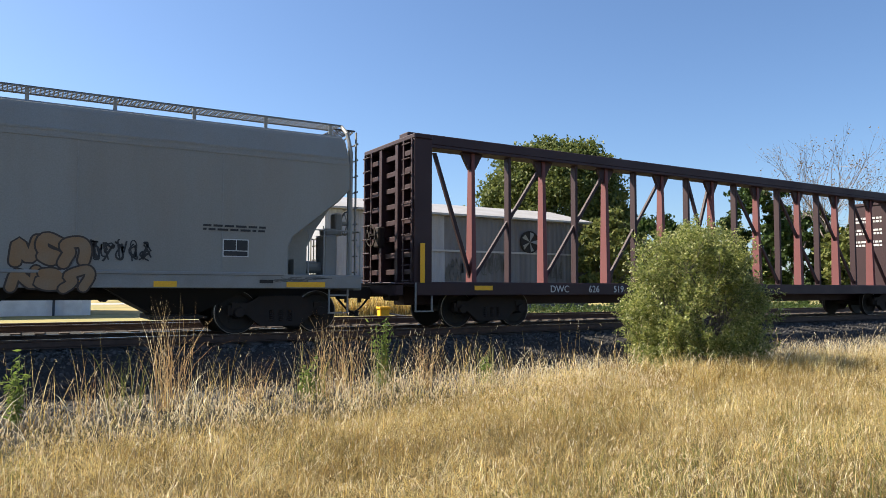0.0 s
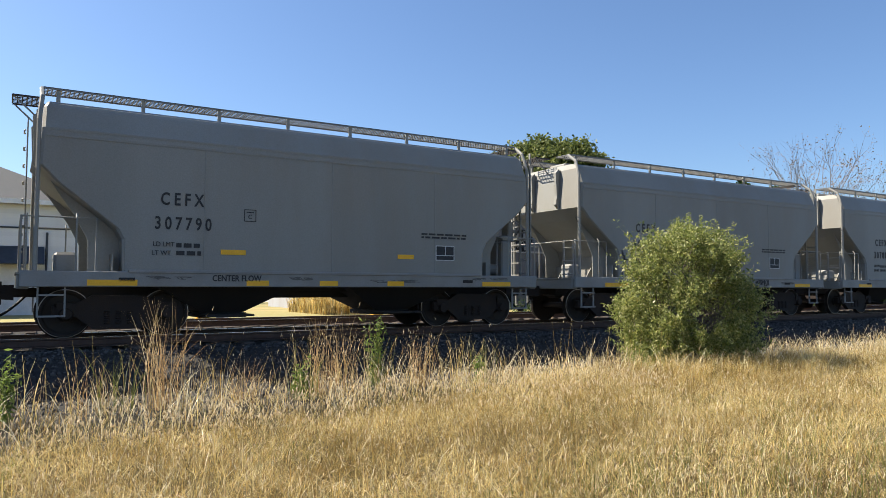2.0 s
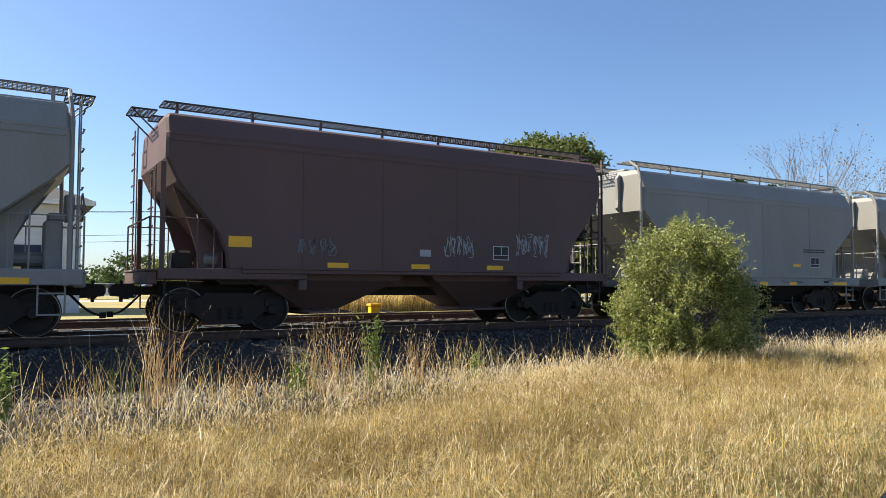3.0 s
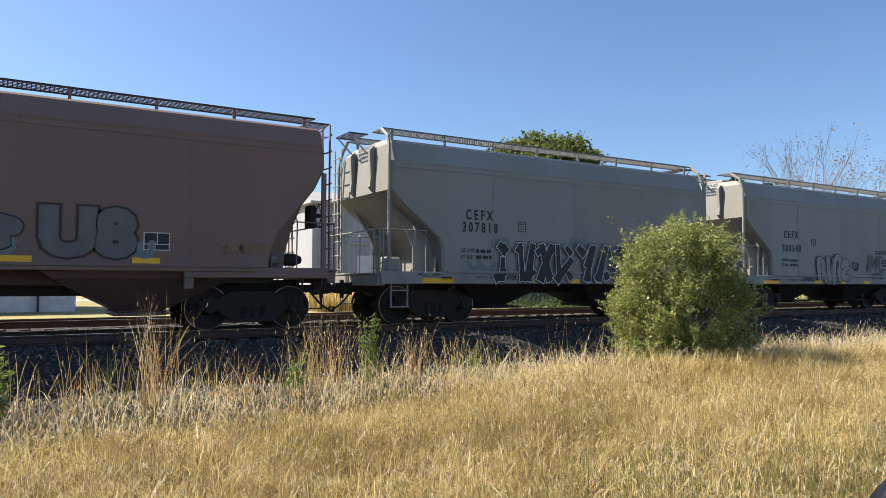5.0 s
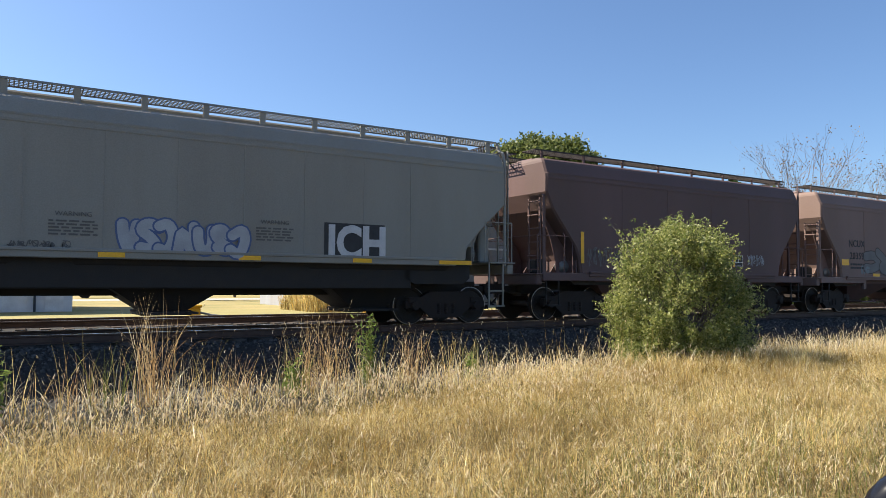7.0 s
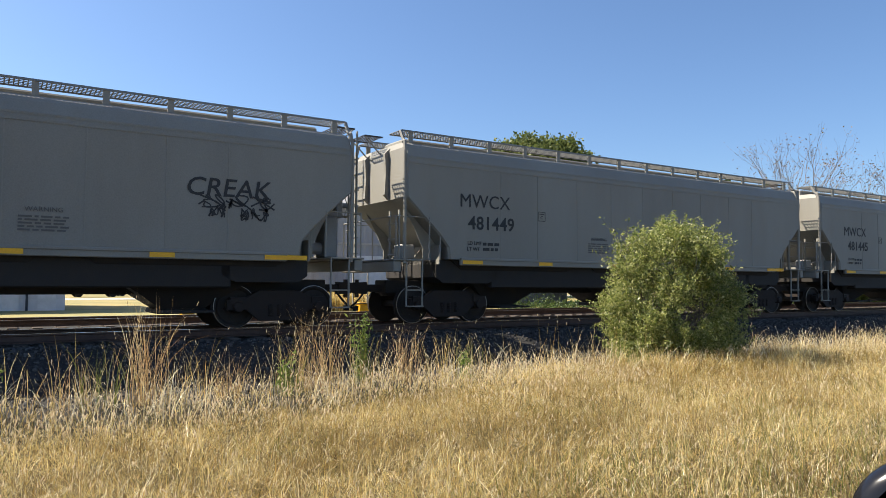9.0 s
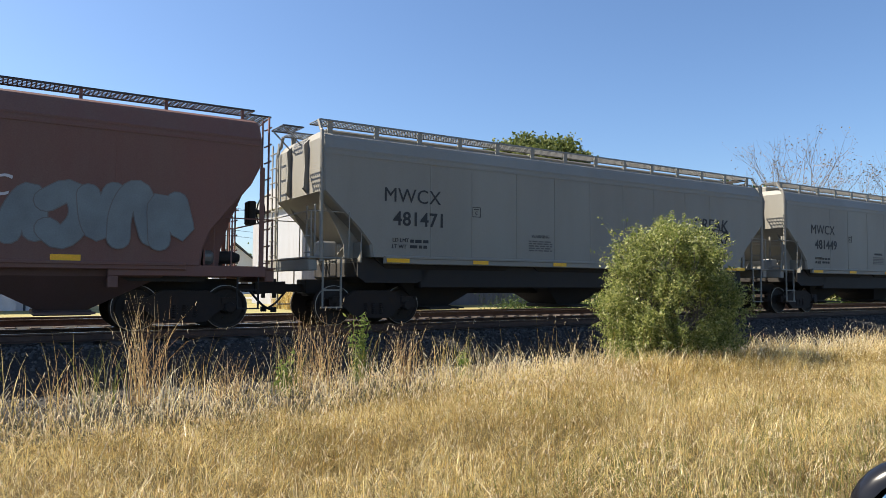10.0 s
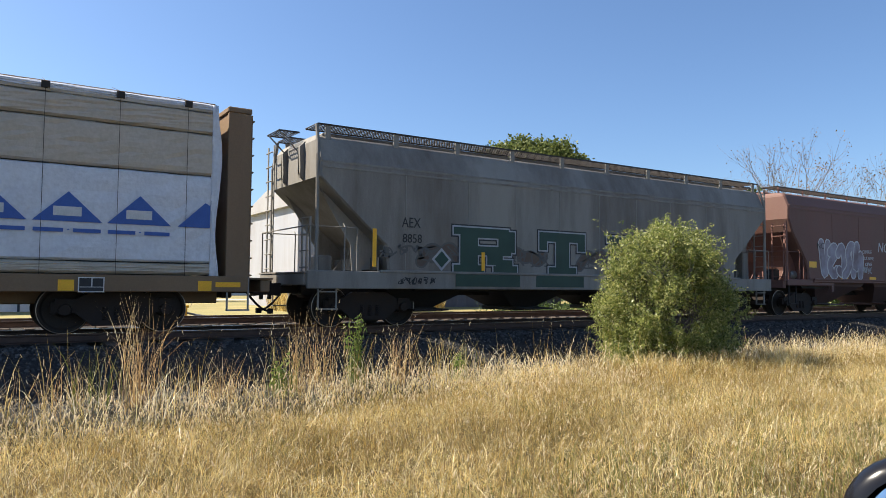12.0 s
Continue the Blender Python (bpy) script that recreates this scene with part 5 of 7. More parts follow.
def blade_mesh(name, x, y, h, lean, w, mat, rng, seg=4, heading=None, tilt=None, lift=0.0):
    """Tapering blades rooted at x, y that start at a tilt and bend over by lean radians along their length."""
    n = len(x)
    ang = rng.uniform(0, 2 * np.pi, n) if heading is None else heading
    tilt = np.abs(rng.normal(0, 0.18, n)) if tilt is None else tilt
    face = ang + np.pi / 2 + rng.normal(0, 0.7, n)
    z0 = np.array([ground_height(a, b) for a, b in zip(x, y)]) - 0.02 + lift
    wx, wy = np.cos(face), np.sin(face)
    out, up = np.zeros(n), np.zeros(n)
    rows = []
    for i in range(seg):
        s = i / seg
        ww = w * (1 - 0.6 * s * s) / 2
        cx, cy, cz = x + np.cos(ang) * out, y + np.sin(ang) * out, z0 + up
        rows.append(np.stack([cx - wx * ww, cy - wy * ww, cz], 1))
        rows.append(np.stack([cx + wx * ww, cy + wy * ww, cz], 1))
        th = tilt + lean * (s + 0.5 / seg) ** 1.4
        out = out + np.sin(th) * h / seg
        up = up + np.cos(th) * h / seg
    tip = np.stack([x + np.cos(ang) * out, y + np.sin(ang) * out, np.maximum(z0 + up, z0 + 0.03)], 1)
    rows.append(tip)
    v = np.stack(rows, 1)
    k = 2 * seg + 1
    tri = []
    for i in range(seg - 1):
        a = 2 * i
        tri += [(a, a + 1, a + 3), (a, a + 3, a + 2)]
    tri.append((2 * seg - 2, 2 * seg - 1, 2 * seg))
    f = (np.array(tri)[None] + (np.arange(n) * k)[:, None, None]).reshape(-1, 3)
    return mesh_from_arrays(name, v.reshape(-1, 3), f, mat), tip


def tufts(n, per, y0, y1, rng, power, spread):
    """Places of blades gathered in tufts, with the way in which each leans out of its tuft."""
    cx, cy = field(n, y0, y1, 0.4, rng, power)
    n = len(cx)
    size = np.repeat(rng.uniform(0.55, 1.25, n), per)
    cx, cy = np.repeat(cx, per), np.repeat(cy, per)
    dx, dy = rng.normal(0, spread, n * per), rng.normal(0, spread, n * per)
    return cx + dx, cy + dy, np.arctan2(dy, dx) + rng.normal(0, 0.6, n * per), size


def patchy(x, y, scale, seed):
    return np.array([noise.noise(Vector((a * scale, b * scale, seed))) for a, b in zip(x, y)])


def field(n, y0, y1, x_slack, rng, power=1.0):
    """Places over the verge inside the wedge that lies before the camera's stand."""
    out = []
    d0, d1 = y0 + 15.98, y1 + 15.98
    u = rng.uniform(0, 1, n)
    d = (d0 ** power + u * (d1 ** power - d0 ** power)) ** (1 / power)
    x = rng.uniform(-0.12, 2.35, n) * (d + 0.4) + rng.uniform(-x_slack, x_slack, n)
    y = d - 15.98
    if y1 > -6.6 and y0 < -10:
        keep = y < verge_edge(x) + rng.normal(0, 0.22, n)
        x, y = x[keep], y[keep]
    return x, y


def lush(x, y):
    """How green and thin the verge is: most near the stand, further along the line."""
    return np.clip((x - 2.2) / 2.0, 0, 1) * np.clip((-10.9 - y) / 1.3, 0, 1)


def grow():
    rng = np.random.default_rng(11)
    # the dense dry mat of the verge, in tufts
    x, y, a, size = tufts(16500, 10, -14.2, -6.3, rng, 1.8, 0.06)
    p = patchy(x, y, 0.55, 2.0) + 0.9 * patchy(x, y, 2.3, 6.0)
    keep = rng.uniform(0, 1, len(x)) < np.clip(1.0 + 2.4 * (p + 0.1), 0.18, 1) * (1 - 0.6 * lush(x, y))
    x, y, a, size, p = x[keep], y[keep], a[keep], size[keep], p[keep]
    a = np.where(rng.uniform(0, 1, len(x)) < 0.5, rng.uniform(0, 2 * np.pi, len(x)), a)
    h = rng.uniform(0.04, 0.17, len(x)) * size * (1.0 + 0.95 * p) + 0.12 * np.clip((y + 10.5) / 4, 0, 1) * np.clip((x - 2) / 5, 0.3, 1)
    me, _ = blade_mesh("dry_grass", x, y, h, rng.gamma(2.6, 1.1, len(x)), rng.uniform(0.0018, 0.0052, len(x)), STRAW, rng, seg=3, heading=a, tilt=np.abs(rng.normal(0.5, 0.7, len(x))))
    single("dry_grass", me, "dense straw-yellow dry grass on the verge", "grass", kind="stuff")
    # broken straws lying every way in the mat
    x, y = field(210000, -14.2, -6.3, 0.4, rng, 1.75)
    bald = (patchy(x, y, 1.1, 21.0) > -0.15) & (rng.uniform(0, 1, len(x)) < 0.75 * lush(x, y))
    x, y = x[~bald], y[~bald]
    p = patchy(x, y, 0.55, 2.0) + 0.7 * patchy(x, y, 2.3, 6.0)
    top = 0.16 * (1.0 + 0.95 * p) + 0.11 * np.clip((y + 10.5) / 4, 0, 1) * np.clip((x - 2) / 5, 0.3, 1)
    me, _ = blade_mesh("straw_tangle", x, y, rng.uniform(0.06, 0.24, len(x)), rng.normal(0, 1.5, len(x)), rng.uniform(0.0018, 0.0048, len(x)), STRAW, rng, seg=2, tilt=rng.uniform(0.5, 2.0, len(x)), lift=top * rng.uniform(0.3, 1.25, len(x)))
    single("straw_tangle", me, "tangled broken dry straws in the grass", "grass", kind="stuff")
    # bright flecks of broken leaf on top
    x, y = field(24000, -14.2, -6.3, 0.4, rng, 1.7)
    p = patchy(x, y, 0.55, 2.0) + 0.7 * patchy(x, y, 2.3, 6.0)
    top = 0.17 * (1.0 + 0.75 * p) + 0.11 * np.clip((y + 10.5) / 4, 0, 1) * np.clip((x - 2) / 5, 0.3, 1)
    me, _ = blade_mesh("leaf_flecks", x, y, rng.uniform(0.03, 0.10, len(x)), rng.normal(0, 1.5, len(x)), rng.uniform(0.002, 0.0048, len(x)), PALE_STRAW, rng, seg=2, tilt=rng.uniform(0.2, 1.9, len(x)), lift=top * rng.uniform(0.6, 1.2, len(x)))
    single("leaf_flecks", me, "bright flecks of broken dry leaf in the grass", "grass", kind="stuff")
    # long pale straws that lie across it
    x, y = field(11000, -14.0, -6.3, 0.4, rng, 1.7)
    me, _ = blade_mesh("long_straws", x, y, rng.uniform(0.2, 0.6, len(x)), rng.gamma(3.0, 0.9, len(x)), rng.uniform(0.0025, 0.0055, len(x)), PALE_STRAW, rng, tilt=np.abs(rng.normal(0.6, 0.6, len(x))))
    single("long_straws", me, "long pale straws bending over the grass", "grass", kind="stuff")
    # fine standing stems over the whole verge, thicker towards its far edge
    x, y = field(7000, -12.0, -6.3, 0.4, rng, 2.8)
    me, tip = blade_mesh("fine_stems", x, y, rng.uniform(0.2, 0.46, len(x)), rng.gamma(2.0, 0.6, len(x)), rng.uniform(0.0022, 0.004, len(x)), STRAW, rng, seg=4, tilt=np.abs(rng.normal(0.12, 0.22, len(x))))
    single("fine_stems", me, "fine standing dry stems over the verge", "grass", kind="stuff")
    # short dead thatch below
    x, y = field(45000, -14.0, -6.2, 0.4, rng, 1.5)
    me, _ = blade_mesh("thatch", x, y, rng.uniform(0.08, 0.2, len(x)), rng.uniform(0.5, 2.5, len(x)), rng.uniform(0.004, 0.009, len(x)), THATCH, rng, seg=2)
    single("thatch", me, "short brown dead thatch under the grass", "grass", kind="stuff")
    # thinner, ragged edge towards the ballast
    x, y = field(10000, -8.2, -5.6, 0.4, rng, 1.0)
    keep = rng.uniform(0, 1, len(x)) < np.clip(0.24 + 1.3 * patchy(x, y, 1.3, 5.0) + np.clip((x - 6) / 6, -0.2, 0.12), 0.01, 1)
    x, y = x[keep], y[keep]
    me, _ = blade_mesh("edge_grass", x, y, rng.uniform(0.2, 0.6, len(x)), rng.gamma(2.0, 0.6, len(x)), rng.uniform(0.004, 0.009, len(x)), STRAW, rng)
    single("edge_grass", me, "thin dry grass along the edge of the ballast", "grass", kind="stuff")
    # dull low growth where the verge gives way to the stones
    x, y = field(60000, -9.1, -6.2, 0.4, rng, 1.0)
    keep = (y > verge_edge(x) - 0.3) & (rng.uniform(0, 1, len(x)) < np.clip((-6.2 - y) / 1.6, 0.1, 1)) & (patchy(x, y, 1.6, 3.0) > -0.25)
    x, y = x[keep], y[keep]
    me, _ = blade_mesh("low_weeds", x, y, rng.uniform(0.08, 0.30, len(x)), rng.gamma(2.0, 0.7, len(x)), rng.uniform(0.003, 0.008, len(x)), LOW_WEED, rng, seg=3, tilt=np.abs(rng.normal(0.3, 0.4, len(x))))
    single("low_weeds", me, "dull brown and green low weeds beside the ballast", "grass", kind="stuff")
    # brighter stalks that arch over the stones
    x, y = field(9000, -8.4, -6.0, 0.4, rng, 1.0)
    keep = rng.uniform(0, 1, len(x)) < np.clip(0.30 + 1.2 * patchy(x, y, 1.2, 15.0) + np.clip((x - 5) / 5, -0.2, 0.15), 0.01, 1)
    x, y = x[keep], y[keep]
    me, tip = blade_mesh("arching_stalks", x, y, rng.uniform(0.35, 0.8, len(x)), rng.gamma(3.0, 0.5, len(x)), rng.uniform(0.004, 0.008, len(x)), PALE_STRAW, rng, seg=5, tilt=np.abs(rng.normal(0.1, 0.25, len(x))))
    single("arching_stalks", me, "pale arching stalks beside the ballast", "grass", kind="stuff")
    heads("stalk_heads", tip[rng.uniform(0, 1, len(tip)) < 0.12], rng, 0.08, 0.006)
    # taller grass round the foot of the bush
    x, y = rng.uniform(8.5, 13.5, 5200), rng.uniform(-8.9, -7.3, 5200)
    me, _ = blade_mesh("tall_dry_grass", x, y, rng.uniform(0.3, 0.62, len(x)), rng.gamma(2.2, 0.6, len(x)), rng.uniform(0.004, 0.008, len(x)), STRAW, rng)
    single("tall_dry_grass", me, "taller dry grass round the foot of the bush", "grass", kind="stuff")
    # green growth low in the mat
    x, y = field(20000, -14.0, -6.3, 0.4, rng, 1.6)
    keep = patchy(x, y, 0.6, 9.0) > 0.22 * np.clip((y + 11.6) / 3.0, -0.4, 1) - 0.4 * lush(x, y)
    x, y = x[keep], y[keep]
    me, _ = blade_mesh("green_grass", x, y, rng.uniform(0.12, 0.36, len(x)), rng.uniform(0.1, 1.6, len(x)), rng.uniform(0.004, 0.008, len(x)), GREEN_BLADE, rng, seg=3)
    single("green_grass", me, "green blades low among the dry grass", "grass", kind="stuff")
    # the same grass all round the stand
    x, y = rng.uniform(-18, 34, 34000), rng.uniform(-22, -7.0, 34000)
    d = y + 15.98
    keep = ((d < 1.75) | (x < -0.12 * (d + 0.4) - 0.2) | (x > 2.35 * (d + 0.4) + 0.2)) & (y < verge_edge(x)) & (np.hypot(x - 0.9, y + 15.7) > 0.9)
    x, y = x[keep], y[keep]
    me, _ = blade_mesh("verge_grass", x, y, rng.uniform(0.1, 0.34, len(x)), rng.gamma(2.6, 1.0, len(x)), rng.uniform(0.012, 0.022, len(x)), STRAW, rng, seg=2)
    single("verge_grass", me, "dry straw-yellow grass round the parked car", "grass", kind="stuff")
    # foxtails where the verge thins out
    x, y = rng.uniform(-0.6, 8.0, 1700), rng.uniform(-9.4, -6.3, 1700)
    keep = y < verge_edge(x) + rng.uniform(0.2, 1.7, len(x))
    x, y = x[keep], y[keep]
    me, tip = blade_mesh("foxtail_stalks", x, y, rng.uniform(0.22, 0.46, len(x)), rng.uniform(0.05, 0.8, len(x)), np.full(len(x), 0.003), STRAW, rng)
    single("foxtail_stalks", me, "thin foxtail stalks at the thin edge of the verge", "grass", kind="stuff")
    heads("foxtail_heads", tip, rng, 0.06, 0.0075)
    # seed stalks with pale heads
    x, y = field(3000, -13.0, -6.35, 0.4, rng, 1.7)
    h = rng.uniform(0.25, 0.5, len(x))
    me, tip = blade_mesh("seed_stalks", x, y, h, rng.uniform(0.05, 0.9, len(x)), np.full(len(x), 0.0035), STRAW, rng)
    single("seed_stalks", me, "thin dry seed stalks above the grass", "grass", kind="stuff")
    heads("seed_heads", tip[rng.uniform(0, 1, len(tip)) < 0.6], rng, 0.045, 0.005)


def heads(name, tips, rng, length, width):
    n = len(tips)
    ln = rng.uniform(0.6, 1.3, n) * length
    d = rng.normal(0, 0.35, (n, 3))
    d[:, 2] = 1
    d /= np.linalg.norm(d, axis=1)[:, None]
    a = np.cross(d, rng.normal(0, 1, (n, 3)))
    a /= np.linalg.norm(a, axis=1)[:, None]
    b = np.cross(d, a)
    rows = [tips - d * ln[:, None] * 0.5]
    for s in (0.15, 0.6):
        c = tips + d * (ln * (s - 0.5))[:, None]
        for q in range(4):
            t = q * np.pi / 2
            rows.append(c + (a * np.cos(t) + b * np.sin(t)) * (width * (1.1 - 0.4 * s)))
    rows.append(tips + d * ln[:, None] * 0.5)
    v = np.stack(rows, 1)
    tri = []
    for q in range(4):
        r = (q + 1) % 4
        tri += [(0, 1 + r, 1 + q), (1 + q, 1 + r, 5 + r), (1 + q, 5 + r, 5 + q), (5 + q, 5 + r, 9)]
    f = (np.array(tri)[None] + (np.arange(n) * 10)[:, None, None]).reshape(-1, 3)
    single(name, mesh_from_arrays(name, v.reshape(-1, 3), f, PLUME), "pale fluffy seed heads of the dry grass", "grass", kind="stuff")


grow()

# ---------------------------------------------------------------- shrubs and trees
LEAF_BUSH = blades("bush_leaves", [(0.07, 0.10, 0.026), (0.27, 0.31, 0.07), (0.12, 0.16, 0.042), (0.44, 0.45, 0.14), (0.09, 0.12, 0.032), (0.56, 0.55, 0.24), (0.21, 0.245, 0.06)], 0.42, 0.48, spec=0.45)
LEAF_WEED = blades("weed_leaves", [(0.12, 0.19, 0.035), (0.20, 0.28, 0.06), (0.28, 0.33, 0.09), (0.10, 0.15, 0.03)], 0.5, 0.45)
GREEN_STEM = material("green_stem", (0.16, 0.18, 0.06), 0.6, scale=8, bump=0.1)
LEAF_DARK = blades("dark_leaves", [(0.035, 0.065, 0.018), (0.055, 0.09, 0.022), (0.08, 0.12, 0.03), (0.045, 0.07, 0.02)], 0.5, 0.3)
LEAF_MID = blades("mid_green_leaves", [(0.055, 0.08, 0.022), (0.12, 0.15, 0.04), (0.19, 0.21, 0.06), (0.065, 0.09, 0.026)], 0.5, 0.35)
LEAF_LIGHT = blades("light_leaves", [(0.12, 0.15, 0.04), (0.17, 0.19, 0.05), (0.22, 0.22, 0.07), (0.10, 0.12, 0.03)], 0.5, 0.35)
LEAF_DRY = blades("dry_leaves", [(0.20, 0.12, 0.06), (0.26, 0.17, 0.08), (0.14, 0.12, 0.05)], 0.6, 0.3)
PALE_BARK = material("pale_bark", (0.27, 0.23, 0.20), 0.9, other=(0.18, 0.15, 0.13), scale=8, bump=0.4)
BARK = material("grey_bark", (0.13, 0.11, 0.095), 0.9, other=(0.08, 0.07, 0.06), scale=8, bump=0.6)


def leaf_mesh(name, centres, size, mat, rng, slim=0.45):
    n = len(centres)
    d = rng.normal(0, 1, (n, 3))
    d /= np.linalg.norm(d, axis=1)[:, None]
    a = np.cross(d, rng.normal(0, 1, (n, 3)))
    a /= np.linalg.norm(a, axis=1)[:, None]
    s = (rng.uniform(0.6, 1.3, n) * size)[:, None]
    v = np.stack([centres - d * s * 0.5, centres + a * s * slim * 0.5, centres + d * s * 0.5, centres - a * s * slim * 0.5], 1)
    f = np.arange(n * 4).reshape(-1, 4)
    return mesh_from_arrays(name, v.reshape(-1, 3), f, mat)


def branches(b, rng, start, direction, length, r, depth, tips, spread=0.6, kids=(2, 4), bend=0.25):
    """Limbs that fork and taper; collects the twigs' ends."""
    pts, p, d = [start], Vector(start), Vector(direction).normalized()
    n = 4
    for i in range(n):
        d = (d + Vector(rng.normal(0, bend * 0.5, 3)) + Vector((0, 0, 0.06))).normalized()
        p = p + d * length / n
        pts.append(tuple(p))
    b.tube(pts, [r * (1 - 0.55 * i / n) for i in range(n + 1)], 5 if depth > 1 else 3)
    if depth == 0:
        tips += pts[2:]
        return
    for k in range(int(rng.integers(kids[0], kids[1] + 1))):
        i = int(rng.integers(2, n + 1))
        e = (d + Vector(rng.normal(0, spread, 3))).normalized()
        branches(b, rng, pts[i], e, length * rng.uniform(0.55, 0.8), r * 0.5, depth - 1, tips, spread, kids, bend)


# tall weeds along the edge of the ballast
def weeds():
    rng = np.random.default_rng(23)
    def clump(cx, cy, n, h0, h1, spread, mat, name, label, lean=0.45, w=(0.004, 0.007)):
        x = rng.normal(cx, spread, n)
        y = rng.normal(cy, spread * 0.7, n)
        me, tip = blade_mesh(name, x, y, rng.uniform(h0, h1, n), rng.gamma(2.0, lean * 0.8, n), rng.uniform(*w, n), mat, rng, tilt=np.abs(rng.normal(0, 0.07, n)))
        single(name, me, label, "grass", "tall weeds", kind="stuff")
        return tip
    tips = []
    for cx, cy, n, h0, h1, sp in ((1.66, -6.35, 85, 0.7, 1.6, 0.10), (4.0, -6.2, 120, 0.6, 1.45, 0.24), (2.72, -6.4, 60, 0.35, 0.85, 0.12), (5.55, -6.1, 60, 0.5, 1.15, 0.16), (0.75, -6.4, 30, 0.4, 0.9, 0.2)):
        tips.append(clump(cx, cy, n, h0, h1, sp, REDSTEM, "russet_grass_clump", "tall russet dry grass clump beside the ballast"))
    for cx, cy, n, h0, h1, sp in ((4.78, -6.3, 26, 0.5, 1.0, 0.10), (1.15, -6.4, 34, 0.4, 1.0, 0.16), (3.55, -6.4, 40, 0.4, 0.9, 0.12), (6.7, -6.1, 24, 0.4, 0.85, 0.15)):
        clump(cx, cy, n, h0, h1, sp, GREEN_BLADE, "green_weed_clump", "tall green weeds beside the ballast", 0.35, (0.007, 0.014))
    # leafy green weeds: upright stems with narrow leaves all along them
    for cx, cy, n, h in ((4.72, -6.3, 9, 1.05), (0.0, -6.7, 7, 0.9), (3.5, -6.5, 4, 0.6), (6.6, -6.3, 4, 0.6)):
        ob = thing("leafy_weed", "green leafy weed standing among dry grass", "weed", "leafy weeds", at=pose(cx, cy, ground_height(cx, cy)))
        pts = []
        for k in range(n):
            a, t = rng.uniform(0, 2 * math.pi), rng.uniform(0.02, 0.2)
            hh = h * rng.uniform(0.6, 1.1)
            foot = Vector((rng.normal(0, 0.06), rng.normal(0, 0.06), 0))
            line = [foot + Vector((math.cos(a) * t * hh * q * q, math.sin(a) * t * hh * q * q, hh * q)) for q in (0, 0.35, 0.7, 1.0)]
            part("stem", Build().tube(line, [0.006, 0.005, 0.004, 0.002], 4).mesh("stem", GREEN_STEM), ob)
            q = rng.uniform(0.15, 1.0, 46)
            pts.append(np.stack([foot.x + math.cos(a) * t * hh * q * q, foot.y + math.sin(a) * t * hh * q * q, hh * q], 1) + rng.normal(0, 0.028, (46, 3)))
        part("leaves", leaf_mesh("leaves", np.concatenate(pts), 0.085, LEAF_WEED, rng, 0.28), ob)
    n = 620
    x = rng.uniform(-0.5, 10, n)
    y = rng.uniform(-7.6, -5.0, n)
    keep = patchy(x, y, 1.1, 31.0) > 0.0
    x, y = x[keep], y[keep]
    me, tip = blade_mesh("tall_stalks", x, y, rng.uniform(0.4, 1.05, len(x)), rng.uniform(0.05, 0.8, len(x)), np.full(len(x), 0.006), STRAW, rng)
    single("tall_stalks", me, "scattered tall dry stalks along the ballast edge", "grass", kind="stuff")
    tips.append(tip)
    tips = np.concatenate(tips)
    heads("plumes", tips[rng.uniform(0, 1, len(tips)) < 0.22], rng, 0.07, 0.0042)
    # fallen pale stems tangled over the stones
    n = 1700
    x = rng.uniform(-0.5, 9.5, n)
    y = rng.uniform(-8.4, -5.3, n)
    keep = patchy(x, y, 1.3, 44.0) > 0.08
    x, y = x[keep], y[keep]
    me, _ = blade_mesh("fallen_stems", x, y, rng.uniform(0.2, 0.55, len(x)), rng.uniform(1.0, 3.4, len(x)), np.full(len(x), 0.0045), PLUME, rng)
    single("fallen_stems", me, "pale fallen stems tangled over the stones", "grass", kind="stuff")


weeds()

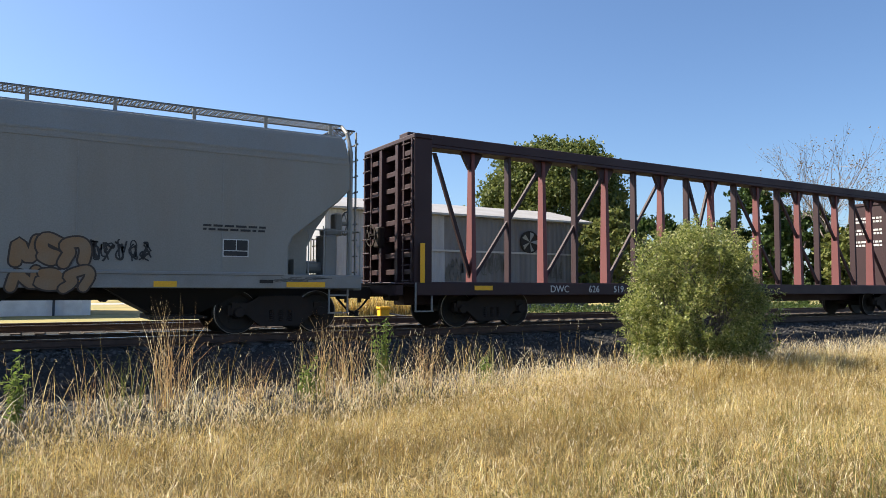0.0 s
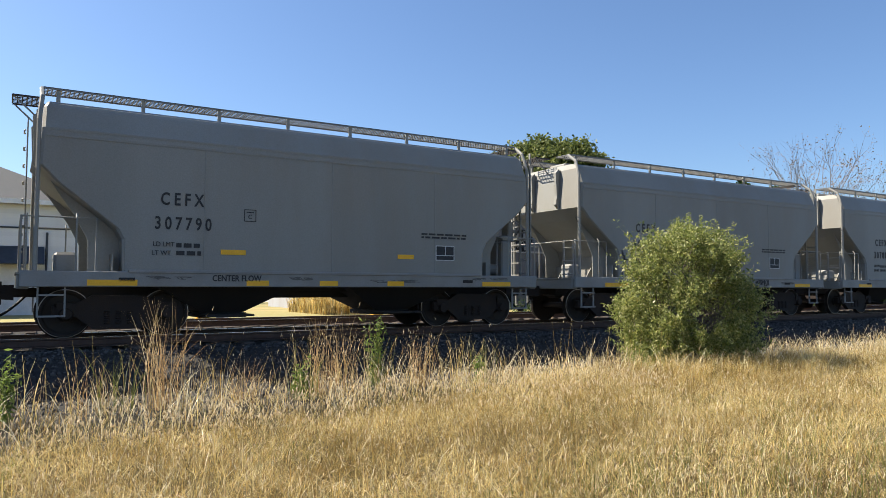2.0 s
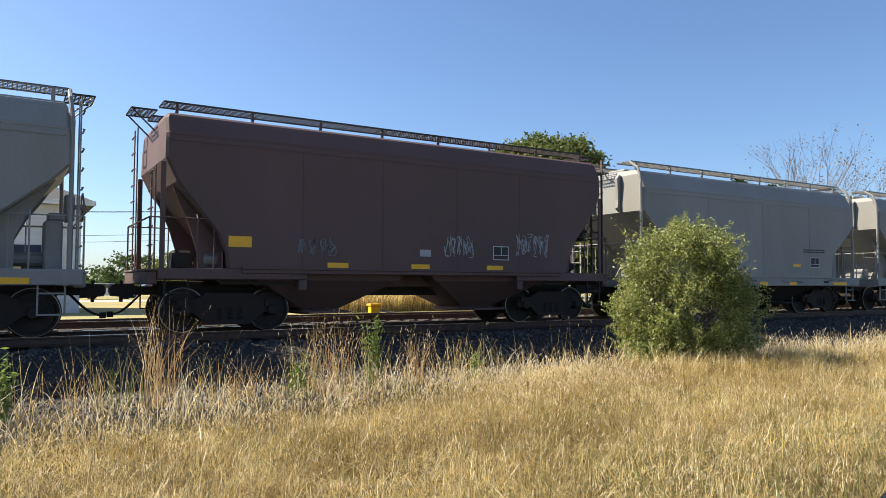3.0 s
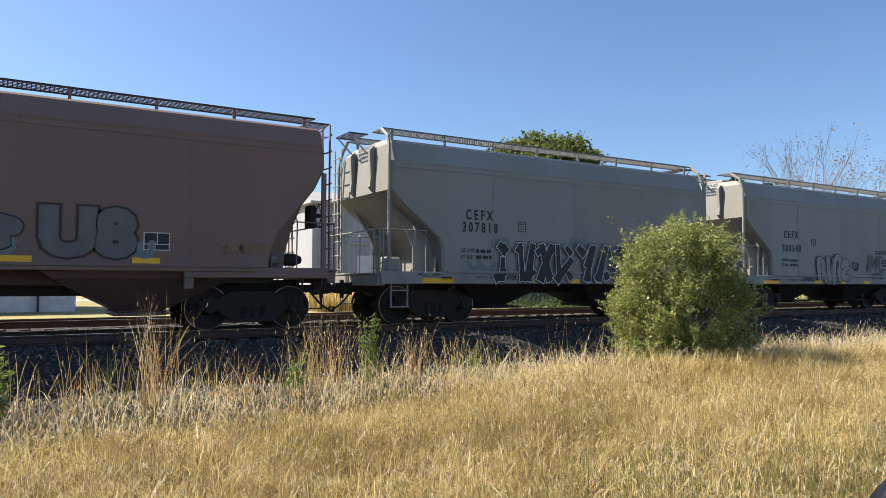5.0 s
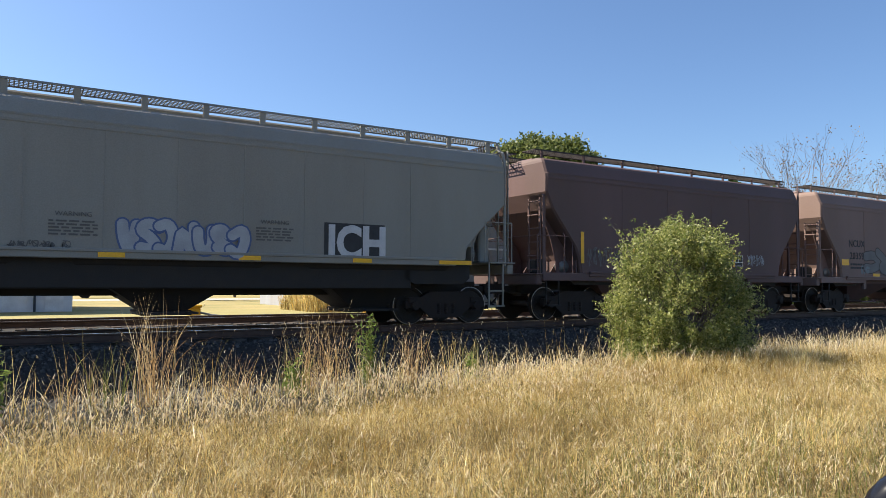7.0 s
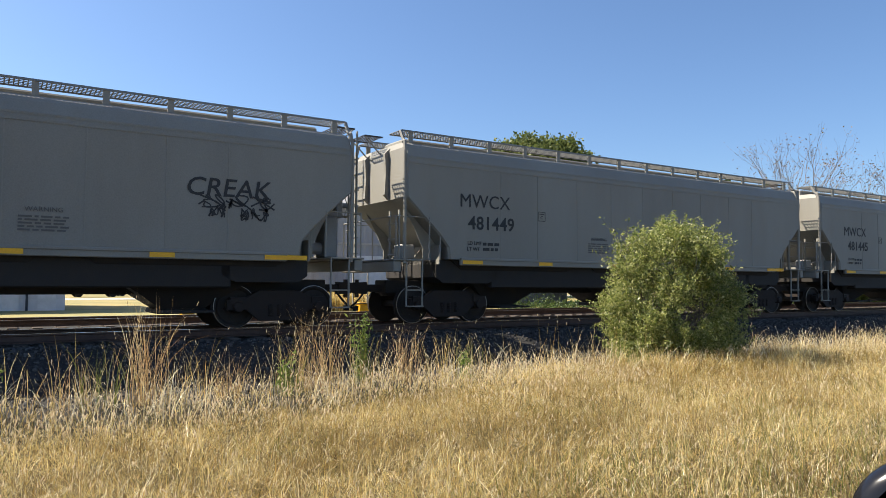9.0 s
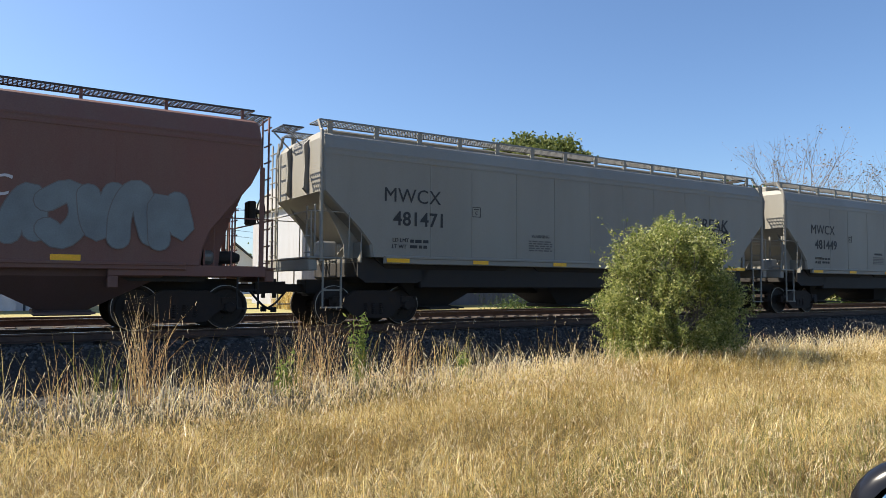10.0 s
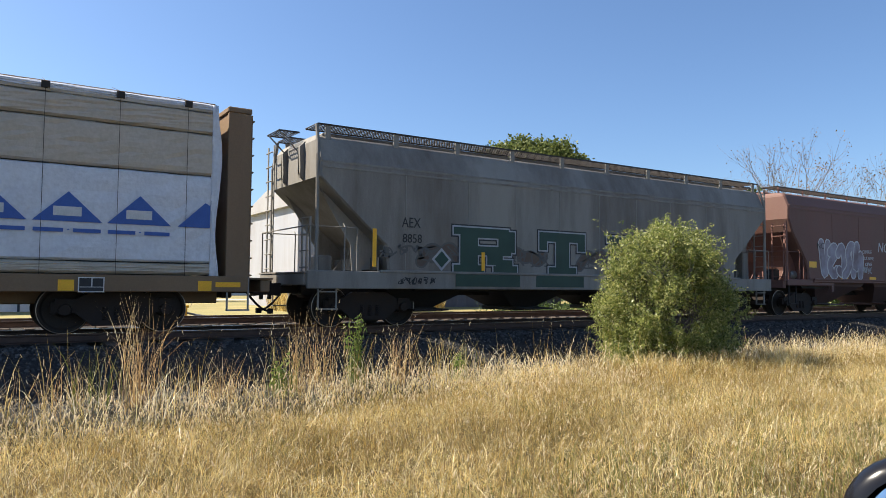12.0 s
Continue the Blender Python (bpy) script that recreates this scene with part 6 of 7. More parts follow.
def bush():
    rng = np.random.default_rng(5)
    x, y, z = 11.05, -6.75, -0.62
    ob = thing("bush", "round green leafy bush rising from dry grass", "bush", at=pose(x, y, z))
    tips = []
    for k in range(16):
        b = Build()
        a = 2 * math.pi * k / 16 + rng.uniform(-0.2, 0.2)
        t = rng.uniform(0.08, 0.75)
        branches(b, rng, (0.12 * math.cos(a), 0.12 * math.sin(a), 0), (math.cos(a) * t, math.sin(a) * t, 1), rng.uniform(1.0, 1.5), 0.022, 2, tips, 0.42, (3, 4))
        part("stem", b.mesh("stem", BARK), ob)
    # leafy sprays: short shoots that rise out of uneven lobes, with leaves along each
    lobes = []
    for k in range(34):
        a, up = rng.uniform(0, 2 * math.pi), rng.uniform(0.3, 2.35)
        reach = (1.0 - max(0.0, up - 1.55) ** 2 * 0.75) * rng.uniform(0.55, 1.0)
        lobes.append((1.18 * reach * math.cos(a), 1.05 * reach * math.sin(a), up, rng.uniform(0.26, 0.46)))
    for k in range(14):
        a = 2 * math.pi * k / 14
        lobes.append((1.05 * math.cos(a), 0.95 * math.sin(a), rng.uniform(0.1, 0.7), rng.uniform(0.2, 0.34)))
    lobes += [(-0.12, -0.1, 2.45, 0.30), (0.62, 0.0, 2.25, 0.28), (-0.62, -0.2, 2.22, 0.26), (1.22, -0.1, 1.5, 0.24), (-1.2, 0.0, 1.7, 0.26), (0.1, 0.1, 2.48, 0.16)]
    lobes = np.array(lobes)
    n = 2300
    pick = lobes[rng.integers(0, len(lobes), n)]
    u = rng.normal(0, 1, (n, 3))
    u /= np.linalg.norm(u, axis=1)[:, None]
    root = pick[:, :3] + u * pick[:, 3:4] * rng.uniform(0.3, 1.0, (n, 1))
    way = u * 0.7 + np.array([0, 0, 0.75]) + rng.normal(0, 0.3, (n, 3))
    way /= np.linalg.norm(way, axis=1)[:, None]
    per = 40
    along = rng.uniform(0, 1, (n, per, 1)) * rng.uniform(0.16, 0.42, (n, 1, 1))
    c = root[:, None] + way[:, None] * along + rng.normal(0, 0.028, (n, per, 3))
    c = c.reshape(-1, 3)
    c = c[c[:, 2] > 0.08]
    part("foliage", leaf_mesh("foliage", c, 0.058, LEAF_BUSH, rng, 0.4), ob)
    tw = np.array([t for t in tips])
    tw = np.repeat(tw, 5, axis=0) + rng.normal(0, 0.05, (len(tw) * 5, 3))
    part("outer_leaves", leaf_mesh("outer_leaves", tw, 0.08, LEAF_BUSH, rng, 0.4), ob)
    # thin side shoots
    b, tips = Build(), []
    for k in range(9):
        branches(b, rng, (1.0, 0.2, 0.7 + 0.08 * k), (1.0, rng.uniform(-0.3, 0.3), rng.uniform(0.3, 0.9)), rng.uniform(0.5, 0.75), 0.010, 1, tips, 0.5)
    part("side_branch", b.mesh("side_branch", BARK), ob)
    tw = np.repeat(np.array(tips), 5, axis=0)
    part("side_leaves", leaf_mesh("side_leaves", tw + rng.normal(0, 0.06, tw.shape), 0.055, LEAF_BUSH, rng, 0.4), ob)


bush()


def tree(x, y, height, width, leaf, seed, label, trunk_h=0.25, clumps=150, per=110, size=0.34, squash=1.0, name="tree", rough=0.28):
    rng = np.random.default_rng(seed)
    z = ground_height(x, y) - 0.05
    ob = thing(name, label, name.replace("_", " "), at=pose(x, y, z))
    b, tips = Build(), []
    th = height * trunk_h
    b.tube([(0, 0, 0), (0.05, 0.03, th * 0.5), (0, 0.1, th), (0.1, 0, height * 0.6)], [0.03 * height, 0.024 * height, 0.02 * height, 0.008 * height], 8)
    for k in range(7):
        a = 2 * math.pi * k / 7 + rng.uniform(-0.3, 0.3)
        branches(b, rng, (0, 0.05, th * rng.uniform(0.8, 1.6)), (math.cos(a), math.sin(a), rng.uniform(0.5, 1.1)), width * 0.3, 0.009 * height, 1, tips, 0.5)
    part("trunk", b.mesh("trunk", BARK), ob)
    h = (height - th * 0.8) / 2
    u = rng.normal(0, 1, (clumps, 3))
    u /= np.linalg.norm(u, axis=1)[:, None]
    lump = np.array([noise.noise(Vector(p) * 1.7 + Vector((seed, 2, 3))) for p in u])
    c = u * (rng.uniform(0.4, 1.0, clumps) ** 0.3 * (1 + rough * lump))[:, None] * np.array([width / 2, width / 2, h * squash]) + np.array([0, 0, th * 0.8 + h])
    pts = np.repeat(c, per, axis=0)
    pts = pts + rng.normal(0, 1, pts.shape) * np.array([1, 1, 0.65]) * width * 0.042
    part("crown", leaf_mesh("crown", pts, size, leaf, rng, 0.6), ob)
    return ob


def polar(az, dist):
    return EYE[0] + dist * math.sin(radians(az)), EYE[1] + dist * math.cos(radians(az))


tree(*polar(39.6, 78), 17.6, 14.9, LEAF_MID, 3, "large round dark green broadleaf tree", 0.14, 800, 140, 0.40, rough=0.14)
tree(*polar(44.0, 50), 6.6, 4.5, LEAF_LIGHT, 8, "small light green tree beside the warehouse", 0.12, 90, 130, 0.34)
tree(*polar(47.0, 62), 7.0, 7.5, LEAF_DARK, 9, "low dark green tree", 0.12, 110, 130, 0.42)
tree(*polar(54.3, 60), 9.6, 5.0, LEAF_DARK, 10, "narrow dark green tree behind the track", 0.2, 110, 130, 0.4)
tree(*polar(51.0, 70), 7.0, 6.0, LEAF_LIGHT, 12, "light green tree behind the track", 0.15, 90, 130, 0.4)
tree(*polar(57.5, 66), 7.6, 6.5, LEAF_DARK, 14, "dark green tree behind the track", 0.15, 100, 130, 0.42)
tree(*polar(61.5, 58), 6.0, 6.0, LEAF_LIGHT, 16, "light green scrub tree behind the track", 0.1, 90, 130, 0.4)
tree(*polar(66.0, 62), 7.0, 7.0, LEAF_DARK, 17, "dark green scrub tree behind the track", 0.1, 90, 130, 0.42)
tree(*polar(13.2, 60), 5.2, 2.8, LEAF_DARK, 18, "small dark tree beyond the lawn", 0.25, 60, 40, 0.26)
tree(*polar(11.0, 95), 5.0, 8.0, LEAF_LIGHT, 19, "low green shrubs beyond the lawn", 0.05, 80, 50, 0.35)
tree(*polar(8.0, 120), 6.0, 10.0, LEAF_DARK, 20, "distant dark green tree", 0.1, 80, 50, 0.45)
tree(*polar(19.5, 110), 6.0, 9.0, LEAF_DARK, 22, "distant dark green tree", 0.1, 80, 50, 0.45)


def bare_tree(x, y, height, seed, label):
    rng = np.random.default_rng(seed)
    z = ground_height(x, y) - 0.05
    ob = thing("bare_tree", label, "tree", "bare trees", at=pose(x, y, z))
    b, tips = Build(), []
    b.tube([(0, 0, 0), (0.1, 0, height * 0.2), (0, 0.1, height * 0.42)], [0.014 * height, 0.011 * height, 0.007 * height], 7)
    for k in range(9):
        a = 2 * math.pi * k / 9
        branches(b, rng, (0.05, 0.05, height * rng.uniform(0.2, 0.42)), (math.cos(a) * 0.6, math.sin(a) * 0.6, 1.0), height * 0.27, 0.0042 * height, 3, tips, 0.40, (3, 4), 0.2)
    part("limb", b.mesh("limb", PALE_BARK), ob)
    t = np.array(tips)
    t = t[rng.uniform(0, 1, len(t)) < 0.6]
    part("leaves", leaf_mesh("leaves", t + rng.normal(0, 0.1, t.shape), 0.14, LEAF_DRY, rng, 0.6), ob)


bare_tree(*polar(59.2, 60), 13.4, 31, "bare grey-limbed tree with a few dry leaves")
bare_tree(*polar(64.6, 62), 12.6, 37, "bare grey-limbed tree with a few dry leaves")
bare_tree(*polar(57.3, 66), 11.5, 39, "bare grey-limbed tree with a few dry leaves")


def far_woods():
    rng = np.random.default_rng(77)
    pts = []
    for k in range(420):
        az = rng.uniform(-8, 78)
        d = rng.uniform(190, 260)
        x, y = polar(az, d)
        h = rng.uniform(2.5, 7.5) * (1 + 0.4 * noise.noise(Vector((az * 0.35, 1, 1))))
        c = np.array([x, y, h * 0.5])
        pts.append(c + rng.normal(0, 1, (60, 3)) * np.array([2.6, 2.6, h * 0.28]))
    single("far_woods", leaf_mesh("far_woods", np.concatenate(pts), 1.1, LEAF_DARK, rng, 0.7), "distant green tree line on the horizon", "woods", kind="stuff")


far_woods()

def low_scrub():
    """Low dark scrub on the far side of the second track, before the warehouse."""
    rng = np.random.default_rng(58)
    pts = []
    for k in range(330):
        c = np.array([rng.uniform(20.8, 66), rng.uniform(9.6, 13.0), 0])
        h = rng.uniform(0.35, 0.95)
        pts.append(c + np.abs(rng.normal(0, 1, (90, 3))) * np.array([0, 0, h * 0.45]) + rng.normal(0, 1, (90, 3)) * np.array([0.35, 0.3, 0.03]) + np.array([0, 0, -0.33]))
    single("low_scrub", leaf_mesh("low_scrub", np.concatenate(pts), 0.11, LEAF_DARK, rng, 0.5), "low dark green scrub beyond the second track", "shrubs", kind="stuff")


low_scrub()

# tall dry grass and lawn beyond the tracks
rng = np.random.default_rng(41)
gx, gy = rng.uniform(12.5, 20.5, 16000), rng.uniform(15.5, 20.5, 16000)
me, _ = blade_mesh("far_dry_grass", gx, gy, rng.uniform(0.5, 1.35, 16000), rng.uniform(0.05, 0.5, 16000), rng.uniform(0.015, 0.03, 16000), STRAW, rng)
single("far_dry_grass", me, "tall golden dry grass beyond the second track", "grass", kind="stuff")
GREEN_LAWN = material("mown_dry_lawn", (0.27, 0.24, 0.09), 0.95, other=(0.34, 0.27, 0.10), scale=0.5, grain=40, bump=0.6)
single("lawn", Build().box(-40, 12.3, 9.6, 20.9, -0.42, -0.325).mesh("lawn", GREEN_LAWN), "mown half-dry lawn beyond the tracks", kind="structure")
PALE_ROAD = material("pale_concrete_road", (0.42, 0.40, 0.36), 0.9, other=(0.33, 0.31, 0.28), scale=0.7, bump=0.3)
single("road", Build().box(-60, 90, 44.0, 50.0, -0.5, -0.35).mesh("road", PALE_ROAD), "pale concrete road beyond the lawn", kind="structure")

# ---------------------------------------------------------------- buildings
SIDING = material("white_siding", (0.70, 0.71, 0.72), 0.6, other=(0.58, 0.58, 0.57), scale=0.8, streak=True, rand=0.05, bump=0.1)
SHINGLE = material("dark_grey_shingles", (0.07, 0.075, 0.08), 0.9, other=(0.10, 0.10, 0.10), scale=2, bump=0.6)
TRIM = material("white_trim", (0.76, 0.76, 0.75), 0.5, scale=2, bump=0.05)
METAL_WALL = material("weathered_white_metal", (0.38, 0.39, 0.42), 0.55, 0.0, other=(0.27, 0.27, 0.28), scale=0.5, streak=True, bump=0.1, dirt=(0.24, 0.2, 0.17), dirt_amount=0.6)
DULL_WALL = material("stained_grey_metal", (0.165, 0.16, 0.165), 0.6, other=(0.085, 0.08, 0.08), scale=0.6, streak=True, bump=0.1, dirt=(0.10, 0.07, 0.055), dirt_amount=0.7)
METAL_ROOF = material("pale_metal_roof", (0.42, 0.41, 0.40), 0.55, 0.1, other=(0.28, 0.26, 0.24), scale=0.6, bump=0.1)
DARK_GLASS = material("dark_window_glass", (0.02, 0.025, 0.03), 0.08, amount=0.0, bump=0.0, spec=0.6)
AWNING = material("dark_awning", (0.05, 0.06, 0.075), 0.7, scale=3)


def house_left():
    """Two-storey white house with lap siding, a garage door under a dark awning, and a shallow dark roof."""
    x1, y0 = 2.85, 21.0
    x0, y1 = -9.0, 31.0
    zb, ze = -0.4, 4.65
    ob = thing("house", "white house with lap siding and dark shingle roof", "house")
    part("wall", Build().box(x0, x1, y0 + 0.03, y1, zb, ze).mesh("wall", SIDING), ob)
    me = Build().prism([(x0, 0), (x1 + 0.02, 0), (x1 + 0.02, 0.2), (x0, 0.2)], 0, 0.03).mesh("siding_board", SIDING)
    for i in range(25):
        part("siding_board", me, ob, at=pose(0, y0 - 0.008, zb + 0.2 * i, -3, 0, 0))
    b = Build()
    xm = x0 + 3.0
    b.loft([[(x0 - 0.4, y0 - 0.5, ze), (x1 + 0.55, y0 - 0.5, ze), (x1 + 0.55, y1 + 0.5, ze), (x0 - 0.4, y1 + 0.5, ze)],
            [(x0 - 0.4, y0 - 0.5, ze + 0.16), (x1 + 0.55, y0 - 0.5, ze + 0.16), (x1 + 0.55, y1 + 0.5, ze + 0.16), (x0 - 0.4, y1 + 0.5, ze + 0.16)],
            [(xm, (y0 + y1) / 2 - 0.1, ze + 2.7), (x1 - 4.6, (y0 + y1) / 2 - 0.1, ze + 2.7), (x1 - 4.6, (y0 + y1) / 2 + 0.1, ze + 2.7), (xm, (y0 + y1) / 2 + 0.1, ze + 2.7)]])
    part("roof", b.mesh("roof", SHINGLE), ob)
    part("fascia", Build().box(x0 - 0.42, x1 + 0.57, y0 - 0.53, y0 - 0.5, ze - 0.04, ze + 0.17).mesh("fascia", TRIM), ob)
    part("band_board", Build().box(x0, x1 + 0.03, y0 - 0.06, y0 - 0.02, 3.55, 3.62).mesh("band_board", AWNING), ob)
    part("garage_door", Build().box(-1.6, 1.05, y0 - 0.07, y0 - 0.03, -0.38, 1.9).mesh("garage_door", TRIM), ob)
    part("awning", Build().loft([[(-1.9, y0 - 1.0, 1.95), (1.25, y0 - 1.0, 1.95), (1.25, y0 - 0.05, 1.95), (-1.9, y0 - 0.05, 1.95)], [(-1.9, y0 - 0.9, 2.05), (1.25, y0 - 0.9, 2.05), (1.25, y0 - 0.05, 2.75), (-1.9, y0 - 0.05, 2.75)]]).mesh("awning", AWNING), ob)
    dr = part("door", Build().box(1.75, 2.5, y0 - 0.06, y0 - 0.03, -0.35, 1.75).mesh("door", TRIM), ob)
    part("pane", Build().box(1.88, 2.37, y0 - 0.075, y0 - 0.06, 0.75, 1.6).mesh("pane", DARK_GLASS), dr)
    part("downpipe", Build().tube([(1.35, y0 - 0.1, -0.35), (1.35, y0 - 0.1, 3.4)], 0.05, 8).mesh("downpipe", AWNING), ob)


house_left()


def small_house():
    x, y = polar(16.15, 92)
    ob = thing("house", "small white gabled house beyond the road", "house", at=pose(x, y, -0.4, 0, 0, -12))
    b = Build()
    b.prism([(-2.7, 0), (2.7, 0), (2.7, 3.9), (0, 6.1), (-2.7, 3.9)], 0, 9)
    part("wall", b.mesh("wall", SIDING), ob)
    b = Build()
    b.prism([(-3.1, 3.65), (0, 6.2), (3.1, 3.65), (3.1, 3.85), (0, 6.45), (-3.1, 3.85)], -0.4, 9.4)
    part("roof", b.mesh("roof", SHINGLE), ob)
    for cx, cz, w, h in ((-0.1, 4.3, 1.0, 1.1), (-1.2, 1.7, 0.9, 1.4), (1.2, 1.7, 0.9, 1.4)):
        w_ = part("window", Build().box(cx - w / 2 - 0.1, cx + w / 2 + 0.1, -0.07, -0.02, cz - h / 2 - 0.1, cz + h / 2 + 0.1).mesh("window", TRIM), ob)
        part("pane", Build().box(cx - w / 2, cx + w / 2, -0.09, -0.07, cz - h / 2, cz + h / 2).mesh("pane", DARK_GLASS), w_)
    part("porch", Build().box(2.7, 6.2, 1.5, 7, 0, 2.6).loft([[(2.7, 1.2, 2.6), (6.6, 1.2, 2.6), (6.6, 7.3, 2.6), (2.7, 7.3, 2.6)], [(2.7, 1.2, 3.9), (3.0, 1.2, 3.9), (3.0, 7.3, 3.9), (2.7, 7.3, 3.9)]]).mesh("porch", SIDING), ob)


small_house()


def warehouse():
    """Long corrugated metal warehouse beyond the second track, with a shallow pale roof and a wall fan."""
    x0, x1, y0, y1, ze = 14.8, 34.4, 22.0, 31.0, 5.5
    ob = thing("warehouse", "weathered white corrugated metal warehouse with a pale roof", "building")
    def sheet(xa, xb, za, zb, off, mat):
        b = Build()
        n = int((xb - xa) / 0.1)
        pts = [(xa + (xb - xa) * i / n, y0 - off + (0.03 if i % 4 < 2 else 0.0)) for i in range(n + 1)]
        v = [(x, y, z) for z in (za, zb) for x, y in pts]
        f = [(i, i + 1, n + 2 + i, n + 1 + i) for i in range(n)]
        return b.add(v, f).mesh("wall_sheet", mat)
    part("wall", Build().box(x0, x1, y0 + 0.08, y1, -0.4, ze).mesh("wall", METAL_WALL), ob)
    n = 5
    for i in range(n):
        xa, xb = x0 + (x1 - x0) * i / n, x0 + (x1 - x0) * (i + 1) / n - 0.01
        part("wall_sheet", sheet(xa, xb, -0.4, 3.3, 0.06, DULL_WALL if i > 1 else METAL_WALL), ob)
        part("wall_sheet", sheet(xa, xb, 3.2, ze - 0.02, 0.0, DULL_WALL if i > 1 else METAL_WALL), ob)
    part("ledge", Build().box(x0 + 2.0, x1, y0 - 0.14, y0 - 0.06, 3.24, 3.36).mesh("ledge", METAL_ROOF), ob)
    b = Build()
    b.loft([[(x, y0 - 0.4, ze), (x, y0 - 0.4, ze + 0.12), (x, (y0 + y1) / 2, ze + 1.3), (x, y1 + 0.4, ze + 0.12), (x, y1 + 0.4, ze)] for x in (x0 - 0.3, x1 + 0.3)])
    part("roof", b.mesh("roof", METAL_ROOF), ob)
    fx, fz = 29.2, 4.05
    fan = part("fan", Build().turned([(0, 0.12), (0.75, 0.12), (0.75, -0.02), (0.7, -0.02), (0.7, 0.1), (0, 0.1)], sides=20, centre=(fx, y0 - 0.16, fz)).mesh("fan", BLACK), ob)
    for k in range(5):
        a = 2 * math.pi * k / 5
        part("fan_blade", Build().add([(0, 0, 0), (0.62, -0.05, -0.16), (0.66, 0.03, 0.16)], [(0, 1, 2)]).mesh("fan_blade", GREY_SILL), fan, at=pose(fx, y0 - 0.15, fz, 0, math.degrees(a), 0))
    for k, (sx, sw) in enumerate(((23.4, 1.6), (26.3, 1.9), (31.2, 1.7))):
        tag(ob, sx, 2.1 + 0.5 * (k % 2), sw, 1.6, GREY_SPRAY, 4, 0.05, 300 + k, y=y0 - 0.075)
    part("dock_door", Build().box(17.5, 20.0, y0 - 0.12, y0 - 0.07, -0.4, 2.6).mesh("dock_door", TRIM), ob)


warehouse()


def utility_pole(az, dist, h, arm):
    x, y = polar(az, dist)
    ob = thing("utility_pole", "weathered wooden utility pole with crossarm", "pole", "utility poles", at=pose(x, y, -0.4, 0, 0, arm))
    part("pole", shared(("pole", h), lambda: Build().tube([(0, 0, 0), (0, 0, h)], [0.15, 0.10], 8).mesh("pole", TIE)), ob)
    part("crossarm", shared(("arm", h), lambda: Build().box(-1.1, 1.1, -0.06, 0.06, h - 0.7, h - 0.56).mesh("crossarm", TIE)), ob)
    part("insulator", shared(("ins", h), lambda: Build().turned([(0.05, h - 0.56), (0.06, h - 0.45), (0.02, h - 0.38)], axis="z", sides=8, centre=(0.95, 0, 0)).mesh("insulator", TRIM)), ob)
    part("insulator", shared(("ins2", h), lambda: Build().turned([(0.05, h - 0.56), (0.06, h - 0.45), (0.02, h - 0.38)], axis="z", sides=8, centre=(-0.95, 0, 0)).mesh("insulator", TRIM)), ob)
    return x, y, h - 0.8


ends = [utility_pole(-30, 85, 9.0, 8), utility_pole(15.6, 74, 9.3, 8), utility_pole(52, 112, 9.0, 8)]
for (xa, ya, za), (xb, yb, zb) in zip(ends, ends[1:]):
    for k, drop in enumerate((0.0, 0.1, 2.2, 2.8)):
        pts = []
        for i in range(17):
            s = i / 16
            pts.append((xa + (xb - xa) * s, ya + (yb - ya) * s + (0.9 if k == 0 else -0.9 if k == 1 else 0), za + (zb - za) * s - drop - 1.2 * 4 * s * (1 - s)))
        single("power_line", Build().tube(pts, 0.022, 4).mesh("power_line", HOSE), "thin black overhead power line", "cable", "power lines", kind="structure")


def parked_car(az, dist, turn, paint, label):
    x, y = polar(az, dist)
    ob = thing("parked_car", label, "car", "parked cars", at=pose(x, y, -0.36, 0, 0, turn))
    b = Build()
    sec = [(-2.25, 0.35), (2.25, 0.35), (2.3, 0.62), (2.1, 0.85), (1.0, 0.98), (0.35, 1.42), (-1.25, 1.45), (-2.0, 1.02), (-2.3, 0.85)]
    b.loft([[(px, yy, pz) for px, pz in sec] for yy in (-0.85, 0.85)])
    part("body", b.mesh("body", paint), ob)
    part("window", Build().prism([(0.75, 1.02), (0.28, 1.36), (-1.2, 1.38), (-1.7, 1.04)], -0.87, -0.855).mesh("window", DARK_GLASS), ob)
    wm = shared("car_wheel", lambda: Build().turned([(0, -0.1), (0.2, -0.1), (0.33, -0.09), (0.33, 0.09), (0, 0.1)], sides=16).mesh("wheel", HOSE))
    for wx in (-1.4, 1.4):
        for wy in (-0.8, 0.8):
            part("wheel", wm, ob, at=pose(wx, wy, 0.33))


CAR_WHITE = material("white_car_paint", (0.72, 0.73, 0.74), 0.25, scale=2, amount=0.1, bump=0.0)
CAR_DARK = material("dark_car_paint", (0.05, 0.055, 0.065), 0.25, scale=2, amount=0.1, bump=0.0)
parked_car(6.3, 72, 4, CAR_WHITE, "white car parked beside the road")
parked_car(11.5, 74, 2, CAR_WHITE, "white car parked beside the road")
parked_car(9.0, 78, 186, CAR_DARK, "dark car parked beside the road")


def derail_box(x, y):
    """Yellow track-side box with a lid, a lever arm and a pale rod."""
    ob = thing("trackside_box", "bright yellow steel box with lever beside the second track", "switch box", "yellow boxes", at=pose(x, y, -0.30))
    part("box", shared("yellow_box", lambda: Build().box(-0.2, 0.2, -0.16, 0.16, 0, 0.46, b=0.03).mesh("box", YELLOW)), ob)
    part("lid", shared("yellow_lid", lambda: Build().box(-0.24, 0.24, -0.19, 0.19, 0.46, 0.55, b=0.02).mesh("lid", YELLOW)), ob)
    part("lever", shared("yellow_lever", lambda: Build().tube([(0.15, -0.1, 0.3), (0.5, -0.3, 0.22), (0.95, -0.5, 0.16)], 0.035, 6).mesh("lever", GALV)), ob)


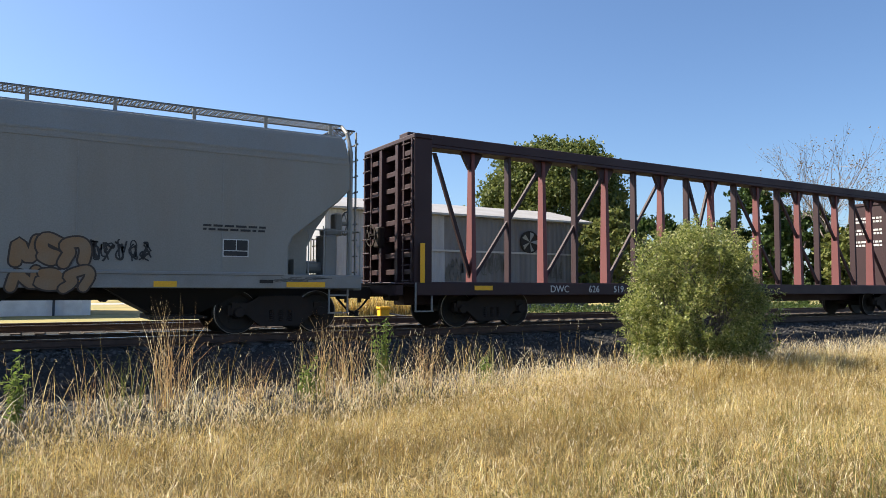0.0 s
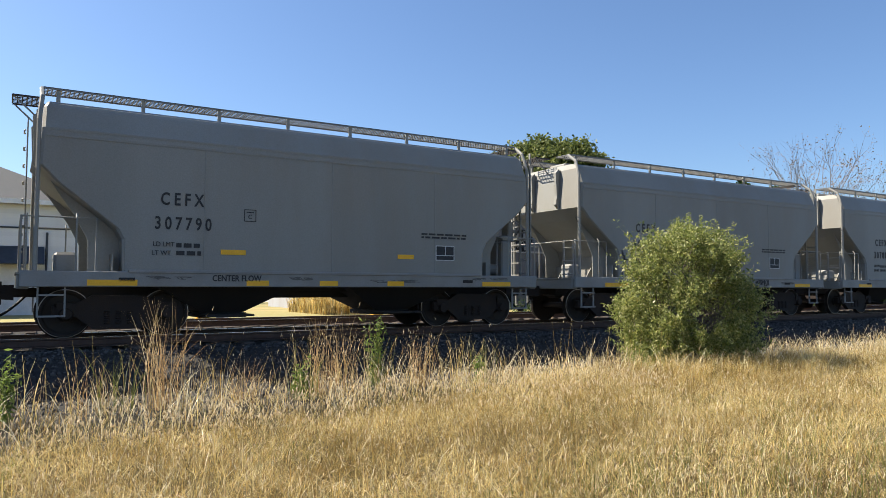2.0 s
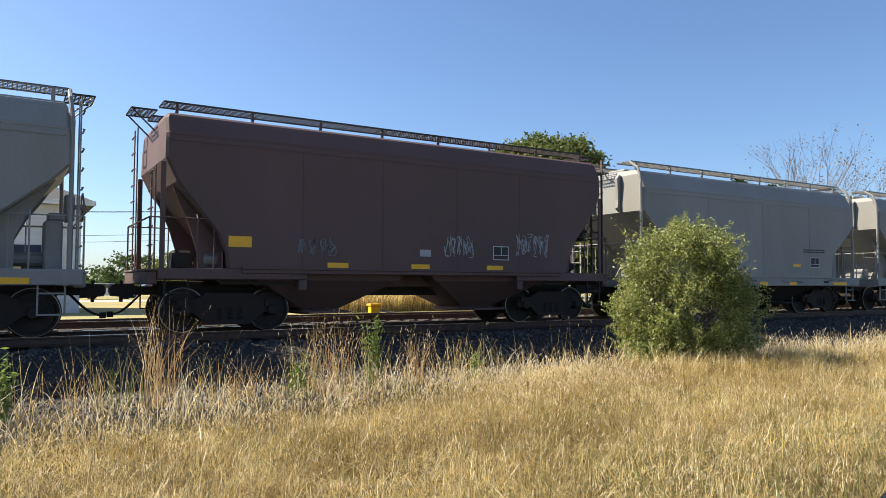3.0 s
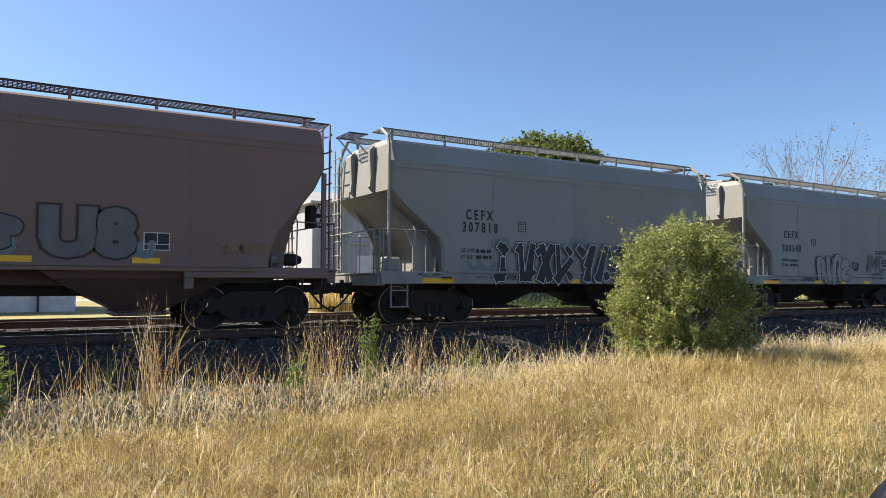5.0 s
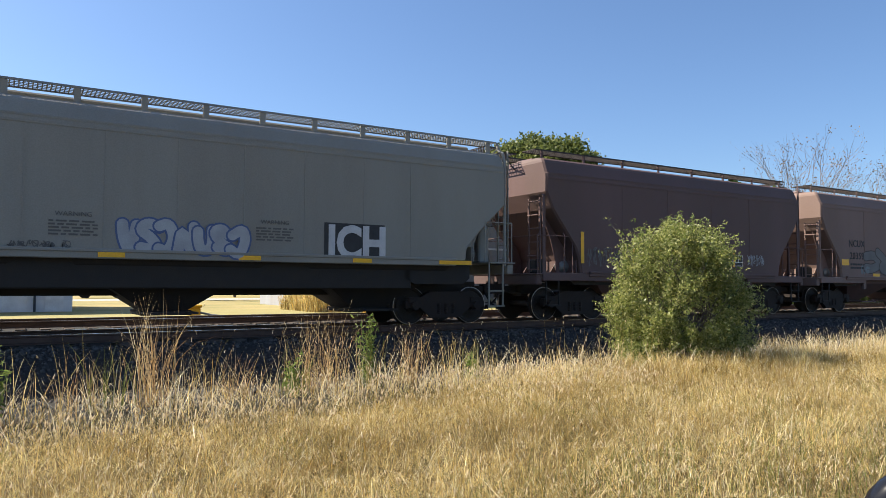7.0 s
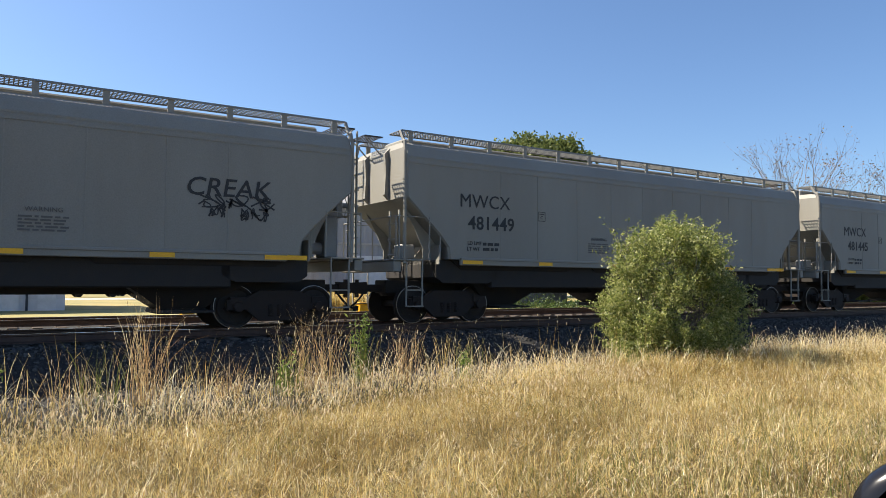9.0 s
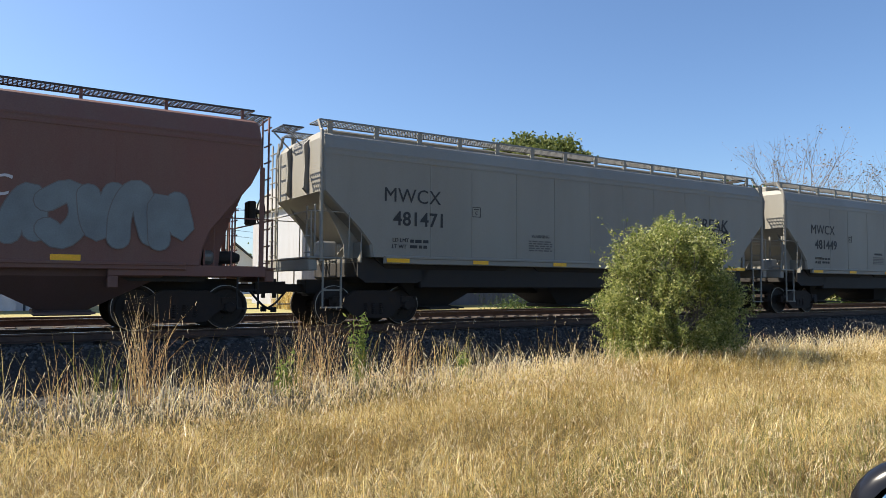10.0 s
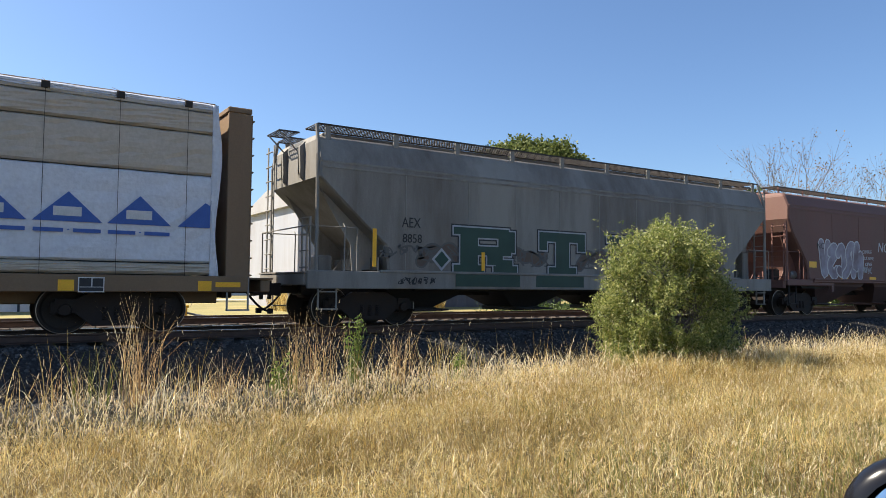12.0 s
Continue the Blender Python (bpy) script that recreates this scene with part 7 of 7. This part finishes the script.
derail_box(5.6, 9.0)
derail_box(12.15, 9.0)


def car_mirror():
    """The edge of a parked car's door mirror, close to the eye."""
    ob = thing("door_mirror", "glossy black car door mirror on its door", "mirror", at=pose(1.008, -15.615, 0.630, 0, 0, -62))
    gloss = material("glossy_black_plastic", (0.010, 0.010, 0.012), 0.22, amount=0.0, bump=0.0, spec=0.3)
    glass = material("mirror_glass", (0.85, 0.88, 0.9), 0.03, 1.0, amount=0.0, bump=0.0)
    def outline(w, h, r, n=8):
        pts = []
        for cx, cz, a0 in ((w - r, h - r, 0), (-w + r, h - r, 90), (-w + r, -h + r, 180), (w - r, -h + r, 270)):
            for k in range(n + 1):
                a = radians(a0 + 90 * k / n)
                pts.append((cx + r * math.cos(a), cz + r * math.sin(a)))
        return pts
    b = Build()
    rings = []
    for y, g in ((0.0, -0.012), (-0.012, -0.004), (-0.008, 0.006), (0.01, 0.012), (0.05, 0.008), (0.09, -0.02), (0.11, -0.05)):
        rings.append([(x, y, z) for x, z in outline(0.145 + g, 0.10 + g, 0.085 + min(g, 0))])
    b.loft(rings[1:], caps=False)
    b.add(rings[-1], [tuple(range(len(rings[-1])))])
    part("housing", b.mesh("housing", gloss, smooth=True), ob)
    g = Build().add([(x, 0.004, z) for x, z in outline(0.130, 0.085, 0.072)], [tuple(range(36))])
    part("glass", g.mesh("glass", glass), ob, at=pose(0, 0.012, 0, -13, 0, 0))
    part("arm", Build().tube([(0.05, 0.05, -0.05), (0.1, 0.06, -0.16), (0.2, 0.06, -0.25)], 0.03, 8).mesh("arm", gloss), ob)
    part("door", Build().box(-0.3, 1.0, 0.05, 0.14, -1.1, -0.2, b=0.03).mesh("door", gloss), ob)


car_mirror()


def motions():
    """The train rolls to the right at a steady pace, and its wheels turn."""
    for car, middle in CARS:
        walk(car, [(t, pose(middle + SPEED * t, 0, 0)) for t in (0.0, 3.0, 6.0, 9.0, 12.0)])
        for curve in car.animation_data.action.layers[0].strips[0].channelbag(car.animation_data.action_slot).fcurves:
            for key in curve.keyframe_points:
                key.interpolation = "LINEAR"
    per_frame = math.degrees(SPEED / WHEEL_R / FPS)
    for w, dx in WHEELSETS:
        walk(w, [(i / FPS, pose(dx, 0, WHEEL_R, 0, per_frame * i, 0)) for i in range(frame(12.0))])


motions()
